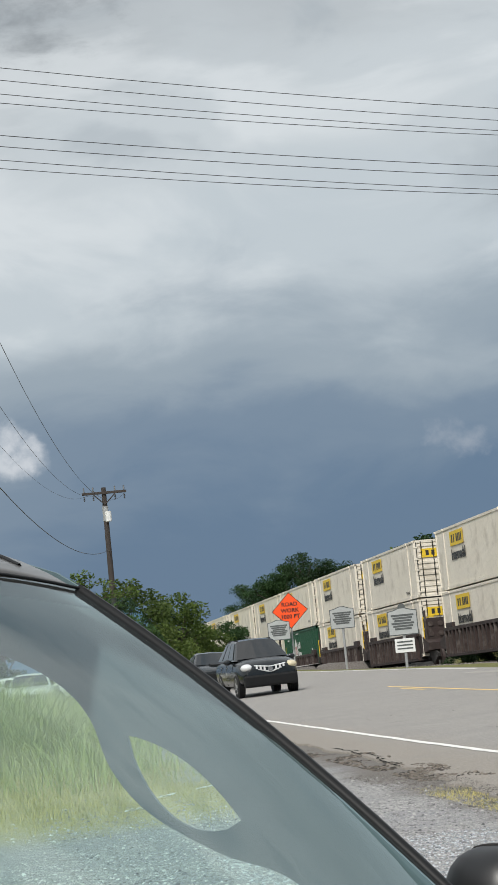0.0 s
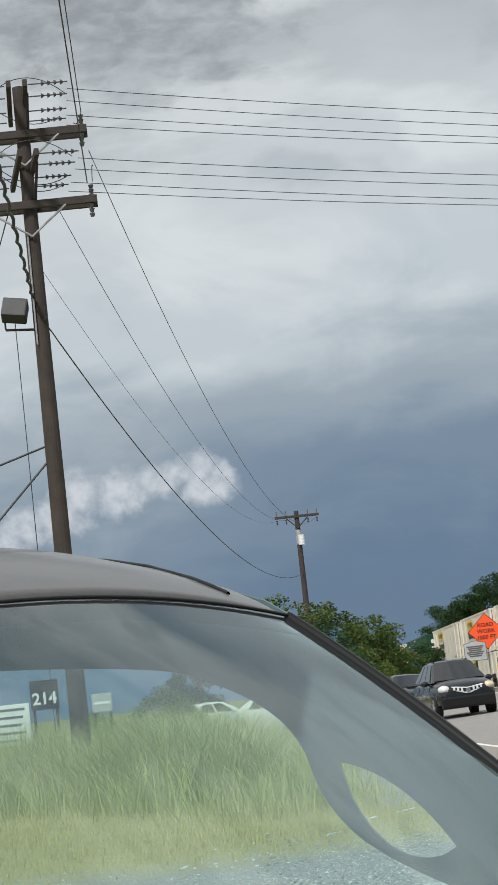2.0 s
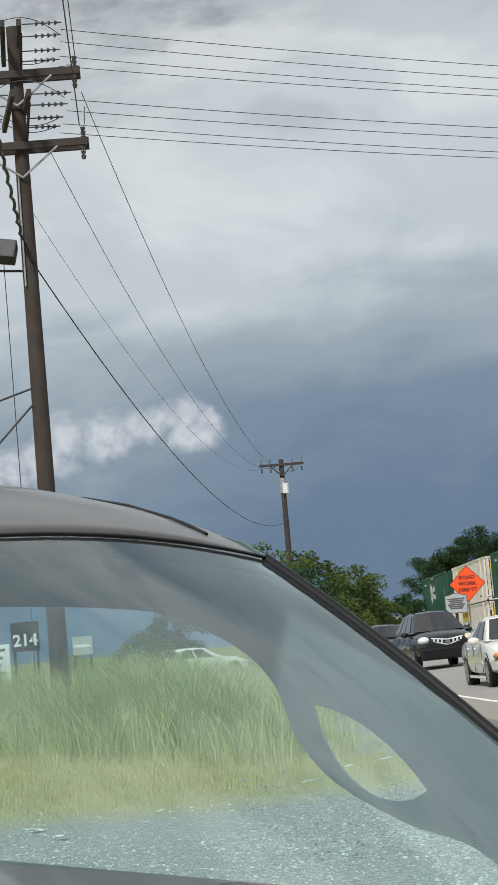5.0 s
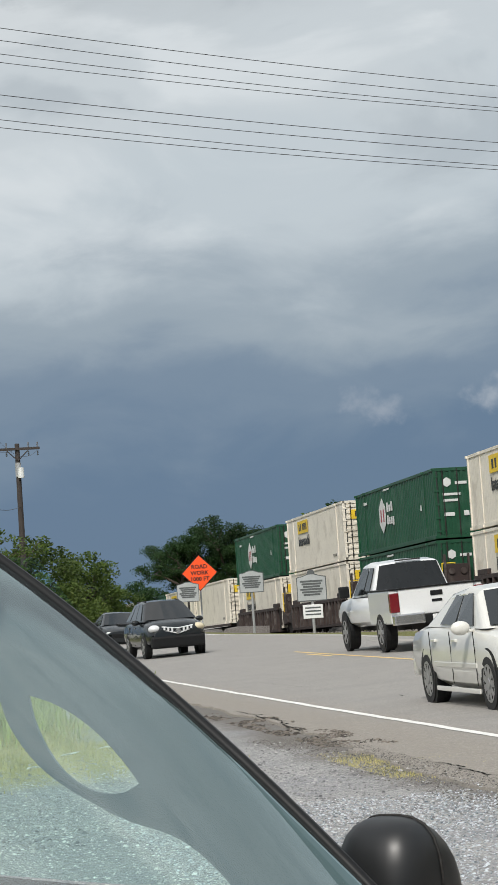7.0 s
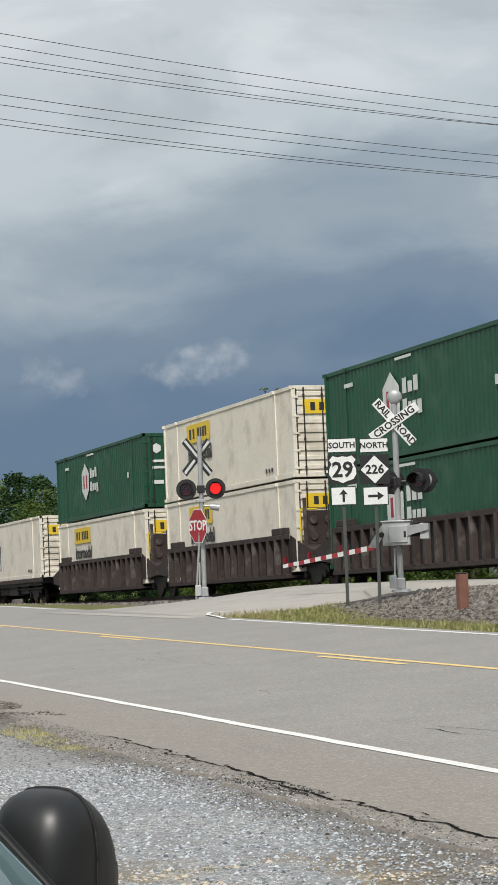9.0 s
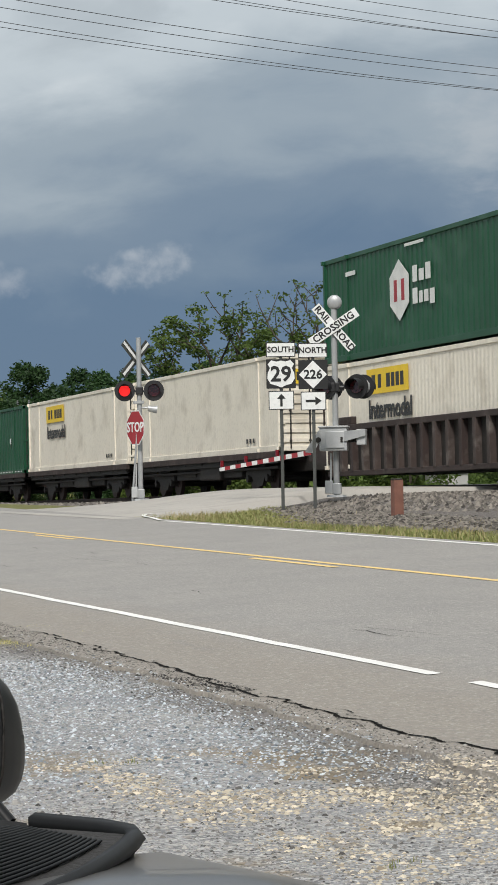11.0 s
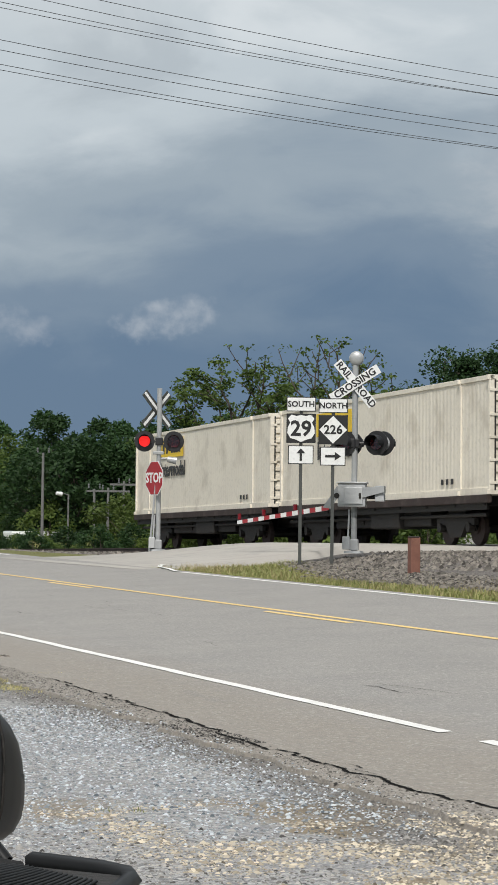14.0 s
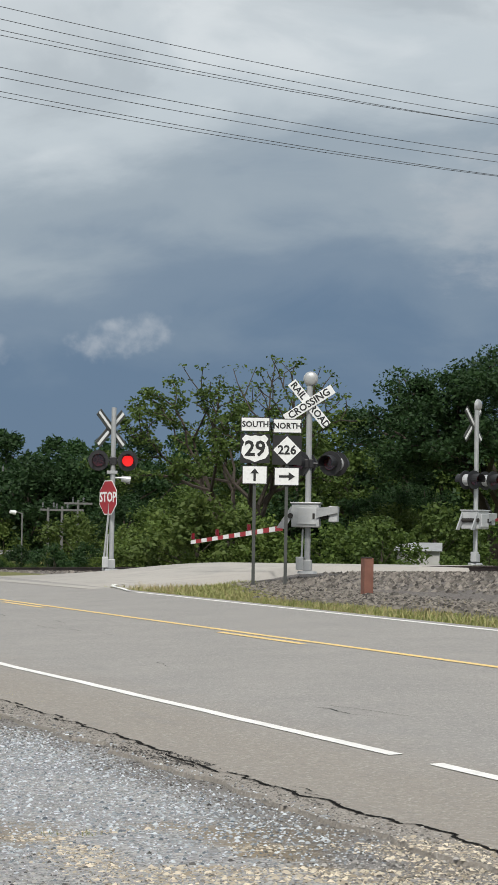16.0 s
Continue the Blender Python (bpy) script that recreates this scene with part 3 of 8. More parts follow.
def ragged(y):
    """The broken edge of the asphalt beside the gravel."""
    return 4.28 + 0.30 * smooth_(18, 22, y) + bend(y) + 0.16 * noise.noise((0, y * 0.45, 3)) + 0.12 * noise.noise((5, y * 1.7, 0)) + 0.05 * noise.noise((9, y * 6, 0)) + 0.25 * smooth_(22, 29, y)


def crack_x(y):
    """The line along which the shoulder has broken off."""
    return 4.50 + 0.05 * noise.noise((2, y * 0.5, 3)) + 0.05 * noise.noise((5, y * 1.9, 0)) + 0.10 * smooth_(12, 18, y) + 0.25 * smooth_(22, 29, y)


def build_road():
    bm = B()
    prev = None
    y = -40.0
    while y < 146:
        a, c = ragged(y), far_x(y) + 0.25
        k = 5.86 + bend(y)
        row = [bm.verts.new((x, y, road_z(x, y) + 0.012)) for x in [a, k] + [k + (c - k) * i / 7 for i in range(1, 8)]]
        low = bm.verts.new((a - 0.02, y, -0.05))
        if prev:
            for i in range(8):
                bm.faces.new((prev[0][i], prev[0][i + 1], row[i + 1], row[i]))
            bm.faces.new((prev[1], prev[0][0], row[0], low))
        prev = (row, low)
        y += 0.12 if 5 < y < 40 else 0.8
    road = tagged(part("road", bm, ASPHALT), "worn grey two-lane asphalt road with a broken edge", "road", kind="structure")
    w = 0.05
    wob = lambda y: 0.02 * noise.noise((1, y * 0.9, 8)) + 0.010 * noise.noise((4, y * 4.0, 8))
    ribbon("edge_line", lambda y: near_x(y) - w + wob(y), lambda y: near_x(y) + w + wob(y), 13.19, 145, 0.3, 0.017, ROAD_WHITE, road)
    ribbon("edge_line", lambda y: near_x(y) - w + wob(y), lambda y: near_x(y) + w + wob(y), -39.9, 12.6, 0.3, 0.017, ROAD_WHITE, road)
    ribbon("centre_line", lambda y: mid_x(y) + 0.05, lambda y: mid_x(y) + 0.15, -40, 57, 0.5, 0.017, ROAD_YELLOW, road)
    for a in (-8.3, 4.9, 24.5, 37.4, 50.6):
        ribbon("centre_dash", lambda y: mid_x(y) - 0.17, lambda y: mid_x(y) - 0.07, a, a + 3.2, 0.4, 0.017, ROAD_YELLOW, road)
    ribbon("far_edge_line", lambda y: far_x(y) - w, lambda y: far_x(y) + w, -40, 43.4, 0.5, 0.017, ROAD_WHITE, road)
    ribbon("far_edge_line", lambda y: far_x(y) - w, lambda y: far_x(y) + w, 62, 145, 0.5, 0.017, ROAD_WHITE, road)
    # the line that turns into the side road
    pts = [(far_x(43.4), 43.4), (13.72, 45.0), (13.95, 46.4), (14.35, 47.6), (14.9, 48.2), (15.6, 48.4)]
    bm = B()
    prev = None
    for i, (x, y) in enumerate(pts):
        a, c = pts[max(0, i - 1)], pts[min(len(pts) - 1, i + 1)]
        d = Vector((c[0] - a[0], c[1] - a[1])).normalized()
        row = [bm.verts.new((x + s * w * d.y, y - s * w * d.x, road_z(min(x, 14.4), y) + 0.03)) for s in (-1, 1)]
        if prev:
            bm.faces.new((prev[0], prev[1], row[1], row[0]))
        prev = row
    part("corner_line", bm, ROAD_WHITE, road)
    # side road up to and over the rails
    bm = B()
    prev = None
    x = 13.2
    while x < 60:
        wide = 3.5 * (1 - smooth_(13.2, 17, x))
        top = max(ground_z(x, 50) + 0.03, road_z(min(x, 13.6), 50) + 0.016) if x < 20 else None
        if x >= 20:
            top = (rail_z(51) - 0.02) + (-1.0 - rail_z(51)) * smooth_(29, 42, x)
        else:
            k = smooth_(13.6, 20, x)
            top = (road_z(min(x, 13.6), 50) + 0.018) * (1 - k) + (rail_z(51) - 0.02) * k
        row = [bm.verts.new((x, y, top)) for y in (47.2 - wide * 0.4 + 2.2 * smooth_(17.5, 19.5, x), 50, 53, 56.0 + wide)]
        skirt = [bm.verts.new((x, 46.4 - wide * 0.4 + 2.6 * smooth_(17.5, 19.5, x), top - 0.5)), bm.verts.new((x, 57.2 + wide, top - 0.5))]
        row = [skirt[0], *row, skirt[1]]
        if prev:
            for i in range(len(row) - 1):
                bm.faces.new((prev[i], prev[i + 1], row[i + 1], row[i]))
        prev = row
        x += 0.6
    side = tagged(part("side_road", bm, CONCRETE, smooth=True), "pale side road rising over the level crossing", "road", kind="structure")
    # the jagged crack where the asphalt breaks off, and short cracks in the lane
    rng = random.Random(5)
    def crack_line(y0, y1, off, wide, seed):
        bm, prev, y = B(), None, y0
        while y < y1:
            end = min(1, (y - y0) * 3 + 0.05, (y1 - y) * 3 + 0.05)
            hw = wide * (0.45 + 0.9 * abs(noise.noise((seed, y * 3.1, 1))) + 0.4 * rng.random()) * end * (1 + y / 40)
            step_ = 0.05 * (noise.noise((seed, y * 1.6, 7)) > 0.12)
            x = crack_x(y) + off + step_ + 0.07 * noise.noise((seed, y * 0.9, 2)) + 0.045 * noise.noise((seed, y * 3.7, 4)) + 0.02 * noise.noise((seed, y * 13, 5))
            row = [bm.verts.new((x - hw, y, road_z(x, y) + 0.0165)), bm.verts.new((x + hw, y, road_z(x, y) + 0.0165))]
            if prev:
                bm.faces.new((prev[0], prev[1], row[1], row[0]))
            prev = row
            y += 0.035
        part("crack", bm, CRACK, road)

    for y0, y1, off, wide, seed in ((7.6, 11.6, 0.03, 0.014, 2), (11.4, 13.6, 0.0, 0.011, 5), (13.4, 15.2, 0.05, 0.012, 9), (14.9, 18.6, 0.02, 0.009, 14), (12.6, 13.7, -0.09, 0.006, 21), (11.0, 11.7, 0.10, 0.005, 23),
                                    (24.5, 27.4, 0.0, 0.010, 31), (27.2, 30.6, 0.05, 0.010, 37)):
        crack_line(y0, y1, off, wide, seed)
    for k in range(15):
        y, x = rng.uniform(14, 40), rng.uniform(6.8, 9.2)
        bm, prev = B(), None
        n, dx = rng.randint(6, 14), rng.uniform(-0.05, 0.05)
        for i in range(n):
            hw = rng.uniform(0.001, 0.006) * (1.0 if i not in (0, n - 1) else 0.2)
            row = [bm.verts.new((x - hw, y, road_z(x, y) + 0.016)), bm.verts.new((x + hw, y, road_z(x, y) + 0.016))]
            if prev:
                bm.faces.new((prev[0], prev[1], row[1], row[0]))
            prev = row
            y += rng.uniform(0.08, 0.25)
            x += dx * 0.4 + rng.uniform(-0.04, 0.04)
        part("crack", bm, CRACK, road)


build_ground()
build_road()

# ---- the train ----
FACE_X, CAR_W, SPEED = 23.2, 2.6, 20.5
TRACK_X = FACE_X + CAR_W / 2
SLOPE = -0.917
TAIL_0 = 70.3 + SPEED * 14.5
train_things = []


def rider(name, s, up, label, category, group):
    """A thing that rides on the rails: s metres behind the tail of the train, up metres over the rail."""
    e = thing(name, pose(TRACK_X, TAIL_0 + s, rail_z(TAIL_0 + s) + up, SLOPE), label, category, group)
    train_things.append((e, s, up))
    return e


def corrugated(x, y0, y1, z0, z1, pitch, depth, sign):
    bm = B()
    n = int((y1 - y0) / pitch)
    pts = []
    for i in range(n):
        a = y0 + (y1 - y0) * i / n
        p = (y1 - y0) / n
        pts += [(x, a), (x, a + p * 0.34), (x + sign * depth, a + p * 0.5), (x + sign * depth, a + p * 0.84)]
    pts.append((x, y1))
    lo = [bm.verts.new((px, py, z0)) for px, py in pts]
    hi = [bm.verts.new((px, py, z1)) for px, py in pts]
    for i in range(len(pts) - 1):
        f = (lo[i], lo[i + 1], hi[i + 1], hi[i])
        bm.faces.new(f if sign < 0 else f[::-1])
    return bm


LEN, HGT = 15.0, 2.9
container_cache = {}


def container(color, s, up, on, plain=False):
    """A 53-foot container with corrugated sides, corner posts, doors and markings. Origin at the middle of its floor."""
    label = {"white": "plain off-white ribbed container, %s" if plain else "off-white container with yellow panel, %s", "green": "dark green container with white emblem, %s"}[color] % on
    c = rider("container", s - LEN / 2, up, label, "container", "containers on the train")
    if color + "_done" in container_cache:
        src = container_cache[color + "_done"]
        for o in src.children:
            if o.name.startswith("reflector") and "spine" not in on or plain and o.name.startswith(("logo", "wordmark")):
                continue
            q = o.copy()
            scene.collection.objects.link(q)
            q.parent = c
            for k in o.children:
                r = k.copy()
                scene.collection.objects.link(r)
                r.parent = q
        return c
    container_cache[color + "_done"] = c
    paint = WHITE_PAINT if color == "white" else GREEN_PAINT
    h, l = CAR_W / 2, LEN / 2
    part("side_panel", corrugated(-h + 0.03, -l + 0.1, l - 0.1, 0.16, HGT - 0.1, *((0.22, 0.005) if color == "white" else (0.30, 0.024)), 1), paint, c)
    part("side_panel", corrugated(h - 0.03, -l + 0.1, l - 0.1, 0.16, HGT - 0.1, *((0.22, 0.005) if color == "white" else (0.30, 0.024)), -1), paint, c)
    bm = B()
    box(bm, -h + 0.02, h - 0.02, -l + 0.05, l - 0.05, HGT - 0.06, HGT - 0.01)
    part("roof", bm, paint, c)
    bm = B()
    box(bm, -h + 0.05, h - 0.05, -l + 0.05, l - 0.05, 0.02, 0.14)
    part("floor", bm, paint, c)
    for sx in (-1, 1):
        bm = B()
        box(bm, sx * h - 0.06 * (sx > 0), sx * h + 0.06 * (sx < 0), -l, l, HGT - 0.12, HGT, 0.01)
        part("top_rail", bm, paint, c)
        bm = B()
        box(bm, sx * h - 0.06 * (sx > 0), sx * h + 0.06 * (sx < 0), -l, l, 0, 0.17, 0.01)
        part("bottom_rail", bm, paint, c)
        for y in (-l, -l + 1.75, l - 1.75, l):
            bm = B()
            wdt, out = (0.10, 0.012) if abs(y) == l else (0.035, 0.004)
            box(bm, sx * h - 0.05 * (sx > 0) - out * (sx < 0), sx * h + 0.05 * (sx < 0) + out * (sx > 0), max(-l, y - wdt), min(l, y + wdt), 0, HGT, 0.003)
            part("corner_post", bm, paint, c)
            for z in (0.0, HGT - 0.12):
                bm = box(B(), sx * h - 0.07, sx * h + 0.018, y - 0.09 if y > 0 else y - 0.004, y + 0.004 if y > 0 else y + 0.09, z + 0.004, z + 0.115, 0.008)
                part("corner_casting", bm, GREEN_PAINT if color == "green" else WHITE_PAINT, c)
    # end with ribs (forward end) and doors with lock rods (rear end)
    bm = B()
    box(bm, -h + 0.05, h - 0.05, -l + 0.03, -l + 0.07, 0.1, HGT - 0.1)
    if color == "white":
        for i in range(9):
            z = 0.25 + i * 0.29
            part("end_rib", box(B(), -h + 0.1, h - 0.1, -l - 0.01, -l + 0.04, z, z + 0.13, 0.01), paint, c)
    else:
        for i in range(10):
            x = -h + 0.2 + i * 0.235
            part("end_rib", box(B(), x, x + 0.11, -l + 0.0, -l + 0.04, 0.15, HGT - 0.15, 0.01), paint, c)
    part("end_wall", bm, paint, c)
    for x in (-h, h - 0.12):
        bm = B()
        box(bm, x, x + 0.12, -l - 0.012, -l + 0.1, 0, HGT, 0.01)
        part("end_post", bm, paint, c)
    for z in (0, HGT - 0.14):
        part("end_sill", box(B(), -h, h, -l - 0.012, -l + 0.08, z, z + 0.14, 0.01), paint, c)
    for sx in (-1, 1):
        bm = B()
        box(bm, min(0.01 * sx, sx * (h - 0.08)), max(0.01 * sx, sx * (h - 0.08)), l - 0.06, l - 0.02, 0.12, HGT - 0.12, 0.01)
        door = part("door", bm, paint, c)
        for x in (0.28, 0.85):
            bm = B()
            tube(bm, (sx * x, l + 0.01, 0.06), (sx * x, l + 0.01, HGT - 0.06), 0.022, seg=8)
            part("lock_rod", bm, GALV, door)
        for x in (0.30, 0.92):
            bm = tube(B(), (sx * x, -l - 0.035, 0.06), (sx * x, -l - 0.035, HGT - 0.06), 0.024, seg=6)
            for z in (0.30, 1.2, 2.6):
                box(bm, sx * x - 0.035, sx * x + 0.035, -l - 0.05, -l - 0.01, z - 0.03, z + 0.03)
            part("lock_rod", bm, DARK_STEEL, c)
        for z in (0.25, 0.8, 1.35, 1.9, 2.5):
            part("hinge", box(B(), min(sx * (h - 0.2), sx * (h + 0.01)), max(sx * (h - 0.2), sx * (h + 0.01)), -l - 0.03, -l + 0.01, z, z + 0.07, 0.005), paint, c)
        part("end_seal", box(B(), sx * (h - 0.135) - 0.02, sx * (h - 0.135) + 0.02, -l - 0.02, -l, 0.1, HGT - 0.1), BLACK_MARK, c)
    # markings on both sides
    for sx in (-1, 1):
        X = sx * (h + 0.006)
        th = 0.004
        q = lambda y: sx * y

        def plate(nm, y0, y1, z0, z1, mat):
            bm = B()
            ya, yb = sorted((q(y0), q(y1)))
            box(bm, X - th, X + th, ya, yb, z0, z1)
            return part(nm, bm, mat, c)
        face = Matrix(((0, 0, sx, X), (sx, 0, 0, 0), (0, 1, 0, 0), (0, 0, 0, 1)))
        if color == "white":
            logo = plate("logo_panel", -4.4, -1.6, 1.95, 2.62, YELLOW_MARK)
            for i, (a, b_) in enumerate(((-4.05, -3.80), (-3.62, -3.40), (-3.05, -2.80), (-2.72, -2.50), (-2.42, -2.20), (-2.12, -1.90))):
                ya, yb = sorted((q(a), q(b_)))
                part("logo_bar", box(B(), X - 0.008, X + 0.008, ya, yb, 2.10, 2.46), BLACK_MARK, logo)
            lettering("wordmark", "Intermodal", 0.70, Matrix.Translation((0, q(-2.85), 1.52)) @ face, BLACK_MARK, c, 0.004, 0.95)
            for y in (4.6, 4.9, 5.2):
                plate("stencil_bar", y, y + 0.14, 0.30, 0.44, BLACK_MARK)
        else:
            bm = B()
            prism(bm, [(q(-2.1), 0.78), (q(-1.48), 1.22), (q(-1.48), 1.95), (q(-2.1), 2.38), (q(-2.72), 1.95), (q(-2.72), 1.22)], 0, X - th, X + th)
            emblem = part("emblem", bm, WHITE_MARK, c)
            for a, b_, z0, z1 in ((-2.44, -2.24, 1.30, 1.86), (-1.96, -1.76, 1.30, 1.86)):
                ya, yb = sorted((q(a), q(b_)))
                part("emblem_bar", box(B(), X - 0.008, X + 0.008, ya, yb, z0, z1), SIGN_RED, emblem)
            for i, (a, b_, z0, z1) in enumerate(((-1.22, -0.94, 1.70, 2.12), (-0.82, -0.52, 1.70, 2.0), (-0.40, -0.10, 1.70, 2.12), (-1.24, -0.94, 1.14, 1.54), (-0.84, -0.62, 1.14, 1.44), (-0.52, -0.26, 1.14, 1.44), (-0.16, 0.12, 1.06, 1.44))):
                plate("name_bar", a, b_, z0, z1, WHITE_MARK)
            plate("stencil_bar", -1.7, -0.5, 2.66, 2.74, WHITE_MARK)
            plate("stencil_bar", 5.0, 5.2, 1.3, 1.55, WHITE_MARK)
            plate("stencil_bar", -5.8, -5.1, 2.3, 2.42, WHITE_MARK)
            bm = B()
            for i in range(26):
                y = -l + 0.3 + i * (LEN - 0.6) / 26
                box(bm, X - th, X + th, y, y + 0.28, 0.05, 0.10)
            part("reflector_strip", bm, WHITE_MARK, c)
    # markings on the forward end
    Y = -l - 0.02
    bm = B()
    if color == "white":
        box(bm, -0.95, 0.95, Y - 0.004, Y + 0.004, 2.0, 2.45)
        e = part("end_panel", bm, YELLOW_MARK, c)
        for x in (-0.7, -0.4, 0.0, 0.3, 0.6):
            part("end_bar", box(B(), x, x + 0.16, Y - 0.008, Y, 2.1, 2.36), BLACK_MARK, e)
    else:
        bmesh.ops.create_circle(bm, cap_ends=True, segments=6, radius=0.2, matrix=Matrix.Translation((-0.75, Y, 2.3)) @ Matrix.Rotation(radians(90), 4, "X"))
        for x0, x1, z0, z1 in ((-0.4, 0.1, 2.2, 2.32), (0.3, 1.0, 2.35, 2.47), (0.3, 1.0, 2.12, 2.24), (-0.95, -0.2, 1.75, 1.85), (-0.95, -0.3, 1.5, 1.6), (0.35, 1.0, 1.7, 1.78), (0.35, 0.9, 1.45, 1.53), (-0.95, -0.5, 0.9, 1.05), (-0.1, 0.12, 0.9, 1.1)):
            part("end_marking", box(B(), x0, x1, Y - 0.004, Y + 0.004, z0, z1), WHITE_MARK, c)
        part("end_emblem", bm, WHITE_MARK, c)
    return c


def bogie(parent, y, cache={}):
    """A two-axle truck: each wheelset with its wheels, and the side frames."""
    if "src" in cache:
        for o in cache["src"]:
            q = o.copy()
            scene.collection.objects.link(q)
            q.parent = parent
            q.location.y = y
            for k in o.children:
                w = k.copy()
                scene.collection.objects.link(w)
                w.parent = q
        return
    cache["src"] = []
    for dy in (-0.88, 0.88):
        bm = B()
        tube(bm, (-0.9, dy, 0.42), (0.9, dy, 0.42), 0.09, seg=10)
        ax = part("axle", bm, DARK_STEEL, parent)
        ax.location.y = y
        cache["src"].append(ax)
        for sx in (-1, 1):
            bm = B()
            tube(bm, (sx * 0.69, dy, 0.42), (sx * 0.82, dy, 0.42), 0.42, seg=24)
            tube(bm, (sx * 0.82, dy, 0.42), (sx * 0.86, dy, 0.42), 0.13, seg=12)
            part("wheel", bm, RUST, ax)
    for sx in (-1, 1):
        bm = B()
        prism(bm, [(-1.15, 0.50), (-0.62, 0.52), (-0.35, 0.20), (0.35, 0.20), (0.62, 0.52), (1.15, 0.50), (1.15, 0.66), (0.5, 0.78), (-0.5, 0.78), (-1.15, 0.66)], 0, sx * 0.98 - 0.06, sx * 0.98 + 0.06)
        for dy in (-0.88, 0.88):
            tube(bm, (sx * 0.94, dy, 0.45), (sx * 1.10, dy, 0.45), 0.12, seg=12)
        fr = part("side_frame", bm, DARK_STEEL, parent)
        fr.location.y = y
        cache["src"].append(fr)


def well_car(s, sample=[]):
    """An articulated well car that carries a double stack."""
    w = rider("well_car", s - LEN / 2, 0.0, "rusty brown double-stack well car with ribbed sides", "rail car", "cars of the train")
    if sample:
        for o in sample[0].children:
            q = o.copy()
            scene.collection.objects.link(q)
            q.parent = w
            for k in o.children:
                r = k.copy()
                scene.collection.objects.link(r)
                r.parent = q
        return w
    sample.append(w)
    l = LEN / 2 - 0.6
    for sx in (-1, 1):
        X = sx * 1.42
        bm = B()
        box(bm, X - sx * 0.09 - 0.02, X - sx * 0.09 + 0.02, -l, l, 0.45, 1.62)
        # near-black sheet paints in the shade between the ribs
        panel = part("side_sill", bm, DARK_STEEL, w)
        bm = B()
        box(bm, X - 0.08, X + 0.08, -l, l, 1.60, 1.76, 0.02)
        part("top_chord", bm, RUST, panel)
        bm = B()
        box(bm, X - 0.08, X + 0.08, -l, l, 0.36, 0.50, 0.02)
        part("bottom_chord", bm, RUST, panel)
        for i in range(18):
            y = -l + 0.25 + i * (2 * l - 0.5) / 17
            bm = B()
            box(bm, X - 0.10, X + 0.10, y - 0.085, y + 0.085, 0.48, 1.62, 0.015)
            # two ribs in three carry the painted highlight
            part("rib", bm, RUST_WORN_LIT if i % 3 else RUST, panel)
    bm = B()
    box(bm, -1.38, 1.38, -l, l, 0.38, 0.46)
    part("well_floor", bm, DARK_STEEL, w)
    for sy in (-1, 1):
        bm = B()
        prism(bm, [(sy * (l - 0.1), 0.55), (sy * (l - 0.1), 1.72), (sy * (l + 0.9), 1.45), (sy * (l + 2.0), 1.2), (sy * (l + 2.0), 0.85), (sy * (l + 0.8), 0.75)], 0, -1.3, 1.3)
        part("end_platform", bm, RUST, w)
        y = sy * (l + 0.85)
        for a, b in ((-1.25, -0.7), (0.7, 1.25)):
            bm = tube(B(), (a, y, 1.3), (a, y, 2.52), 0.025, seg=6)
            tube(bm, (b, y, 1.3), (b, y, 2.52), 0.025, seg=6)
            tube(bm, (a, y, 2.5), (b, y, 2.5), 0.025, seg=6)
            tube(bm, (a, y, 1.9), (b, y, 1.9), 0.02, seg=6)
            part("handrail", bm, YELLOW_MARK if sy < 0 else RUST, w)
        bm = B()
        box(bm, -1.42, -1.0, sy * (l - 0.9) - 0.7, sy * (l - 0.9) + 0.7, 1.76, 1.98, 0.03)
        part("stacking_guide", bm, RUST, w)
    # brake stand on the forward platform
    y = -(l + 1.15)
    stand = part("brake_stand", box(B(), -1.15, -0.25, y - 0.06, y + 0.06, 1.25, 2.45, 0.02), RUST, w)
    for z in (1.65, 2.15):
        for x in (-0.95, -0.45):
            part("valve_cover", disc(B(), Vector((x, y - 0.09, z)), Vector((0, 1, 0)), 0.13, 0.05, 14), RUST_WORN_LIT, stand)
    for x in (-1.2, -0.2):
        part("stand_post", box(B(), x - 0.04, x + 0.04, y - 0.08, y + 0.08, 1.1, 2.85, 0.01), RUST_WORN_LIT, stand)
    bogie(w, -(l + 1.55))
    return w


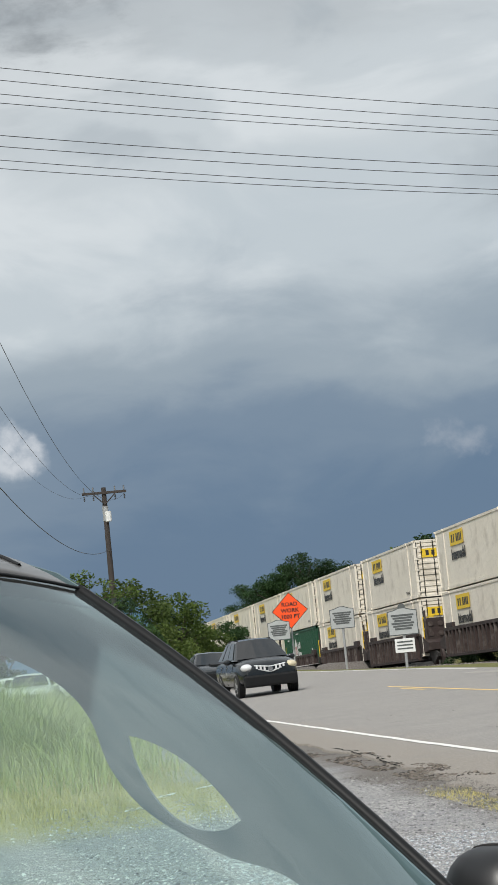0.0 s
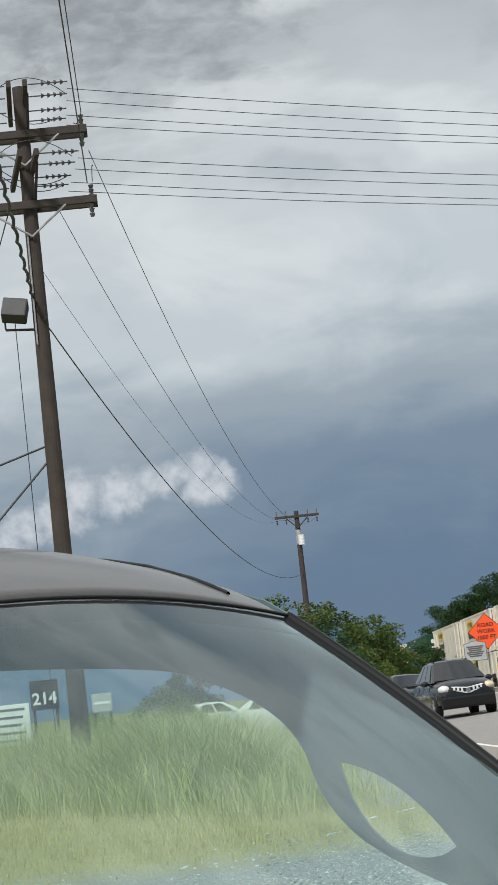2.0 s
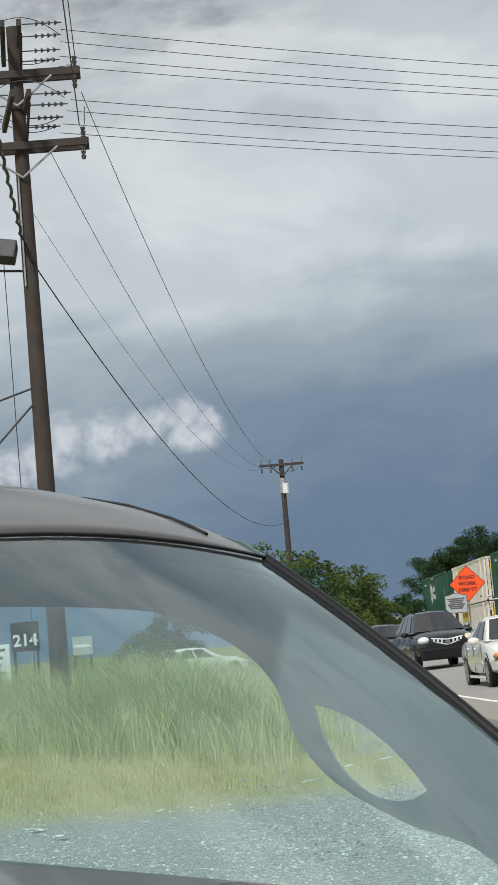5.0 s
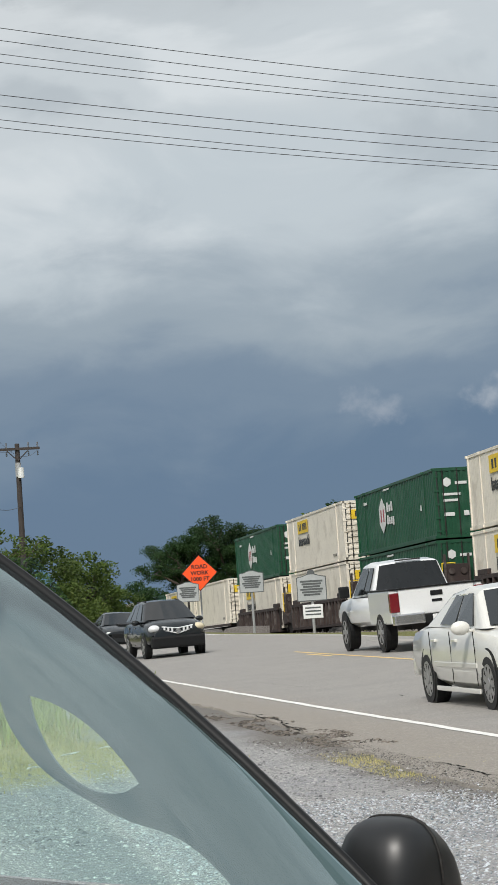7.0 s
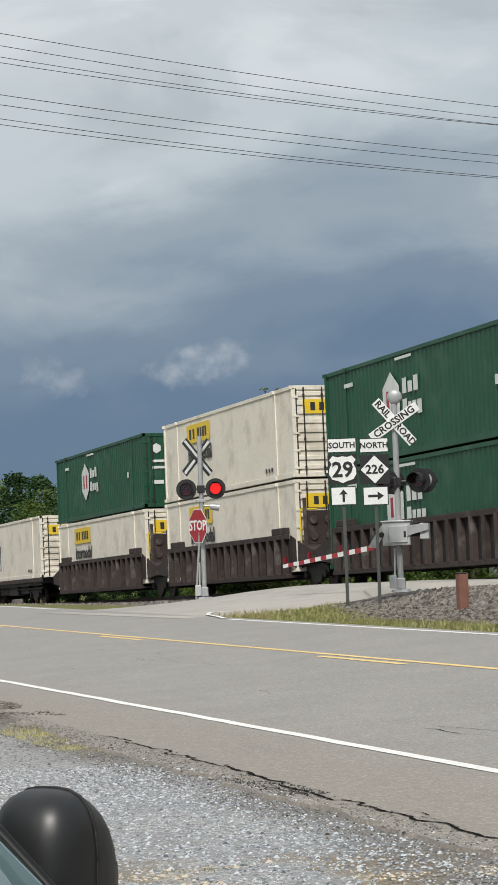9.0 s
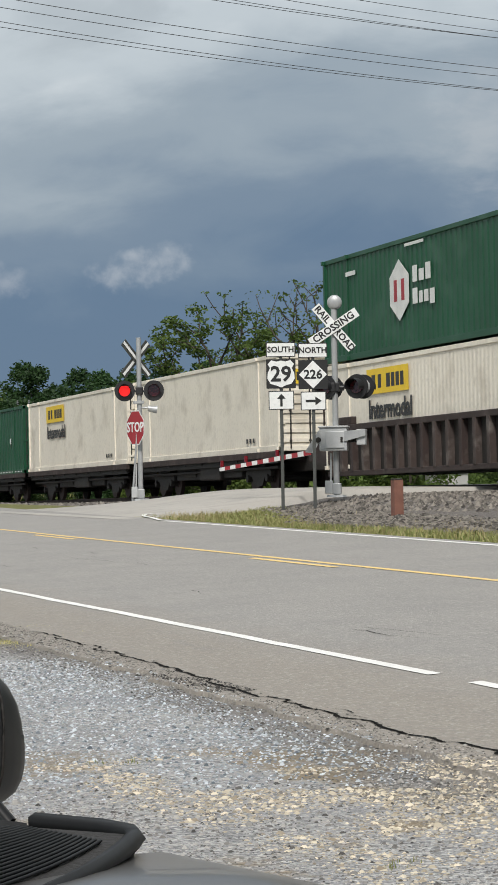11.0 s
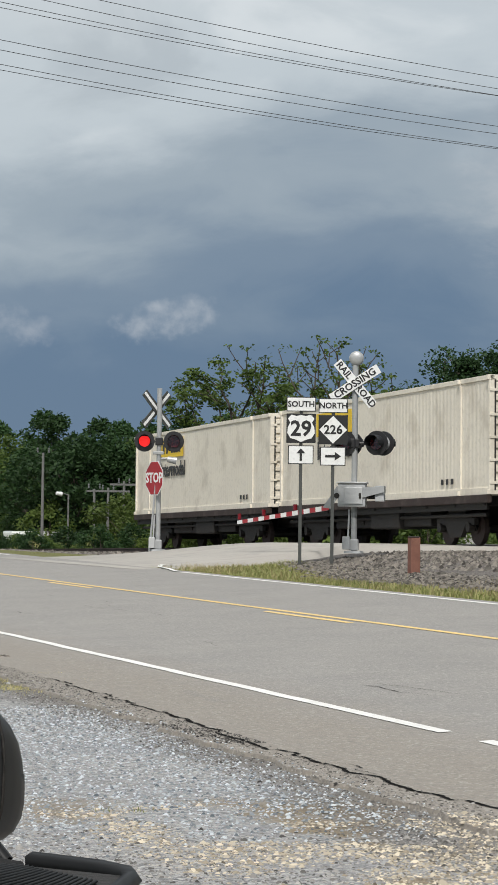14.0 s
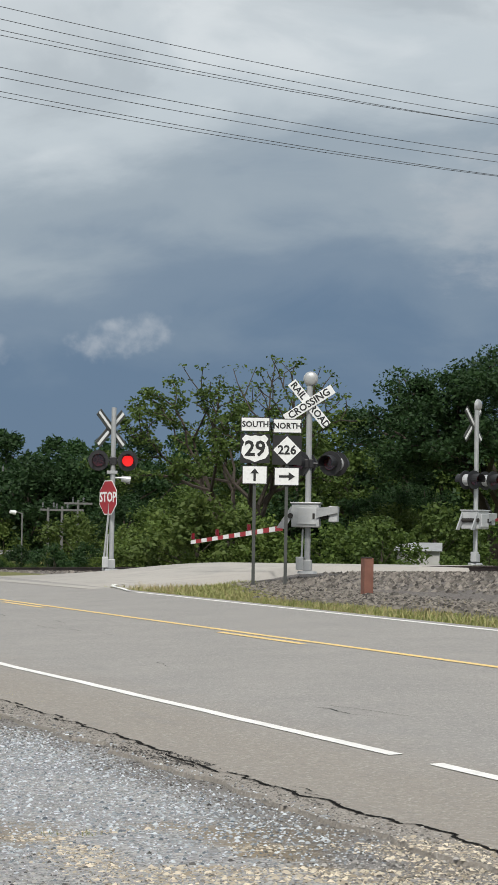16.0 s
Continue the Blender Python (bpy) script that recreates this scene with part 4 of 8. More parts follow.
def spine_car(s, sample=[]):
    """A flat skeleton car that carries one container."""
    w = rider("spine_car", s - LEN / 2, 0.0, "grimy dark spine car with low deck", "rail car", "cars of the train")
    if sample:
        for o in sample[0].children:
            q = o.copy()
            scene.collection.objects.link(q)
            q.parent = w
            for k in o.children:
                r = k.copy()
                scene.collection.objects.link(r)
                r.parent = q
        return w
    sample.append(w)
    l = LEN / 2
    bm = B()
    box(bm, -0.33, 0.33, -l - 0.4, l + 0.4, 0.62, 1.12, 0.03)
    part("centre_sill", bm, DARK_STEEL, w)
    for sx in (-1, 1):
        bm = B()
        box(bm, sx * 1.3 - 0.06, sx * 1.3 + 0.06, -l, l, 1.02, 1.22, 0.02)
        part("side_rail", bm, RUST, w)
    for i in range(9):
        y = -l + 0.4 + i * (LEN - 0.8) / 8
        bm = B()
        box(bm, -1.3, 1.3, y - 0.12, y + 0.12, 0.95, 1.2, 0.02)
        part("cross_bearer", bm, DARK_STEEL, w)
    # dark bulk added below the deck stands in for the shade under the car
    part("underframe", box(B(), -1.05, 1.05, -l + 4.1, l - 4.1, 0.50, 0.98, 0.04), DARK_STEEL, w)
    for sx in (-1, 1):
        part("side_skirt", box(B(), sx * 1.24 - 0.03, sx * 1.24 + 0.03, -l + 0.2, l - 0.2, 0.86, 1.03), DARK_STEEL, w)
        part("brake_pipe", tube(B(), (sx * 1.12, -l + 0.5, 0.74), (sx * 1.12, l - 0.5, 0.74), 0.045, seg=8), DARK_STEEL, w)
    for y in (-l + 2.6, l - 2.6):
        bogie(w, y)
        part("bolster", box(B(), -1.0, 1.0, y - 0.55, y + 0.55, 0.40, 0.92, 0.04), DARK_STEEL, w)
    bm = B()
    box(bm, -1.2, -0.5, -1.6, 0.4, 0.45, 0.9, 0.05)
    tube(bm, (-0.9, 1.2, 0.7), (-0.9, 2.6, 0.7), 0.2, seg=12)
    part("brake_gear", bm, DARK_STEEL, w)
    return w


SINGLES = [(0.0, "white"), (-15.9, "white"), (-31.9, "green"), (-47.9, "white"), (-63.9, "white")]
DOUBLES = [(-82.8, "green", "white"), (-100.9, "white", "white"), (-119.0, "green", "green"), (-139.4, "white", "white"), (-157.0, "white", "white"),
           (-174.5, "white", "white"), (-191.0, "white", "white"), (-206.0, "white", "green"), (-222.5, "white", "white"), (-240.0, "white", "white"), (-260.5, "white", "white"), (-279.0, "white", "white")]
for s, c in SINGLES:
    spine_car(s)
    container(c, s, 1.22, "on a spine car", plain=s == -63.9)
for s, top, low in DOUBLES:
    well_car(s)
    container(low, s, 0.56, "in a well car")
    container(top, s, 0.56 + HGT + 0.07, "stacked on another")


# ---- the track ----
def build_track():
    y0, y1 = -60.0, 150.0
    for k, dx in enumerate((-0.7175, 0.7175)):
        bm = B()
        prism(bm, [(TRACK_X + dx - 0.07, -0.17), (TRACK_X + dx + 0.07, -0.17), (TRACK_X + dx + 0.012, -0.14), (TRACK_X + dx + 0.012, -0.045), (TRACK_X + dx + 0.036, -0.035), (TRACK_X + dx + 0.036, 0.0), (TRACK_X + dx - 0.036, 0.0), (TRACK_X + dx - 0.036, -0.035), (TRACK_X + dx - 0.012, -0.045), (TRACK_X + dx - 0.012, -0.14)], 1, y0, y1)
        for v in bm.verts:
            v.co.z += rail_z(v.co.y)
        tagged(part("rail", bm, RUST), "worn steel rail on timber sleepers", "rail", "rails", "structure")
    sleepers = tagged(part("sleepers", box(B(), -1.3, 1.3, -0.11, 0.11, -0.33, -0.17, 0.01), ARM_WOOD), "dark timber sleeper under the rails", "sleeper", "sleepers", "structure")
    me = sleepers.data
    sleepers.matrix_basis = pose(TRACK_X, 20, rail_z(20))
    for i in range(1, 110):
        y = 20 + i * 0.55
        o = new("sleepers", me)
        o.matrix_basis = pose(TRACK_X, y, rail_z(y))
        tagged(o, "dark timber sleeper under the rails", "sleeper", "sleepers", "structure")
    # ballast shoulder of loose stones
    rng = random.Random(3)
    bm = B()
    for i in range(14000):
        y = rng.uniform(22, 48.6) if i < 12000 else rng.uniform(57.5, 90)
        x = rng.uniform(16.7, 22.6) if rng.random() < 0.75 else rng.uniform(24, 27.5)
        if 46.0 < y < 49 and x < 19.6:
            continue
        z = ground_z(x, y)
        r = rng.uniform(0.03, 0.085)
        vs = [bm.verts.new((x + r * rng.uniform(0.6, 1.1) * a, y + r * rng.uniform(0.6, 1.1) * b, z + r * c * rng.uniform(0.5, 0.9))) for a, b, c in ((1, 0, 0), (-1, 0, 0), (0, 1, 0), (0, -1, 0), (0.2, 0.1, 1))]
        for f in ((0, 2, 4), (2, 1, 4), (1, 3, 4), (3, 0, 4)):
            bm.faces.new([vs[j] for j in f])
    m = leafy("loose_ballast", (0.045, 0.040, 0.036), (0.30, 0.27, 0.235))
    tagged(part("ballast", bm, m), "loose grey-brown ballast stones beside the track", "ballast", kind="stuff")


build_track()


# ---- level crossing ----
flash_vanes = []


def signal_mast(m, label, blades, lit, facing, gate=False, height=4.25, swing=0.0):
    """A crossing signal: mast, crossbuck, lamps on a bar, base box. Faces its local -Y."""
    e = thing("crossing_signal", m, label, "crossing signal", "crossing signals")
    bm = B()
    tube(bm, (0, 0, 0), (0, 0, height), 0.065, seg=14)
    part("mast", bm, GALV, e)
    bm = B()
    tube(bm, (0, 0, 0), (0, 0, 0.05), 0.22, 0.20, seg=8)
    box(bm, -0.10, 0.10, -0.10, 0.10, 0.06, 0.30, 0.02)
    part("base_casting", bm, GALV, e)
    zc = height - 0.55
    for k, a in enumerate((50, -33) if blades == "front" else (45, -45)):
        bm = B()
        box(bm, -0.61, 0.61, -0.012, 0.012, -0.105, 0.105, 0.004)
        y = -0.10 - 0.03 * k if blades == "front" else 0.10 + 0.03 * k
        about = Matrix.Rotation(radians(swing), 4, "Z")
        bmesh.ops.transform(bm, matrix=about @ Matrix.Translation((0, y, zc)) @ Matrix.Rotation(radians(a), 4, "Y"), verts=bm.verts[:])
        bl = part("crossbuck_blade", bm, SIGN_WHITE if blades == "front" else SIGN_STEEL, e)
        if blades == "front":
            face = Matrix.Translation((0, y - 0.014, zc)) @ Matrix.Rotation(radians(a), 4, "Y") @ Matrix.Rotation(radians(90), 4, "X")
            if a < 0:
                lettering("lettering", "CROSSING", 0.215, face, SIGN_BLACK, bl)
            else:
                for t, x in (("RAIL", -0.37), ("ROAD", 0.36)):
                    lettering("lettering", t, 0.205, face @ Matrix.Translation((x, 0, 0)), SIGN_BLACK, bl)
        else:
            bm = B()
            box(bm, -0.6, 0.6, -0.004, 0.004, -0.036, 0.036)
            bmesh.ops.transform(bm, matrix=about @ Matrix.Translation((0, y - 0.016, zc)) @ Matrix.Rotation(radians(a), 4, "Y"), verts=bm.verts[:])
            part("reflective_strip", bm, SIGN_WHITE, bl)
    if gate:
        bm = B()
        bmesh.ops.create_uvsphere(bm, u_segments=20, v_segments=10, radius=0.155, matrix=Matrix.Translation((0.02, -0.05, height)) @ Matrix.Diagonal((1, 0.42, 1, 1)))
        bell = part("bell", bm, GALV, e, "round galvanized bell", smooth=True)
        part("bell_rim", tube(B(), (0.02, -0.04, height), (0.02, 0.0, height), 0.16, seg=24), ALU_BOX, bell)
        part("bell_bracket", tube(B(), (0, 0.03, height - 0.12), (0, 0.03, height + 0.06), 0.05, seg=10), GALV, bell)
    zl = 2.38 if gate else 2.86
    bm = B()
    tube(bm, (-0.42 + 0.2 * gate, 0, zl), (0.42 + 0.2 * gate, 0, zl), 0.03, seg=8)
    box(bm, -0.1, 0.1, -0.1, 0.1, zl - 0.1, zl + 0.1, 0.02)
    part("cross_arm", bm, BLACK_PAINT, e)
    for d in (-1, 1):
        for side in (-1, 1):
            c, dr = Vector((side * 0.38, d * 0.16, zl)), Vector((0, d, 0))
            if facing:
                dr = Matrix.Rotation(radians(facing), 3, "Z") @ dr
                c = Matrix.Rotation(radians(facing), 3, "Z") @ c + Vector((0.2 * gate, 0, 0))
            bm = B()
            disc(bm, c, dr, 0.265, 0.02, 28)
            back = part("background_disc", bm, BLACK_PAINT, e)
            bm = B()
            tube(bm, c - dr * 0.20, c - dr * 0.01, 0.13, 0.17, seg=16)
            part("lamp_housing", bm, ALU_BOX if gate else BLACK_PAINT, back)
            bm = B()
            disc(bm, c + dr * 0.02, dr, 0.145, 0.03, 24)
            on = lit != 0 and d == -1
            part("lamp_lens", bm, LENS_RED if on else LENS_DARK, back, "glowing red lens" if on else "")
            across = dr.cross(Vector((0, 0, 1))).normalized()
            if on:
                # added dark red vane on a hinge under the hood, stands in for flashing
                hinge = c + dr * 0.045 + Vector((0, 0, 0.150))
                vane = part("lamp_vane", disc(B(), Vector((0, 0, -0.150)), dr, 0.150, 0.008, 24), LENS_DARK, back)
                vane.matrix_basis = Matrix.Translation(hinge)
                flash_vanes.append((vane, hinge, across, side))
            # hood: half a tube over the lens
            bm = B()
            ring = []
            for i in range(13):
                a = radians(-20 + i * 220 / 12)
                o = (math.cos(a) * across + math.sin(a) * Vector((0, 0, 1))) * 0.165
                ring.append((bm.verts.new(c + o + dr * 0.01), bm.verts.new(c + o + dr * 0.28), bm.verts.new(c + o * 1.06 + dr * 0.01), bm.verts.new(c + o * 1.06 + dr * 0.28)))
            for i in range(12):
                a, b = ring[i], ring[i + 1]
                bm.faces.new((a[0], a[1], b[1], b[0]))
                bm.faces.new((a[2], b[2], b[3], a[3]))
                bm.faces.new((a[1], a[3], b[3], b[1]))
            part("hood", bm, BLACK_PAINT, back)
    bm = tube(B(), (-0.12, -0.09, 0.30), (-0.10, -0.08, 0.95), 0.022, seg=6)
    box(bm, -0.24, -0.08, -0.16, 0.02, 0.08, 0.36, 0.015)
    part("junction_box", bm, ALU_BOX, e)
    if not gate:
        bm = tube(B(), (0, 0, 2.42), (0.34, -0.05, 2.42), 0.025, seg=8)
        tube(bm, (0.22, -0.06, 2.40), (0.46, -0.06, 2.36), 0.075, 0.10, seg=14)
        part("side_lamp", bm, GALV, e, "grey lamp on a short arm")
        part("arm_clamp", box(B(), -0.16, 0.12, -0.09, 0.09, 2.52, 2.60, 0.01), GALV, e)
    return e


def gate_arm_parts(e, tip, root):
    """The lowered red and white arm with its machine."""
    bm = B()
    box(bm, -0.34, 0.26, -0.28, 0.28, 1.00, 1.52, 0.03)
    mech = part("gate_machine", bm, ALU_BOX, e)
    part("machine_door", box(B(), -0.20, 0.20, -0.31, -0.28, 1.06, 1.42, 0.012), ALU_BOX, mech)
    part("door_latch", box(B(), 0.12, 0.17, -0.33, -0.31, 1.18, 1.30, 0.006), DARK_STEEL, mech)
    part("machine_lid", box(B(), -0.37, 0.29, -0.31, 0.31, 1.505, 1.54, 0.012), ALU_BOX, mech)
    part("shaft_cap", tube(B(), (-0.36, -0.30, 1.24), (-0.36, 0.30, 1.24), 0.06, seg=12), DARK_STEEL, mech)
    for y in (-0.30, 0.30):
        part("side_arm", prism(B(), [(0.20, 1.20), (0.20, 1.42), (0.66, 1.46), (0.66, 1.32)], 1, y - 0.015, y + 0.015), GALV, e)
    part("counterweight", box(B(), 0.46, 0.66, -0.26, 0.26, 1.12, 1.46, 0.02), ALU_BOX, e)
    for i in range(4):
        part("weight_plate", box(B(), 0.28 + i * 0.045, 0.315 + i * 0.045, -0.24, 0.24, 1.18, 1.44, 0.005), DARK_STEEL, e)
    bm = B()
    for y in (-0.24, 0.24):
        prism(bm, [(-0.24, 1.44), (-0.36, 1.44), (-0.66, 0.98), (-0.52, 0.96)], 1, y - 0.02, y + 0.02)
    part("arm_bracket", bm, GALV, e)
    a, b = Vector(root), Vector(tip)
    n = 16
    d = (b - a) / n
    m = Matrix.Translation(a) @ (b - a).to_track_quat("X", "Z").to_matrix().to_4x4()
    for i in range(n):
        bm = B()
        w = 0.055 - 0.015 * i / n
        box(bm, i * d.length, (i + 1) * d.length, -0.02, 0.02, -w, w, 0, m)
        part("arm_band", bm, SIGN_RED if i % 2 == 0 else SIGN_WHITE, e)
    for f in (0.35, 0.7, 0.98):
        p = a + (b - a) * f
        bm = B()
        tube(bm, p + Vector((0, 0, 0.06)), p + Vector((0, 0, 0.2)), 0.045, seg=10)
        part("arm_lamp", bm, LAMP_RED, e)


def face_camera(x, y):
    return -math.degrees(math.atan2(x, y))


FA = face_camera(18.07, 45.55)
mast = signal_mast(pose(18.07, 45.55, 0.72, 0, 0, FA - 4), "galvanized crossing signal with lowered gate and crossbuck", "front", 0, -22, gate=True, height=4.22)
inv = pose(18.07, 45.55, 0.72, 0, 0, FA - 4).inverted()
gate_arm_parts(mast, inv @ Vector((17.05, 50.4, 1.36)), inv @ Vector((17.72, 46.2, 1.70)))
FB = face_camera(16.9, 56.5)
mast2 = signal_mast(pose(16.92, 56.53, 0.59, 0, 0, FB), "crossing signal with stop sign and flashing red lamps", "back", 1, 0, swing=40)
bm = B()
r8 = 0.457 / math.cos(radians(22.5))
prism(bm, [(r8 * 0.98 * math.cos(radians(22.5 + 45 * i)), 1.90 + r8 * 0.98 * math.sin(radians(22.5 + 45 * i))) for i in range(8)], 1, -0.13, -0.126)
mb = Matrix.Rotation(radians(-60), 4, "Z")
bmesh.ops.transform(bm, matrix=mb, verts=bm.verts[:])
stop = part("stop_sign", bm, SIGN_WHITE, mast2, "red octagonal stop sign with white border")
bm = B()
prism(bm, [(r8 * 0.92 * math.cos(radians(22.5 + 45 * i)), 1.90 + r8 * 0.92 * math.sin(radians(22.5 + 45 * i))) for i in range(8)], 1, -0.137, -0.131)
bmesh.ops.transform(bm, matrix=mb, verts=bm.verts[:])
part("red_face", bm, SIGN_RED, stop)
lettering("lettering", "STOP", 0.36, mb @ Matrix.Translation((0, -0.139, 1.90)) @ Matrix.Rotation(radians(90), 4, "X"), SIGN_WHITE, stop)
bm = B()
tube(bm, (-0.22, -0.1, 0), (-0.04, -0.1, 2.1), 0.028, seg=8)
part("sign_post", bm, GALV, mast2)
FC = face_camera(27.9, 57.6)
mast3 = signal_mast(pose(27.9, 57.6, 0.86, 0, 0, FC + 60), "far crossing signal with gate machine beyond the track", "back", 0, -15, gate=True, height=4.5)
gate_arm_parts(mast3, (5.5, 0.1, 1.25), (0.5, 0.1, 1.3))


def bar_sign(e, x0, x1, z0, z1, mat, border, y=-0.05):
    bm = B()
    box(bm, x0, x1, y - 0.004, y, z0, z1)
    s = part("panel", bm, border, e)
    bm = B()
    box(bm, x0 + 0.018, x1 - 0.018, y - 0.007, y - 0.003, z0 + 0.018, z1 - 0.018, 0.0)
    part("panel_face", bm, mat, s)
    return s


def face_at(x, z, y=-0.062):
    return Matrix.Translation((x, y, z)) @ Matrix.Rotation(radians(90), 4, "X")


def route_sign(m, top, kind, arrow):
    e = thing("route_sign", m, "route marker assembly on a steel post, %s panel on top" % top.lower(), "road sign", "route signs at the crossing")
    bm = B()
    box(bm, -0.035, 0.035, -0.03, 0.03, -0.3, 3.45, 0.005)
    part("post", bm, SIGN_STEEL, e)
    s = bar_sign(e, -0.305, 0.305, 3.155, 3.46, SIGN_WHITE, SIGN_BLACK)
    bm = B()
    lettering("lettering", top, 0.168, face_at(0, 3.305), SIGN_BLACK, s)
    bm = B()
    box(bm, -0.305, 0.305, -0.054, -0.05, 2.50, 3.11, 0)
    s = part("route_panel", bm, SIGN_BLACK, e)
    bm = B()
    if kind == "shield":
        half = [(0, -0.285), (0.10, -0.24), (0.22, -0.205), (0.285, -0.10), (0.275, 0.02), (0.225, 0.12), (0.275, 0.20), (0.20, 0.285), (0.10, 0.255), (0, 0.275)]
        pts = half + [(-x, z) for x, z in half[-2:0:-1]]
        prism(bm, [(x, z + 2.805) for x, z in pts], 1, -0.062, -0.055)
        part("shield", bm, SIGN_WHITE, s)
        lettering("lettering", "29", 0.44, face_at(0, 2.79, -0.066), SIGN_BLACK, s)
    else:
        prism(bm, [(0, 2.515), (0.29, 2.805), (0, 3.095), (-0.29, 2.805)], 1, -0.062, -0.055)
        part("diamond", bm, SIGN_WHITE, s)
        lettering("lettering", "226", 0.26, face_at(0, 2.80, -0.066), SIGN_BLACK, s)
    s = bar_sign(e, -0.265, 0.265, 2.06, 2.45, SIGN_WHITE, SIGN_BLACK)
    bm = B()
    pts = [(-0.16, -0.025), (0.04, -0.025), (0.04, -0.09), (0.17, 0), (0.04, 0.09), (0.04, 0.025), (-0.16, 0.025)]
    if arrow == "up":
        pts = [(-y * 1.0, x * 0.8) for x, y in pts]
    prism(bm, [(x, z + 2.255) for x, z in pts], 1, -0.063, -0.058)
    part("arrow", bm, SIGN_BLACK, s)
    return e


route_sign(pose(16.29, 44.09, 0.52, 0, 0, face_camera(16.3, 44.1)), "SOUTH", "shield", "up")
route_sign(pose(16.95, 43.95, 0.50, 0, 0, face_camera(16.9, 43.9)), "NORTH", "diamond", "right")

post = thing("marker_post", pose(16.14, 37.7, 0.34), "short weathered red-brown wooden post in the verge", "post")
part("post", box(B(), -0.09, 0.09, -0.09, 0.09, -0.2, 0.78, 0.015), POST_WOOD, post)
part("post_cap", box(B(), -0.10, 0.06, -0.10, 0.06, 0.775, 0.80, 0.01), ARM_WOOD, post)

# ---- road work sign and plaques ----
e = thing("road_work_sign", pose(15.6, 105.9, 0.42, 0, 0, face_camera(15.6, 105.9)), "fluorescent orange diamond road work sign on a post", "road sign")
part("post", box(B(), -0.04, 0.04, -0.03, 0.03, -0.3, 3.0, 0.005), GALV, e)
part("diamond", prism(B(), [(0, 1.98), (0.86, 2.84), (0, 3.70), (-0.86, 2.84)], 1, -0.055, -0.045), SIGN_BLACK, e)
d = part("orange_face", prism(B(), [(0, 2.02), (0.82, 2.84), (0, 3.66), (-0.82, 2.84)], 1, -0.062, -0.052), SIGN_ORANGE, e)
for txt, z in (("ROAD", 3.13), ("WORK", 2.84), ("1000 FT", 2.55)):
    lettering("lettering", txt, 0.27, face_at(0, z, -0.066), SIGN_BLACK, e)


def plaque(m, label, w, h, zt, dark, crest, small):
    e = thing("roadside_marker", m, label, "plaque", "roadside markers")
    bm = B()
    tube(bm, (0, 0, -0.3), (0, 0, zt - h + 0.05), 0.055, seg=10)
    part("post", bm, GALV if not dark else DARK_STEEL, e)
    bm = B()
    pts = [(-w / 2, zt - h), (w / 2, zt - h), (w / 2, zt - 0.12), (w * 0.3, zt - 0.08), (0.1, zt), (-0.1, zt), (-w * 0.3, zt - 0.08), (-w / 2, zt - 0.12)]
    prism(bm, pts, 1, -0.075, -0.03)
    p = part("plaque", bm, PLAQUE_INK, e)
    bm = B()
    prism(bm, [(x * 0.94, zt - h / 2 + (z - zt + h / 2) * 0.93) for x, z in pts], 1, -0.082, -0.07)
    f = part("plaque_face", bm, PLAQUE, p)
    n = 6
    for i in range(n):
        bm = B()
        z = zt - 0.28 - i * (h - 0.42) / n
        k = 0.38 - 0.05 * (i % 3)
        box(bm, -w * k, w * k, -0.088, -0.08, z - 0.035, z + 0.035)
        part("text_bar", bm, PLAQUE_INK, p)
    if crest:
        bm = B()
        tube(bm, (0, -0.06, zt + 0.02), (0, -0.05, zt + 0.02), 0.13, seg=16)
        part("crest", bm, PLAQUE_INK, e)
    if small:
        bm = B()
        box(bm, -0.36, 0.36, -0.08, -0.05, zt - h - 0.62, zt - h - 0.12, 0.01)
        s = part("lower_panel", bm, SIGN_WHITE, e)
        for i in range(3):
            bm = B()
            box(bm, -0.28, 0.28, -0.088, -0.08, zt - h - 0.26 - i * 0.12, zt - h - 0.21 - i * 0.12)
            part("text_bar", bm, PLAQUE_INK, s)


plaque(pose(16.3, 95.6, 0.45, 0, 0, face_camera(16.3, 95.6)), "grey cast marker plaque with rows of lettering on a post", 1.05, 0.95, 2.60, False, False, False)
plaque(pose(15.9, 80.4, 0.42, 0, 0, face_camera(15.9, 80.4)), "grey cast marker plaque with crest and lower panel", 1.08, 1.0, 2.12, False, True, True)
plaque(pose(14.95, 105.6, 0.42, 0, 0, face_camera(15, 106)), "grey cast marker plaque behind the orange sign", 1.05, 0.95, 2.45, True, False, False)


# ---- utility poles and wires ----
def sagging(a, b, sag, n=24):
    a, b = Vector(a), Vector(b)
    out = []
    for i in range(n + 1):
        u = i / n
        p = a.lerp(b, u)
        p.z -= 4 * sag * u * (1 - u)
        out.append(p)
    return out


def insulator(name, bm_parent, p, down=True):
    bm = B()
    s = -1 if down else 1
    for i in range(3):
        tube(bm, (p[0], p[1], p[2] + s * i * 0.09), (p[0], p[1], p[2] + s * (i * 0.09 + 0.07)), 0.055, 0.035, seg=10)
    return part(name, bm, INSULATOR, bm_parent, smooth=False)


P1 = Vector((-1.55, 43.0, 0.0))


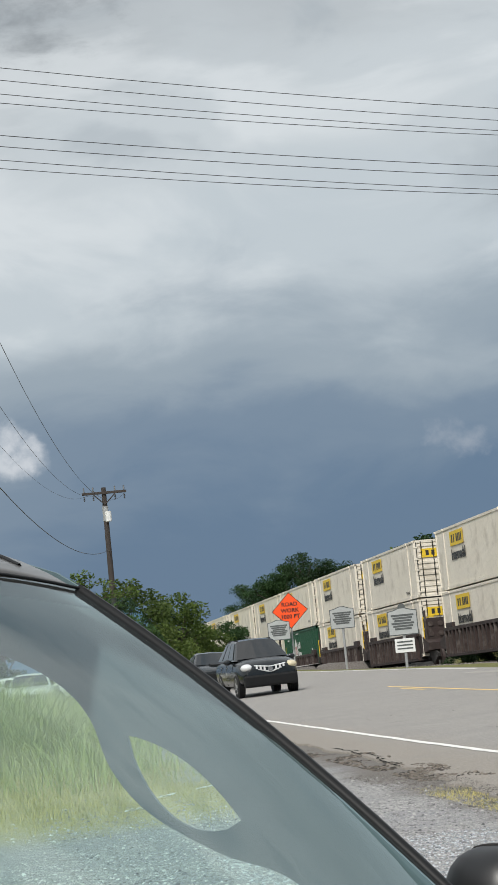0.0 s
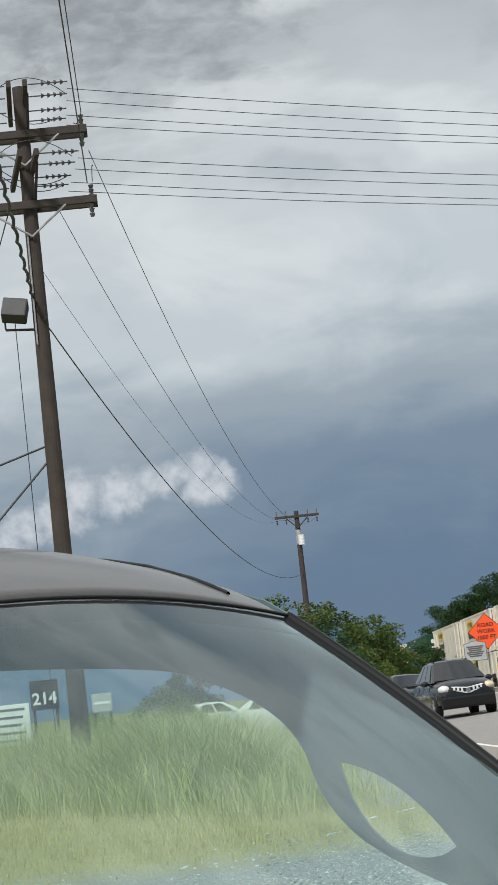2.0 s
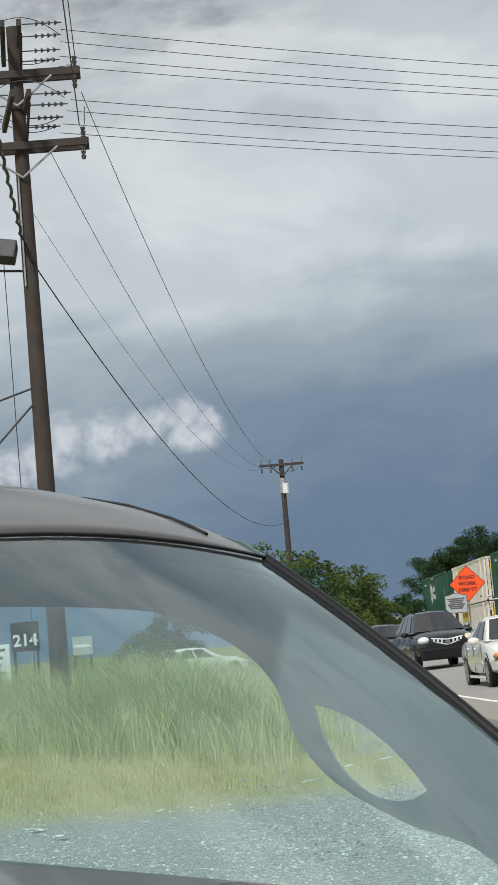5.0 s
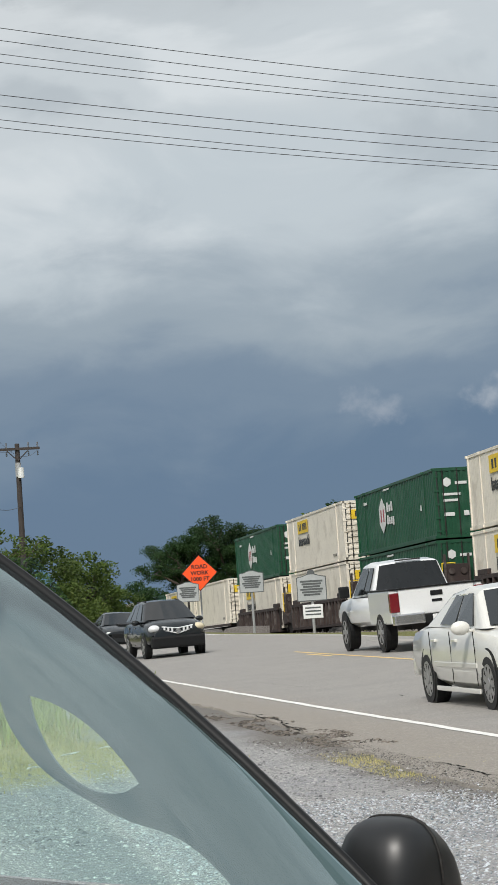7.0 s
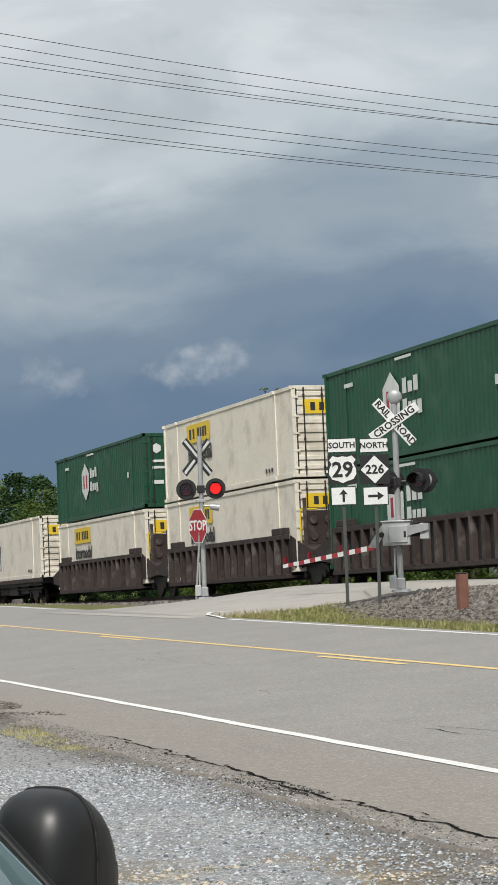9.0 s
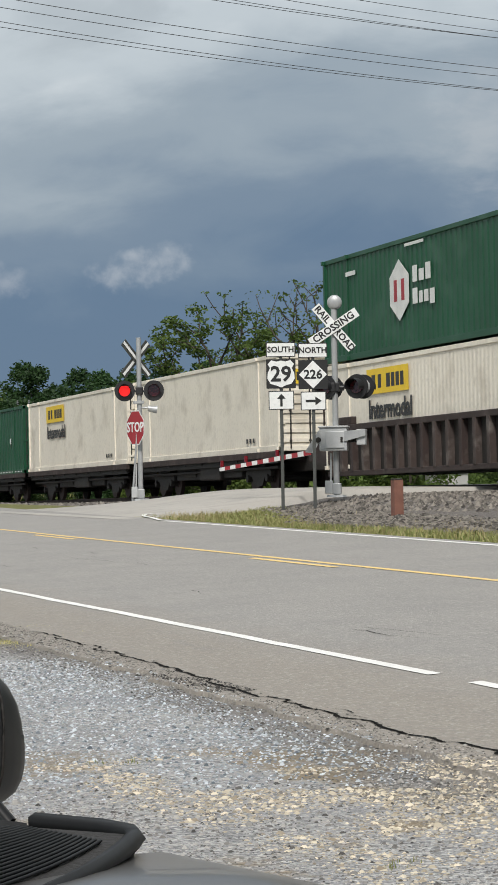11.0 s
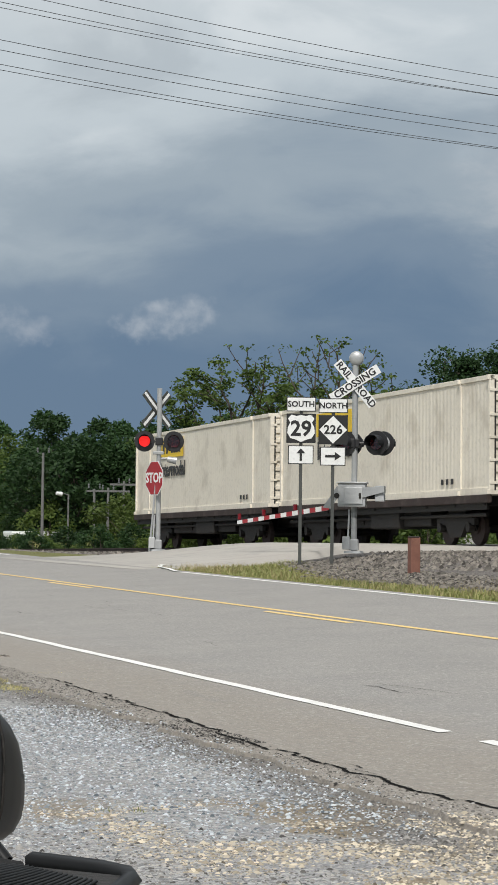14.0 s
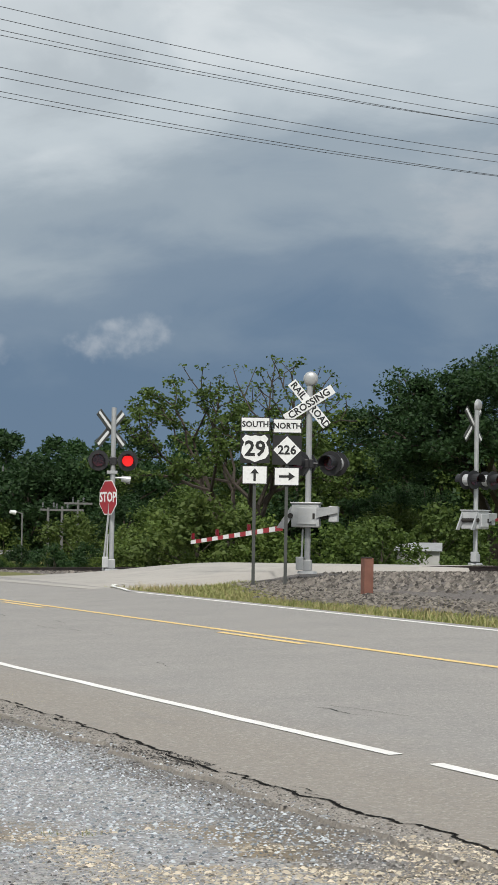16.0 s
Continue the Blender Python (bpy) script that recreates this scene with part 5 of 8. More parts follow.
def build_pole_near():
    e = thing("utility_pole", Matrix.Translation(P1), "weathered brown wooden utility pole with two crossarms and dead-end wires", "utility pole", "utility poles")
    bm = B()
    tube(bm, (0, 0, -0.5), (0.06, 0, 13.6), 0.19, 0.125, seg=16)
    part("pole", bm, POLE_WOOD, e)
    for z, w in ((12.62, 1.30), (11.22, 1.36)):
        for dy in (-0.2, 0.2):
            bm = B()
            box(bm, -1.9, w, dy - 0.05, dy + 0.05, z - 0.075, z + 0.075, 0.01)
            part("crossarm", bm, ARM_WOOD, e)
        bm = B()
        for sx in (-1, 1):
            tube(bm, (sx * 0.75, -0.26, z - 0.07), (0.05, -0.2, z - 0.62), 0.022, seg=6)
        part("arm_brace", bm, GALV, e)
        for x in (-1.7, -1.0, w - 0.12):
            insulator("insulator", e, (x, -0.2, z - 0.1))
        insulator("insulator", e, (w - 0.1, 0, z + 0.32))
    # arms across, which hold the wires over the road
    for z, turn, drops in ((13.28, 2.8, (-0.25, -0.40, -0.28, 0.0)), (11.94, 6.4, (0.0, -0.03, -0.28, -0.08))):
        ang = radians(turn)
        d = Vector((-math.sin(ang), math.cos(ang), 0))
        f = Vector((math.cos(ang), math.sin(ang), 0))
        for sx in (-0.145, 0.165):
            bm = B()
            c = f * sx
            box(bm, -0.045, 0.045, -1.45, 1.45, -0.07, 0.07, 0.01, Matrix.Translation((c.x, c.y, z)) @ Matrix.Rotation(ang, 4, "Z"))
            part("crossarm", bm, ARM_WOOD, e)
        bm = B()
        for o in (-1, 1):
            tube(bm, d * (0.9 * o) + f * 0.2 + Vector((0, 0, z - 0.06)), f * 0.15 + Vector((0, 0, z - 0.75)), 0.03, seg=6)
        part("arm_brace", bm, ARM_WOOD, e)
        for (o, was), drop in zip(((-1.3, -1.15), (-0.45, -0.42), (0.6, 0.45), (1.35, 1.1)), drops):
            for side in (-1, 1):
                bm = B()
                a = d * o + f * (0.22 * side) + Vector((0, 0, z))
                tube(bm, a, a + f * (0.75 * side), 0.014, seg=6)
                for i in range(4):
                    q = a + f * (side * (0.25 + 0.12 * i))
                    tube(bm, q, q + f * (0.05 * side), 0.055, 0.03, seg=8)
                part("strain_insulator", bm, INSULATOR, e)
            a = d * o + f * 0.95 + Vector((0, 0, z))
            far = Vector((46.5, 16.4 + was, z + 0.55 + drop))
            strand("wire", sagging(a - Vector((0, 0, 0.14)), far, 0.95, 40), 0.0075, WIRE, e)
            a = d * o - f * 0.95 + Vector((0, 0, z))
            strand("wire", sagging(a, a + Vector((-30, 16 + 2 * o, -0.8)), 0.4, 12), 0.009, WIRE, e)
    # jumper loops
    for z, o in ((13.1, -1.15), (13.1, 0.45), (11.88, -1.15), (11.88, 0.45), (11.88, 1.1)):
        a = d * o + f * 0.85 + Vector((0, 0, z))
        b = d * o * 0.6 - f * 0.5 + Vector((0, 0, z + 0.25))
        strand("jumper_wire", sagging(a, b, -0.3 if o < 0 else 0.25, 10), 0.009, WIRE, e)
    strand("jumper_wire", sagging((1.22, 0, 13.0), d * 0.45 + f * 1.1 + Vector((0, 0, 12.95)), 0.1, 8), 0.009, WIRE, e)
    strand("jumper_wire", sagging((1.3, 0, 11.6), d * -0.42 + f * 1.3 + Vector((0, 0, 11.85)), -0.12, 8), 0.009, WIRE, e)
    # towards the far pole along the road
    for a, b, sag, r in (((1.29, 0.20, 12.28), Vector((11.23, 80.70, 10.85)), 2.80, 0.008),
                         ((0.57, 0.20, 11.22), Vector((9.83, 80.70, 10.85)), 1.95, 0.007),
                         ((0.17, 0.20, 9.98), Vector((9.03, 80.70, 10.80)), 1.60, 0.005),
                         ((0.12, 0.00, 8.94), Vector((10.13, 80.70, 7.80)), 1.85, 0.014)):
        strand("wire", sagging(a, b, sag, 30), r, WIRE, e)
    # towards the pole behind
    for a, b, sag, r in (((1.22, 0, 13.0), (0.95, -60, 13.3), 0.1, 0.010), ((1.20, 0, 11.6), (0.95, -60, 12.0), 0.1, 0.012), ((-0.38, -1.4, 13.3), (-0.2, -60, 13.6), 0.1, 0.010),
                         ((-0.75, 0, 11.15), (-4.5, 1, 0.7), 0.0, 0.013), ((-0.39, 0, 11.1), (-4.4, 0.5, 0.4), 0.0, 0.013)):
        strand("wire", sagging(a, b, sag, 24), r, WIRE, e)
    # twisted service cable
    pts = []
    for i in range(260):
        u = i / 259
        p = Vector((-0.06, -0.2, 9.40)).lerp(Vector((0.32, -60, 10.3)), u)
        p.z -= 0.1 * 4 * u * (1 - u)
        p += Vector((0.022 * math.cos(i * 1.3), 0, 0.022 * math.sin(i * 1.3)))
        pts.append(p)
    strand("service_cable", pts, 0.03, WIRE, e)
    for a, b in (((0.05, 0, 6.6), (-5.5, 0.5, 5.0)), ((0.05, 0, 6.4), (-3.2, -1.0, 3.0)), ((-0.45, -0.1, 9.0), (-0.45, -0.1, 0.0))):
        strand("guy_wire", [Vector(a), Vector(a).lerp(Vector(b), 0.5), Vector(b)], 0.022 if a[0] > 0 else 0.009, WIRE, e)
    bm = B()
    box(bm, -0.24, 0.24, -0.16, 0.16, -0.20, 0.20, 0.03, Matrix.Translation((-0.43, -0.15, 9.2)) @ Matrix.Rotation(radians(-24), 4, "X") @ Matrix.Rotation(radians(11), 4, "Y"))
    fl = part("floodlight", bm, FLOOD_GREY, e, "grey floodlight housing on a bracket")
    bm = B()
    tube(bm, (-0.64, -0.1, 9.2), (-0.64, -0.1, 8.85), 0.02, seg=6)
    tube(bm, (-0.64, -0.1, 8.85), (0, -0.1, 8.80), 0.025, seg=6)
    part("bracket", bm, DARK_STEEL, fl)
    part("cable_clamp", tube(B(), (0.02, -0.17, 9.2), (0.14, -0.17, 8.95), 0.05, seg=8), DARK_STEEL, e)
    bm = B()
    tube(bm, (-0.06, -0.17, 8.5), (-0.04, -0.16, 10.7), 0.018, seg=6)
    part("conduit", bm, GALV, e)


def build_pole_far():
    e = thing("utility_pole", pose(8.58, 123.7, -0.1), "dark wooden utility pole with one crossarm and white transformer", "utility pole", "utility poles")
    bm = B()
    tube(bm, (0, 0, -0.5), (0, 0, 11.35), 0.2, 0.13, seg=14)
    part("pole", bm, ARM_WOOD, e)
    bm = B()
    box(bm, -1.22, 1.22, -0.2, -0.08, 10.98, 11.12, 0.01)
    part("crossarm", bm, ARM_WOOD, e)
    bm = B()
    for sx in (-1, 1):
        tube(bm, (sx * 0.6, -0.2, 10.98), (0, -0.15, 10.4), 0.03, seg=6)
    part("arm_brace", bm, ARM_WOOD, e)
    for x in (-1.1, -0.6, 0.6, 1.1):
        insulator("insulator", e, (x, -0.14, 10.9))
        insulator("insulator", e, (x, -0.14, 11.14), False)
    bm = B()
    tube(bm, (0.12, -0.3, 9.45), (0.12, -0.3, 10.0), 0.17, seg=14)
    part("transformer", bm, SIGN_WHITE, e)
    bm = B()
    tube(bm, (0, -0.02, 9.5), (0, -0.02, 10.3), 0.165, seg=14)
    part("sleeve", bm, GALV, e)


build_pole_near()
build_pole_far()


# ---- vehicles ----
def loft(sections, closed_ends=True):
    """Half profiles (y, z) per station x, mirrored and skinned."""
    bm = B()
    rings = []
    for x, half in sections:
        ring = [bm.verts.new((x, y, z)) for y, z in half]
        ring += [bm.verts.new((x, -y, z)) for y, z in reversed(half) if y > 1e-6]
        rings.append(ring)
    for a, b in zip(rings, rings[1:]):
        n = len(a)
        for i in range(n):
            bm.faces.new((a[i], a[(i + 1) % n], b[(i + 1) % n], b[i]))
    if closed_ends:
        bm.faces.new(rings[0])
        bm.faces.new(rings[-1][::-1])
    bmesh.ops.recalc_face_normals(bm, faces=bm.faces[:])
    return bm


def section(w, z0, zs, z1, crown=0.03, tuck=0.06):
    return [(0, z0), (w * 0.80, z0), (w * 0.97, z0 + 0.10), (w, z0 + 0.28), (w - 0.005, (z0 + zs) / 2 + 0.08), (w - 0.02, zs - 0.10), (w - tuck, zs), (w * 0.72, z1), (w * 0.38, z1 + crown * 0.8), (0, z1 + crown)]


def soften(ob, width=0.03, seg=2):
    m = ob.modifiers.new("soft", "BEVEL")
    m.width, m.segments, m.limit_method, m.angle_limit = width, seg, "ANGLE", radians(35)
    return ob


def pane(a, b, c, d, u0, u1, v0, v1, off, inset_top=0.0):
    """A pane on the quad a b c d (a to b along u, a to d along v), lifted off it."""
    a, b, c, d = map(Vector, (a, b, c, d))
    at = lambda u, v: (a.lerp(b, u)).lerp(d.lerp(c, u), v)
    n = (b - a).cross(d - a).normalized()
    bm = B()
    ps = [at(u0, v0), at(u1, v0), at(u1 - inset_top, v1), at(u0 + inset_top, v1)]
    lo = [bm.verts.new(p + n * (off - 0.03)) for p in ps]
    hi = [bm.verts.new(p + n * off) for p in ps]
    bm.faces.new(hi)
    for i in range(4):
        bm.faces.new((lo[i], lo[(i + 1) % 4], hi[(i + 1) % 4], hi[i]))
    return bm


def add_wheels(e, xs, w, r, width=0.22, spokes=5, rim_mat=None, y_out=0.0):
    for x in xs:
        for sy in (-1, 1):
            y = sy * (w + 0.018)
            bm = B()
            tube(bm, (0, -width / 2, 0), (0, width / 2, 0), r, seg=28)
            es = [ed for ed in bm.edges if len(ed.link_faces) == 2 and any(len(f.verts) > 4 for f in ed.link_faces)]
            bmesh.ops.bevel(bm, geom=es, offset=0.03, segments=2, affect="EDGES")
            wl = part("wheel", bm, TYRE, e, "black tyre on a bright rim")
            wl.location = (x, y - sy * width / 2, r)
            bm = B()
            rr = r * 0.66
            yo = sy * (width / 2 + 0.004)
            tube(bm, (0, yo - sy * 0.03, 0), (0, yo - sy * 0.006, 0), rr * 0.98, seg=24)
            part("rim_well", bm, DARK_STEEL, wl)
            bm = B()
            for i in range(spokes):
                a = 2 * math.pi * i / spokes
                p = Vector((math.cos(a) * rr, 0, math.sin(a) * rr))
                s = Vector((-math.sin(a), 0, math.cos(a))) * rr * 0.16
                q = [Vector((0, yo, 0)) + s * 1.3, Vector((0, yo, 0)) - s * 1.3, p - s + Vector((0, yo, 0)), p + s + Vector((0, yo, 0))]
                vs = [bm.verts.new(v) for v in q]
                bm.faces.new(vs)
            tube(bm, (0, yo - sy * 0.01, 0), (0, yo + sy * 0.008, 0), rr * 0.28, seg=12)
            n = 24
            for i in range(n):
                a, b = 2 * math.pi * i / n, 2 * math.pi * (i + 1) / n
                bm.faces.new([bm.verts.new((math.cos(t) * k, yo, math.sin(t) * k)) for t, k in ((a, rr), (b, rr), (b, rr * 0.88), (a, rr * 0.88))])
            part("rim", bm, rim_mat or RIM, wl)
            bm = B()
            tube(bm, (x, sy * (w - 0.10), r + 0.02), (x, sy * (w + 0.004), r + 0.02), r + 0.05, seg=28)
            part("wheel_arch", bm, BLACK_PLASTIC, e)


def cabin(e, base, roof, wb, wr, zb, zr, paint, doors):
    """Greenhouse: base (front x, rear x) at the belt zb, roof (front x, rear x) at zr, with its panes."""
    bf, br = base
    rf, rr = roof
    bm = B()
    q = {}
    for nm, x, w, z in (("bf", bf, wb, zb), ("br", br, wb * 0.96, zb + 0.03), ("rf", rf, wr, zr - 0.04), ("rr", rr, wr * 0.95, zr - 0.06)):
        for sy in (-1, 1):
            q[nm, sy] = bm.verts.new((x, sy * w, z))
    mid = {}
    for sy in (-1, 1):
        mid[sy] = bm.verts.new(((rf + rr) / 2 + 0.1, sy * wr, zr))
    cm = bm.verts.new(((rf + rr) / 2 + 0.1, 0, zr + 0.025))
    cf, cr = bm.verts.new((rf + 0.05, 0, zr - 0.015)), bm.verts.new((rr - 0.04, 0, zr - 0.03))
    wf, wrr = bm.verts.new((bf + 0.16, 0, zb)), bm.verts.new((br - 0.10, 0, zb + 0.03))
    for sy in (-1, 1):
        for f in ((q["bf", sy], q["br", sy], q["rr", sy], mid[sy], q["rf", sy]), (q["rf", sy], mid[sy], cm, cf), (mid[sy], q["rr", sy], cr, cm), (q["bf", sy], q["rf", sy], cf, wf), (q["br", sy], wrr, cr, q["rr", sy])):
            bm.faces.new(f if sy < 0 else f[::-1])
    bmesh.ops.recalc_face_normals(bm, faces=bm.faces[:])
    P = {k: v.co.copy() for k, v in q.items()}
    Cf, Cr, Wf, Wr = cf.co.copy(), cr.co.copy(), wf.co.copy(), wrr.co.copy()
    cab = part("cabin", bm, paint, e)
    soften(cab, 0.09, 4)
    for nm, L_, R_, top, bot in (("windscreen", "bf", "rf", Cf, Wf), ("rear_window", "br", "rr", Cr, Wr)):
        bm = B()
        s = 1 if nm == "windscreen" else -1
        pts = []
        for v in (0.06, 0.93):
            row = []
            for i in range(9):
                u = -0.93 + 1.86 * i / 8
                edge = P[L_, 1].lerp(P[R_, 1], v)
                c = bot.lerp(top, v)
                y = u * abs(edge.y)
                k = u * u
                row.append(Vector((c.x * (1 - k) + edge.x * k + s * 0.012, y, c.z * (1 - k) + edge.z * k + 0.012)))
            pts.append([bm.verts.new(p) for p in row])
        for i in range(8):
            bm.faces.new((pts[0][i], pts[0][i + 1], pts[1][i + 1], pts[1][i]))
        part(nm, bm, CAR_GLASS_DARK, e)
    for sy in (-1, 1):
        a, b, c, d = P["bf", sy], P["br", sy], P["rr", sy], P["rf", sy]
        for u0, u1, ins in doors:
            args = (a, b, c, d) if sy > 0 else (b, a, d, c)
            uu = (u0, u1) if sy > 0 else (1 - u1, 1 - u0)
            # keep the pane in the plane of the side, clear of the sloping pillars
            bm = pane(*args, uu[0], uu[1], 0.06, 0.90, 0.024, 0.0)
            part("side_window", bm, CAR_GLASS_DARK, e)
    return P


def mirrors(e, x, w, z, mat):
    for sy in (-1, 1):
        bm = B()
        bmesh.ops.create_uvsphere(bm, u_segments=14, v_segments=8, radius=1, matrix=Matrix.Translation((x, sy * (w + 0.12), z)) @ Matrix.Diagonal((0.07, 0.12, 0.085, 1)))
        box(bm, x - 0.03, x + 0.03, min(sy * w * 0.95, sy * (w + 0.08)), max(sy * w * 0.95, sy * (w + 0.08)), z - 0.06, z - 0.02)
        part("door_mirror", bm, mat, e, smooth=True)


def seams(e, xs, w, z0, z1):
    for x in xs:
        for sy in (-1, 1):
            bm = B()
            box(bm, x - 0.002, x + 0.002, sy * (w - 0.006) - 0.006, sy * (w - 0.004) + 0.006, z0, z1)
            part("door_seam", bm, BLACK_PLASTIC, e)


def handles(e, xs, w, z, mat):
    for x in xs:
        for sy in (-1, 1):
            bm = B()
            box(bm, x - 0.09, x + 0.09, sy * w - 0.015, sy * w + 0.02, z - 0.018, z + 0.018, 0.008)
            part("door_handle", bm, mat, e)


def lamp_pod(e, name, x, y, z, sx, sy, sz, mat, label=""):
    bm = B()
    bmesh.ops.create_uvsphere(bm, u_segments=16, v_segments=10, radius=1, matrix=Matrix.Translation((x, y, z)) @ Matrix.Diagonal((sx, sy, sz, 1)))
    return part(name, bm, mat, e, label, smooth=True)


def suv(m):
    e = thing("car", m, "dark grey compact SUV waiting on the road, chrome grille", "car", "vehicles on the road")
    S = [(-2.30, section(0.80, 0.55, 0.95, 1.00)), (-2.2, section(0.87, 0.42, 1.00, 1.06)), (-1.3, section(0.90, 0.28, 1.05, 1.10)), (0.0, section(0.91, 0.25, 1.05, 1.10)), (0.9, section(0.91, 0.26, 1.04, 1.11)),
         (1.5, section(0.90, 0.28, 1.01, 1.09, 0.04)), (1.95, section(0.87, 0.32, 0.94, 1.03, 0.04)), (2.2, section(0.80, 0.36, 0.85, 0.94, 0.03)), (2.30, section(0.72, 0.40, 0.76, 0.84, 0.02))]
    soften(part("body", loft(S), CAR_GREY, e, smooth=True), 0.02)
    cabin(e, (1.22, -2.10), (0.25, -1.62), 0.84, 0.57, 1.09, 1.71, CAR_GREY, ((0.10, 0.36, 0), (0.39, 0.66, 0), (0.70, 0.88, 0)))
    add_wheels(e, (1.40, -1.29), 0.89, 0.36)
    bm = B()
    box(bm, 2.06, 2.34, -0.80, 0.80, 0.30, 0.64, 0.06)
    part("front_bumper", bm, BLACK_PLASTIC, e)
    for sy in (-1, 1):
        for z, dz in ((0.70, 0.13), (0.855, 0.06)):
            part("grille_frame", tube(B(), (2.33, 0, z), (2.27, sy * 0.47, z + dz), 0.018, seg=6), BRIGHT_TRIM, e)
    for i in range(8):
        if i in (3, 4):
            continue
        bm = B()
        y = -0.40 + i * 0.115
        dz = 0.10 * abs(y) / 0.42
        box(bm, 2.24, 2.335, y - 0.028, y + 0.028, 0.70 + dz * 1.2, 0.85 + dz * 0.6, 0.01)
        part("grille_bar", bm, BRIGHT_TRIM, e)
    bm = B()
    tube(bm, (2.27, 0, 0.78), (2.355, 0, 0.78), 0.075, seg=18)
    part("emblem", bm, CHROME, e)
    lamp_pod(e, "headlamp", 2.08, -0.66, 0.86, 0.24, 0.19, 0.125, BRIGHT_TRIM)
    lamp_pod(e, "headlamp", 2.08, 0.66, 0.86, 0.24, 0.19, 0.125, LAMP_WARM, "warm-lit headlamp")
    mirrors(e, 0.72, 0.86, 1.08, CAR_GREY)
    seams(e, (0.95, -0.1, -1.0), 0.90, 0.38, 1.0)
    handles(e, (0.05, -0.95), 0.895, 0.92, CAR_GREY)
    for sy in (-1, 1):
        part("roof_rail", tube(B(), (0.1, sy * 0.50, 1.70), (-1.4, sy * 0.50, 1.69), 0.02, seg=6), BLACK_PLASTIC, e)
    return e


def dark_sedan(m):
    e = thing("car", m, "dark blue-grey sedan with bonnet scoop behind the SUV", "car", "vehicles on the road")
    S = [(-2.35, section(0.78, 0.5, 0.85, 0.95)), (-2.1, section(0.88, 0.35, 0.92, 1.0)), (-0.5, section(0.92, 0.25, 0.94, 0.98)), (0.9, section(0.92, 0.25, 0.92, 0.97)), (1.9, section(0.88, 0.28, 0.82, 0.88)), (2.35, section(0.78, 0.34, 0.66, 0.72))]
    soften(part("body", loft(S), CAR_GREY, e, smooth=True), 0.02)
    cabin(e, (1.05, -1.75), (0.2, -1.0), 0.80, 0.58, 0.95, 1.44, CAR_GREY, ((0.16, 0.44, 0), (0.48, 0.74, 0)))
    add_wheels(e, (1.45, -1.4), 0.91, 0.34)
    bm = B()
    prism(bm, [(1.2, 0.95), (1.75, 0.92), (1.75, 0.99), (1.25, 1.03)], 1, -0.28, 0.28)
    part("bonnet_scoop", bm, BLACK_PLASTIC, e)
    bm = B()
    box(bm, 2.26, 2.38, -0.6, 0.6, 0.52, 0.66, 0.02)
    part("grille", bm, BLACK_PLASTIC, e)
    for sy in (-1, 1):
        lamp_pod(e, "headlamp", 2.18, sy * 0.68, 0.66, 0.16, 0.14, 0.07, LAMP_CLEAR)
    mirrors(e, 0.75, 0.88, 1.0, CAR_GREY)
    return e


def white_sedan(m):
    e = thing("car", m, "white four-door sedan driving along the near lane", "car", "vehicles on the road")
    S = [(-2.52, section(0.74, 0.50, 0.82, 0.90)), (-2.35, section(0.86, 0.36, 0.90, 0.98)), (-1.5, section(0.92, 0.26, 0.95, 1.0)), (-0.4, section(0.93, 0.22, 0.95, 0.98)), (0.8, section(0.93, 0.22, 0.93, 0.97)),
         (1.5, section(0.92, 0.24, 0.88, 0.94)), (2.1, section(0.88, 0.28, 0.79, 0.86)), (2.42, section(0.78, 0.34, 0.66, 0.74)), (2.52, section(0.66, 0.38, 0.58, 0.64))]
    soften(part("body", loft(S), CAR_WHITE, e, smooth=True), 0.025)
    cabin(e, (1.15, -1.85), (0.28, -1.05), 0.82, 0.60, 0.95, 1.44, CAR_WHITE, ((0.17, 0.44, 0), (0.47, 0.72, 0)))
    add_wheels(e, (1.42, -1.42), 0.905, 0.335, spokes=9)
    for sy in (-1, 1):
        bm = B()
        box(bm, -1.0, 1.0, sy * 0.925 - 0.012, sy * 0.925 + 0.018, 0.50, 0.56, 0.008)
        part("side_moulding", bm, CAR_WHITE, e)
        bm = B()
        box(bm, -1.0, 1.0, sy * 0.91 - 0.02, sy * 0.91 + 0.006, 0.20, 0.26, 0.008)
        part("sill", bm, CAR_WHITE, e)
        lamp_pod(e, "headlamp", 2.30, sy * 0.66, 0.68, 0.20, 0.17, 0.085, LAMP_CLEAR)
        lamp_pod(e, "turn_lamp", 2.22, sy * 0.80, 0.66, 0.14, 0.09, 0.07, LAMP_AMBER)
        lamp_pod(e, "tail_lamp", -2.42, sy * 0.62, 0.74, 0.12, 0.22, 0.08, LAMP_RED)
    bm = B()
    box(bm, 2.42, 2.56, -0.36, 0.36, 0.56, 0.70, 0.03)
    part("grille", bm, BLACK_PLASTIC, e)
    part("front_bumper", box(B(), 2.36, 2.58, -0.82, 0.82, 0.34, 0.52, 0.06), CAR_WHITE, e)
    part("rear_bumper", box(B(), -2.60, -2.36, -0.82, 0.82, 0.34, 0.60, 0.06), CAR_WHITE, e)
    mirrors(e, 0.78, 0.90, 0.98, CAR_WHITE)
    seams(e, (0.95, -0.15, -1.15), 0.93, 0.30, 0.93)
    handles(e, (0.05, -0.95), 0.925, 0.82, CAR_WHITE)
    return e


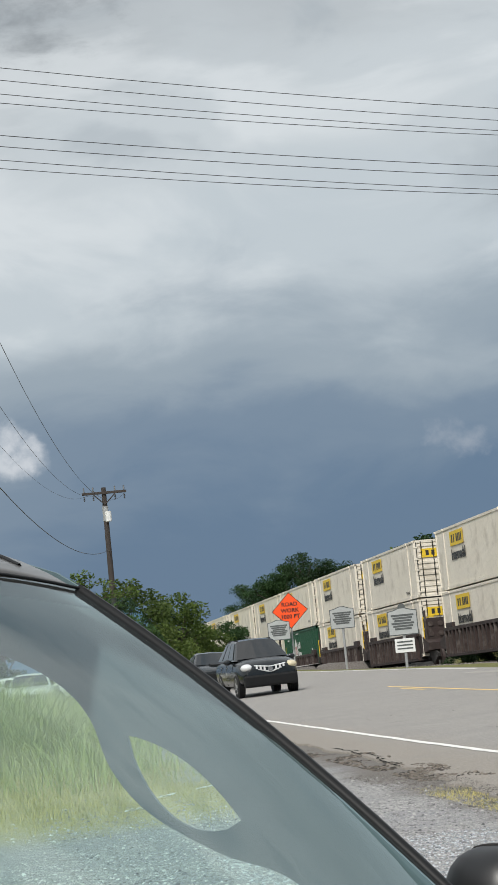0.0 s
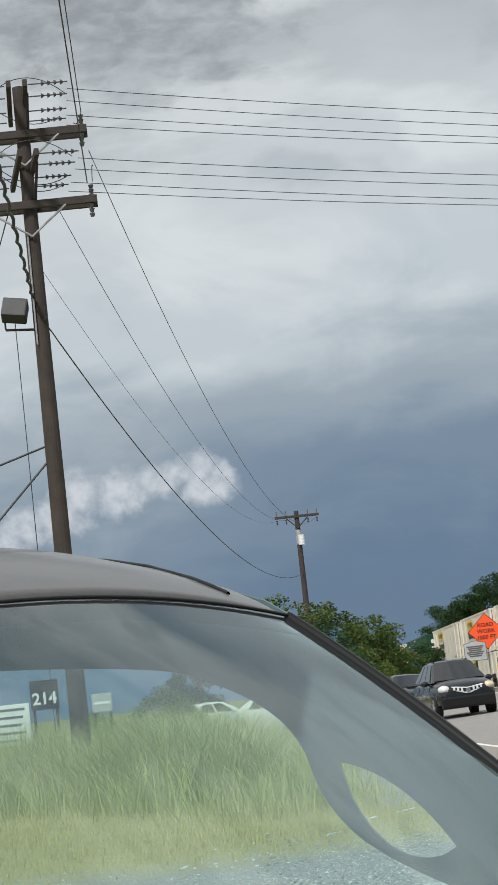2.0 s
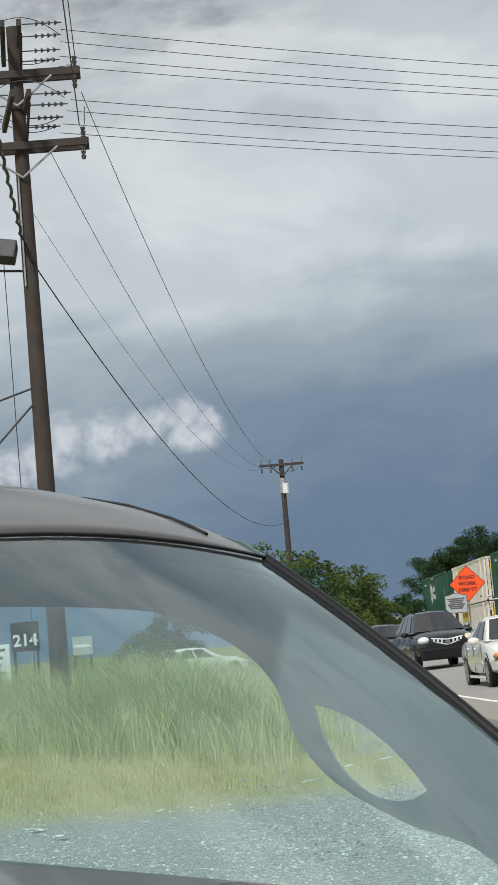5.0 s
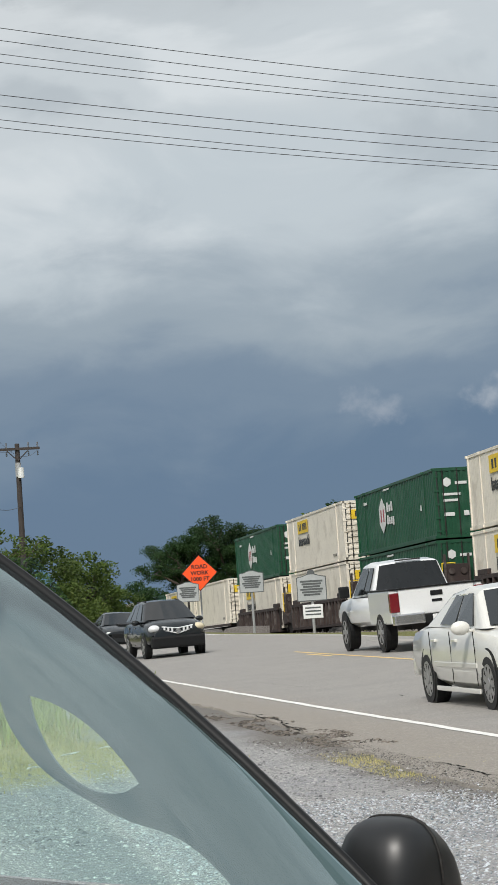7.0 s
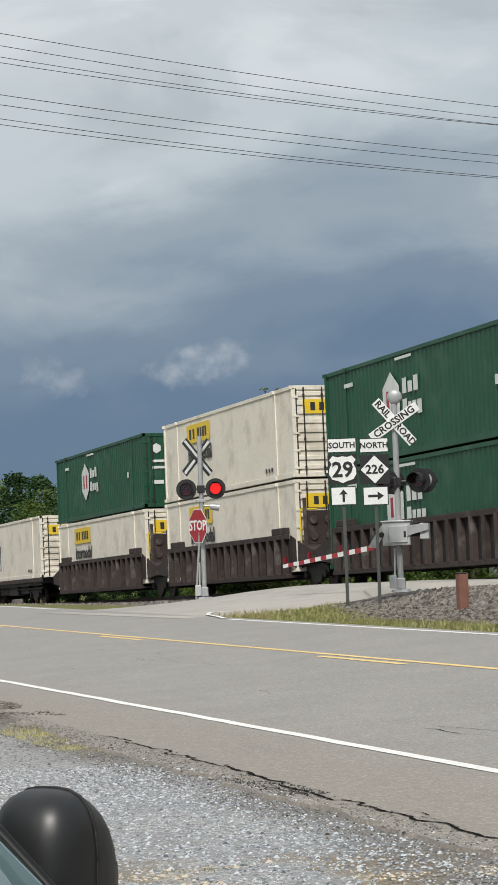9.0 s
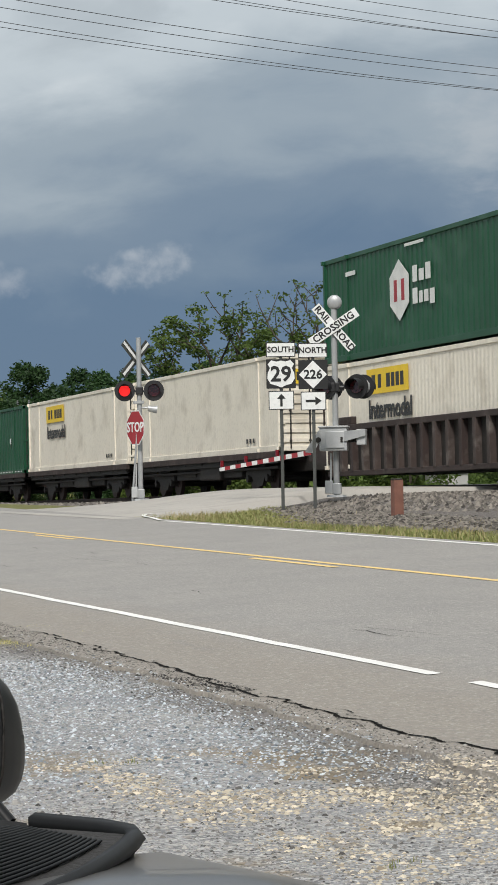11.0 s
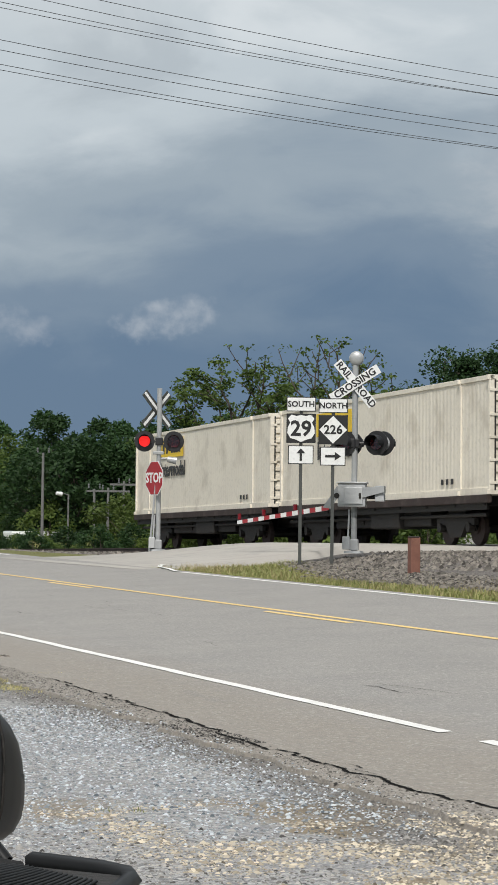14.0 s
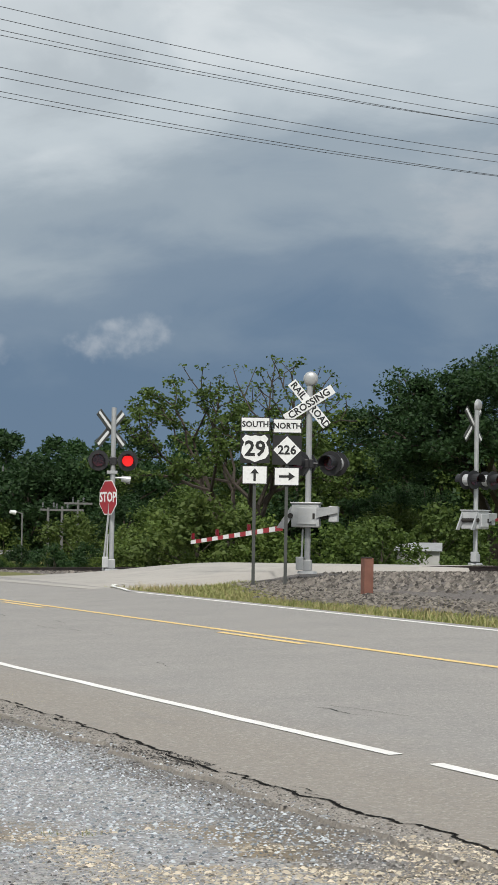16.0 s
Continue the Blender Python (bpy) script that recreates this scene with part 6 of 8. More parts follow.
def pickup(m):
    e = thing("pickup_truck", m, "white extended-cab pickup truck driving away in the far lane", "pickup truck", "vehicles on the road")
    S = [(-0.75, section(0.98, 0.52, 1.12, 1.17, 0.0)), (0.9, section(0.98, 0.50, 1.12, 1.17, 0.0)), (1.5, section(0.98, 0.50, 1.12, 1.18)), (2.3, section(0.97, 0.50, 1.06, 1.14)), (2.75, section(0.92, 0.5, 0.98, 1.06)), (2.9, section(0.84, 0.5, 0.84, 0.95))]
    soften(part("body", loft(S), TRUCK_WHITE, e, smooth=True), 0.02)
    cabin(e, (1.35, -0.72), (0.62, -0.62), 0.90, 0.70, 1.14, 1.87, TRUCK_WHITE, ((0.14, 0.58, 0), (0.63, 0.86, 0)))
    for sy in (-1, 1):
        bm = B()
        box(bm, -2.78, -0.78, min(sy * 0.86, sy * 0.99), max(sy * 0.86, sy * 0.99), 0.55, 1.24, 0.03)
        part("bed_side", bm, TRUCK_WHITE, e)
        bm = B()
        box(bm, -2.80, -0.78, min(sy * 0.85, sy * 1.0), max(sy * 0.85, sy * 1.0), 1.235, 1.275, 0.01)
        part("bed_rail_cap", bm, BLACK_PLASTIC, e)
        bm = B()
        box(bm, -2.84, -2.70, min(sy * 0.80, sy * 1.0), max(sy * 0.80, sy * 1.0), 0.78, 1.18, 0.02)
        part("tail_lamp", bm, LAMP_RED, e)
        lamp_pod(e, "headlamp", 2.72, sy * 0.74, 0.86, 0.18, 0.16, 0.12, LAMP_CLEAR)
        bm = B()
        box(bm, 0.92, 1.12, min(sy * 1.0, sy * 1.22), max(sy * 1.0, sy * 1.22), 1.16, 1.42, 0.04)
        part("door_mirror", bm, BLACK_PLASTIC, e)
    bm = B()
    box(bm, -2.70, -0.78, -0.86, 0.86, 0.60, 0.68)
    part("bed_floor", bm, BLACK_PLASTIC, e)
    bm = B()
    box(bm, -2.82, -2.74, -0.80, 0.80, 0.70, 1.24, 0.02)
    tg = part("tailgate", bm, TRUCK_WHITE, e)
    bm = B()
    box(bm, -2.835, -2.81, -0.13, 0.13, 1.06, 1.16, 0.008)
    part("tailgate_handle", bm, BLACK_PLASTIC, tg)
    bm = B()
    box(bm, -2.83, -2.815, -0.11, 0.11, 0.93, 0.985, 0.004)
    part("badge", bm, BLACK_PLASTIC, tg)
    bm = B()
    box(bm, -2.84, -2.72, -0.82, 0.82, 1.235, 1.275, 0.01)
    part("tailgate_cap", bm, BLACK_PLASTIC, tg)
    for y0, y1 in ((-0.98, -0.32), (0.32, 0.98)):
        bm = B()
        box(bm, -3.0, -2.80, y0, y1, 0.52, 0.74, 0.03)
        part("rear_bumper", bm, CHROME, e)
    bm = B()
    box(bm, -2.96, -2.8, -0.34, 0.34, 0.50, 0.70, 0.02)
    part("bumper_step", bm, BLACK_PLASTIC, e)
    bm = B()
    box(bm, -2.975, -2.955, -0.16, 0.16, 0.58, 0.68, 0.004)
    part("number_plate", bm, SIGN_WHITE, e)
    bm = B()
    box(bm, -2.5, 2.4, -0.5, 0.5, 0.40, 0.56)
    box(bm, -2.95, -2.7, -0.05, 0.05, 0.42, 0.5)
    part("chassis", bm, DARK_STEEL, e)
    bm = B()
    box(bm, -0.68, -0.62, -0.28, 0.28, 1.845, 1.875, 0.005)
    part("brake_lamp", bm, DARK_STEEL, e)
    add_wheels(e, (1.80, -1.75), 0.985, 0.40, 0.27, 6)
    return e


waiting_car = suv(pose(8.88, 68.4, 0.13, 0.8, 0, -87))
follower = dark_sedan(pose(9.25, 84.5, 0.15, -2.5, 0, -88))
sedan = white_sedan(pose(7.9, 30, 0.07, 0, 0, -90))
truck = pickup(pose(13.0, 50, 0.3, 0, 0, 90))
truck.scale = (1.05, 1.05, 1.05)


# ---- the parked car beside the camera ----
def curve_points(ctrl, n):
    """A smooth line through control points."""
    out = []
    c = [ctrl[0], *ctrl, ctrl[-1]]
    for i in range(1, len(c) - 2):
        p0, p1, p2, p3 = (Vector(v) for v in c[i - 1:i + 3])
        for k in range(n):
            t = k / n
            out.append(0.5 * ((2 * p1) + (p2 - p0) * t + (2 * p0 - 5 * p1 + 4 * p2 - p3) * t * t + (3 * p1 - p0 - 3 * p2 + p3) * t ** 3))
    out.append(Vector(ctrl[-1]))
    return out


def parked_car():
    head = math.degrees(math.atan2(-0.848, 0.53))
    e = thing("parked_car", pose(-0.259, 3.697, 0.03, 0, 0, head), "pewter-grey hatchback parked on the gravel, windscreen reflecting the sky", "car")

    def top_edge(y):
        k = (y / 0.56) ** 2
        return Vector((0.05 * (1 - k), y, 1.55 - 0.06 * k))

    def bottom_edge(y):
        k = (y / 0.72) ** 2
        return Vector((0.92 + 0.22 * (1 - k), y, 0.785 + 0.05 * (1 - k)))

    # windscreen, slightly bowed
    bm = B()
    rows, nu, nv = [], 24, 14
    for j in range(nv + 1):
        v = j / nv
        r = []
        for i in range(nu + 1):
            u = -1 + 2 * i / nu
            a, b = top_edge(0.55 * u), bottom_edge(0.71 * u)
            p = a.lerp(b, v) + Vector((0.54, 0, 0.80)) * (0.035 * 4 * v * (1 - v))
            r.append(bm.verts.new(p))
        rows.append(r)
    for j in range(nv):
        for i in range(nu):
            bm.faces.new((rows[j][i], rows[j + 1][i], rows[j + 1][i + 1], rows[j][i + 1]))
    g = part("windscreen", bm, WINDSHIELD, e, "clear windscreen with a soft sky reflection", smooth=True)
    g.visible_shadow = False
    # black seal round the glass and pillar covers
    for sy in (-1, 1):
        pts = []
        for j in range(nv + 1):
            v = j / nv
            pts.append(top_edge(0.562 * sy).lerp(bottom_edge(0.722 * sy), v) + Vector((0.54, 0, 0.80)) * (0.035 * 4 * v * (1 - v)))
        strand("windscreen_seal", pts, 0.012, BLACK_PLASTIC, e)
    strand("header_seal", [top_edge(-0.56 + 1.12 * i / 20) + Vector((0.006, 0, 0.002)) for i in range(21)], 0.003, BLACK_PLASTIC, e)

    # roof
    def roof_z(x, y):
        s = max(0.0, -x)
        zc = 1.552 + 0.215 * (1 - math.exp(-s / 0.45)) - 0.055 * max(0.0, s - 1.1) ** 1.5
        return zc - 0.065 * (abs(y) / 0.56) ** 2.2

    bm = B()
    xs = [0.06, 0.03, 0, -0.05, -0.1, -0.2, -0.3, -0.45, -0.6, -0.8, -1.0, -1.3, -1.6, -2.0, -2.3]
    rows = []
    for x in xs:
        r = []
        for i in range(21):
            u = -1 + 2 * i / 20
            w = 0.56 + 0.05 * (1 - math.exp(x / 0.5)) if x < 0 else 0.56
            y = w * u
            xx = x + 0.05 * (1 - u * u) - (0.05 if x > 0 else 0)
            z = roof_z(min(x, 0), y) - (0.012 if x > 0.04 else 0.004 if x > 0 else 0)
            r.append(bm.verts.new((xx, y, z)))
        rows.append(r)
    for j in range(len(xs) - 1):
        for i in range(20):
            bm.faces.new((rows[j][i], rows[j + 1][i], rows[j + 1][i + 1], rows[j][i + 1]))
    bmesh.ops.recalc_face_normals(bm, faces=bm.faces[:])
    part("roof", bm, CAR_PEWTER, e, smooth=True)
    for sy in (-1, 1):
        pts = [(x, sy * 0.50, roof_z(x, 0.50) + 0.003) for x in (-0.09, -0.14, -0.2, -0.35, -0.5, -0.8, -1.2, -1.7, -2.2)]
        strand("roof_moulding", pts, 0.0055, BLACK_PLASTIC, e)
    bm = B()
    grid = [[bm.verts.new((x, 0.60 * (-1 + i / 5), roof_z(min(x, 0), 0.56 * (-1 + i / 5)) - 0.035)) for i in range(11)] for x in (-0.0, -0.1, -0.25, -0.5, -0.9, -1.4, -2.1)]
    for a, b in zip(grid, grid[1:]):
        for i in range(10):
            bm.faces.new((a[i], a[i + 1], b[i + 1], b[i]))
    part("headliner", bm, TRIM_GREY, e, smooth=True)

    # inner side frame with the door window and the small quarter window
    edge = curve_points([(-2.0, 1.50), (-1.2, 1.475), (-0.55, 1.43), (-0.33, 1.385), (-0.17, 1.325), (-0.085, 1.26), (-0.035, 1.17), (0.07, 1.09), (0.26, 1.022), (0.43, 0.985), (0.56, 0.90), (0.60, 0.80)], 5)
    outer = [(p[0], p[1]) for p in edge] + [(0.9, 0.72), (0.92, 0.875), (0.58, 1.105), (0.385, 1.228), (0.17, 1.355), (-0.05, 1.485), (-0.15, 1.53), (-0.3, 1.57), (-0.6, 1.62), (-1.2, 1.65), (-2.0, 1.60)]
    a, b = Vector((0.023, 1.228)), Vector((0.321, 1.078))
    n = Vector((-(b - a).y, (b - a).x)).normalized()
    if n.y < 0:
        n = -n
    lens = [a.lerp(b, t) + n * 0.028 * 4 * t * (1 - t) for t in [i / 12 for i in range(13)]] + [a.lerp(b, t) - n * (0.078 * (4 * t * (1 - t)) ** 0.8) for t in [1 - i / 12 for i in range(1, 12)]]
    for sy in (-1, 1):
        bm = B()
        edges = []
        for loop in (outer, [(p.x, p.y) for p in lens]):
            vs = [bm.verts.new((x, sy * 0.62, z)) for x, z in loop]
            edges += [bm.edges.new((vs[i], vs[(i + 1) % len(vs)])) for i in range(len(vs))]
        bmesh.ops.triangle_fill(bm, use_beauty=True, use_dissolve=False, edges=edges)
        r = bmesh.ops.extrude_face_region(bm, geom=bm.faces[:])
        bmesh.ops.translate(bm, vec=(0, sy * 0.004, 0), verts=[v for v in r["geom"] if isinstance(v, bmesh.types.BMVert)])
        bmesh.ops.recalc_face_normals(bm, faces=bm.faces[:])
        part("pillar_trim", bm, TRIM_GREY, e, "grey window surround with a small quarter light")
        # glass of the side, in front and behind the pillar
        bm = B()
        vs = [bm.verts.new((x, sy * 0.672, z)) for x, z in ((-1.9, 0.90), (0.58, 0.90), (0.50, 1.03), (0.0, 1.47), (-1.9, 1.60))]
        bm.faces.new(vs if sy > 0 else vs[::-1])
        q = part("side_window", bm, SIDE_GLASS, e)
        q.visible_shadow = False
        bm = B()
        box(bm, -2.3, -1.88, min(sy * 0.60, sy * 0.69), max(sy * 0.60, sy * 0.69), 0.9, 1.50, 0.02)
        part("rear_quarter", bm, CAR_PEWTER, e)
    bm = B()
    prism(bm, [(-2.28, 0.9), (-2.5, 0.9), (-2.3, 1.5), (-2.1, 1.5)], 1, -0.6, 0.6)
    part("tailgate", bm, CAR_PEWTER, e)

    # lower body, bonnet, cowl
    S = [(-2.75, section(0.70, 0.45, 0.80, 0.86)), (-2.55, section(0.82, 0.30, 0.88, 0.92)), (-1.5, section(0.86, 0.22, 0.90, 0.90, 0.0, 0.12)), (0.0, section(0.87, 0.20, 0.88, 0.62, 0.0, 0.12)), (0.62, section(0.87, 0.21, 0.85, 0.62, 0, 0.12)),
         (0.98, section(0.86, 0.22, 0.74, 0.64, 0.0, 0.10))]
    soften(part("body", loft(S), CAR_PEWTER, e, smooth=True), 0.02)
    S = [(0.985, section(0.855, 0.22, 0.73, 0.66, 0.0, 0.10)), (1.18, section(0.85, 0.22, 0.76, 0.775, 0.015, 0.08)), (1.5, section(0.83, 0.24, 0.74, 0.775, 0.03)), (1.85, section(0.78, 0.28, 0.63, 0.68, 0.03)), (2.05, section(0.66, 0.32, 0.56, 0.62))]
    soften(part("bonnet", loft(S), CAR_PEWTER, e, smooth=True), 0.02)
    bm = B()
    prev = None
    for i in range(25):
        u = -1 + 2 * i / 24
        a = bottom_edge(0.72 * u)
        r = [bm.verts.new(a + Vector((-0.03, 0, 0.0))), bm.verts.new(a + Vector((0.03, 0, -0.002))), bm.verts.new((a.x + 0.24 - 0.01 * u * u, a.y * 1.02, a.z + 0.002 - 0.055 * (1 - u * u))), bm.verts.new((a.x + 0.26 - 0.01 * u * u, a.y * 1.02, a.z - 0.10))]
        if prev:
            for k in range(3):
                bm.faces.new((prev[k], prev[k + 1], r[k + 1], r[k]))
        prev = r
    cowl = part("cowl", bm, DARK_STEEL, e, "black plastic cowl with louvres")
    for i in range(18):
        bm = B()
        x = 0.045 + i * 0.0095
        pts = [bottom_edge(0.72 * u) + Vector((x, 0, 0.006 - 0.055 * (1 - u * u) * (x - 0.03) / 0.21)) for u in [-0.9 + 1.8 * k / 20 for k in range(21)]]
        ob = strand("louvre", pts, 0.0028, BLACK_PLASTIC, cowl)
    # black rim between cowl and bonnet
    pts = [bottom_edge(0.72 * u) + Vector((0.26 - 0.01 * u * u, 0.0, -0.055 * (1 - u * u))) for u in [-1 + 2 * k / 20 for k in range(21)]]
    pts = [bottom_edge(-0.72) + Vector(v) for v in ((0.02, -0.03, 0), (0.15, -0.04, 0), (0.22, -0.025, 0))] + pts + [bottom_edge(0.72) + Vector(v) for v in ((0.22, 0.025, 0), (0.15, 0.04, 0), (0.02, 0.03, 0))]
    strand("cowl_rim", pts, 0.015, BLACK_PLASTIC, e)
    # wipers
    for y0, y1 in ((0.72, 0.02), (0.0, -0.60)):
        a = bottom_edge(y0) + Vector((0.13, 0.02 if y0 > 0.5 else 0, -0.04))
        b = bottom_edge(y1) + Vector((-0.05, 0, 0.012))
        mid = a.lerp(b, 0.35) + Vector((0, 0, 0.025))
        bm = B()
        tube(bm, a, mid, 0.016, 0.014, seg=8)
        tube(bm, mid, b, 0.014, 0.008, seg=8)
        tube(bm, a - Vector((0, 0, 0.02)), a + Vector((0, 0, 0.018)), 0.026, seg=14)
        w = part("wiper", bm, BLACK_PLASTIC, e)
        bm = B()
        prev = None
        for k in range(9):
            p = a.lerp(b, 0.12 + 0.88 * k / 8) + Vector((-0.035, 0, 0.030 + 0.015 * math.sin(k / 8 * 3.14)))
            r = [bm.verts.new(p + Vector(o)) for o in ((0.012, 0, 0.0), (0.0, 0, 0.016), (-0.012, 0, -0.012))]
            if prev:
                for q in range(3):
                    bm.faces.new((prev[q], prev[(q + 1) % 3], r[(q + 1) % 3], r[q]))
            prev = r
        part("wiper_blade", bm, TYRE, w)
    # door mirrors: black shell in two pieces
    for sy in (-1, 1):
        bm = B()
        bmesh.ops.create_uvsphere(bm, u_segments=28, v_segments=18, radius=1)
        for v in bm.verts:
            c = v.co
            r = (abs(c.x) ** 3.2 + abs(c.y) ** 3.2 + abs(c.z) ** 3.2) ** (1 / 3.2)
            v.co = Vector((c.x / r * 0.095, c.y / r * 0.105 * (1 - 0.16 * c.z), c.z / r * 0.120))
            v.co.x *= 1.0 if v.co.x > 0 else 0.75
            v.co.z -= 0.45 * max(0, sy * v.co.y) * (1 if v.co.z > 0 else 0.2)
        bmesh.ops.transform(bm, matrix=Matrix.Translation((0.638, sy * 0.883, 0.885)) @ Matrix.Rotation(radians(12 * sy), 4, "Z"), verts=bm.verts[:])
        sh = part("door_mirror", bm, GLOSS_BLACK, e, "glossy black mirror shell", smooth=True)
        ring = []
        for i in range(29):
            a = radians(-90 + 360 * i / 28)
            k = (abs(math.cos(a)) ** 3.2 + abs(math.sin(a)) ** 3.2) ** (-1 / 3.2)
            x, z = 0.0955 * k * math.cos(a), 0.1205 * k * math.sin(a)
            ring.append(Matrix.Translation((0.638, sy * 0.883, 0.885)) @ Matrix.Rotation(radians(12 * sy), 4, "Z") @ Vector((x * (1 if x > 0 else 0.75), sy * -0.005, z)))
        strand("shell_joint", ring, 0.003, DARK_STEEL, sh)
        bm = B()
        box(bm, 0.61, 0.70, min(sy * 0.72, sy * 0.85), max(sy * 0.72, sy * 0.85), 0.80, 0.85, 0.02)
        part("mirror_foot", bm, BLACK_PLASTIC, sh)
        bm = B()
        bmesh.ops.create_circle(bm, cap_ends=True, segments=24, radius=0.08, matrix=Matrix.Translation((0.65 - 0.066, sy * 0.895, 0.88)) @ Matrix.Rotation(radians(90), 4, "Y") @ Matrix.Diagonal((0.9, 1.25, 1, 1)))
        part("mirror_glass", bm, CHROME, sh)
    # inside: mirror, dashboard, steering wheel, floor
    bm = B()
    box(bm, 0.17, 0.22, -0.40, -0.146, 1.285, 1.40, 0.0245)
    rv = part("interior_mirror", bm, BLACK_PLASTIC, e)
    part("mirror_stalk", tube(B(), (0.19, -0.27, 1.39), (0.11, -0.27, 1.47), 0.012, seg=8), BLACK_PLASTIC, rv)
    bm = B()
    prism(bm, [(0.35, 0.50), (0.35, 0.70), (0.5, 0.75), (0.88, 0.73), (0.88, 0.50)], 1, -0.64, 0.64)
    part("dashboard", bm, DASH_BLACK, e)
    ring = []
    c = Vector((0.24, 0.20, 0.815))
    for i in range(33):
        a = 2 * math.pi * i / 32
        ring.append(c + 0.175 * (math.cos(a) * Vector((0, 1, 0)) + math.sin(a) * Vector((0.5, 0, 0.86))))
    sw = strand("steering_wheel", ring, 0.017, DASH_BLACK, e)
    part("hub", tube(B(), c - Vector((0.0, 0, 0.03)), c + Vector((0.03, 0, -0.02)), 0.07, seg=16), DASH_BLACK, sw)
    bm = B()
    box(bm, -2.3, 0.9, -0.7, 0.7, 0.64, 0.66)
    part("cabin_floor", bm, DASH_BLACK, e)
    add_wheels(e, (1.35, -1.55), 0.85, 0.31)
    for w in e.children:
        if w.name.startswith("wheel") and "arch" not in w.name:
            w.location.z -= 0.03
    for sy in (-1, 1):
        lamp_pod(e, "headlamp", 1.80, sy * 0.58, 0.62, 0.18, 0.14, 0.09, LAMP_CLEAR)
    return e


parked_car()


# ---- trees, shrubs and grass ----
def leaf_quads(bm, centre, radius, n, size, rng, squash=0.85):
    for _ in range(n):
        while True:
            v = Vector((rng.uniform(-1, 1), rng.uniform(-1, 1), rng.uniform(-1, 1)))
            if v.length < 1:
                break
        v = v * (0.35 + 0.65 * v.length)
        p = centre + Vector((v.x * radius, v.y * radius, v.z * radius * squash))
        s = size * rng.uniform(0.6, 1.35)
        a = Vector((rng.gauss(0, 1), rng.gauss(0, 1), rng.gauss(0, 0.6))).normalized()
        b = a.cross(Vector((rng.gauss(0, 1), rng.gauss(0, 1), rng.gauss(0, 1)))).normalized()
        q = [p - a * s, p + b * s * 0.55, p + a * s, p - b * s * 0.55]
        bm.faces.new([bm.verts.new(x) for x in q])


def grow(seed, height, spread, trunk_r, clumps, per, leaf, crown_from):
    """Limbs that fork from a trunk, and leaf clumps on their ends: two meshes."""
    rng = random.Random(seed)
    wood, crown = B(), B()
    top = Vector((rng.uniform(-0.3, 0.3), rng.uniform(-0.3, 0.3), height * 0.72))
    tube(wood, (0, 0, -0.3), top * 0.5, trunk_r, trunk_r * 0.7, seg=8)
    tube(wood, top * 0.5, top, trunk_r * 0.7, trunk_r * 0.25, seg=7)
    for i in range(clumps):
        u = rng.uniform(crown_from, 1.0)
        a = rng.uniform(0, 2 * math.pi)
        prof = math.sin(math.pi * min(1, max(0.04, (u - crown_from) / (1 - crown_from) * 0.86 + 0.14))) ** 0.6
        rad = spread * prof * math.sqrt(rng.uniform(0.15, 1.0))
        end = Vector((math.cos(a) * rad, math.sin(a) * rad, height * u))
        start = top * min(0.95, max(0.25, (u - 0.18)))
        mid = start.lerp(end, 0.5) + Vector((0, 0, 0.1 * height * rng.uniform(-0.2, 0.6)))
        r0 = trunk_r * 0.28
        if i % 2 == 0:
            tube(wood, start, mid, r0, r0 * 0.6, seg=5, caps=False)
            tube(wood, mid, end, r0 * 0.6, r0 * 0.2, seg=5, caps=False)
        k = rng.uniform(0.7, 1.25)
        leaf_quads(crown, end, spread * 0.28 * k, int(per * k), leaf, rng, 0.75)
    return wood, crown


def branching(seed, height, spread, trunk_r, per, leaf, clump, levels=4):
    """A forking crown: each limb bends, forks in two or three and carries leaf clumps on its outer twigs."""
    rng = random.Random(seed)
    wood, crown = B(), B()
    flat = spread / (height * 0.42)

    def limb(p, d, length, r, level):
        mid = p + d * length * 0.5
        d2 = (d + 0.35 * Vector((rng.gauss(0, 1), rng.gauss(0, 1), rng.gauss(0.1, 0.6)))).normalized()
        q = mid + d2 * length * 0.5
        tube(wood, p, mid, r, r * 0.82, seg=5, caps=False)
        tube(wood, mid, q, r * 0.82, r * 0.6, seg=5, caps=False)
        if level >= 2:
            k = rng.uniform(0.4, 1.5)
            leaf_quads(crown, q, clump * rng.uniform(0.7, 1.25), int(per * k), leaf, rng, 0.6)
            if level >= 3:
                leaf_quads(crown, mid, clump * 0.7, int(per * 0.4 * k), leaf, rng, 0.6)
        if level == levels:
            return
        a0 = rng.uniform(0, 6.283)
        n = 3 if level < 2 or rng.random() < 0.4 else 2
        for i in range(n):
            a = a0 + 6.283 * i / n + rng.uniform(-0.5, 0.5)
            side = d2.orthogonal().normalized()
            side = Matrix.Rotation(a, 3, d2) @ side
            nd = d2 + side * rng.uniform(0.5, 0.95)
            nd = Vector((nd.x * flat, nd.y * flat, nd.z + 0.12)).normalized()
            limb(q, nd, length * rng.uniform(0.62, 0.84), r * 0.6, level + 1)

    base = Vector((rng.uniform(-0.2, 0.2), rng.uniform(-0.2, 0.2), height * 0.26))
    tube(wood, (0, 0, -0.3), base, trunk_r, trunk_r * 0.8, seg=9)
    a0 = rng.uniform(0, 6.283)
    for i in range(4):
        a = a0 + 1.57 * i + rng.uniform(-0.3, 0.3)
        k = rng.uniform(0.25, 0.75) * flat
        limb(base, Vector((math.cos(a) * k, math.sin(a) * k, 1)).normalized(), height * 0.27, trunk_r * 0.6, 1)
    return wood, crown


tree_kinds = {}


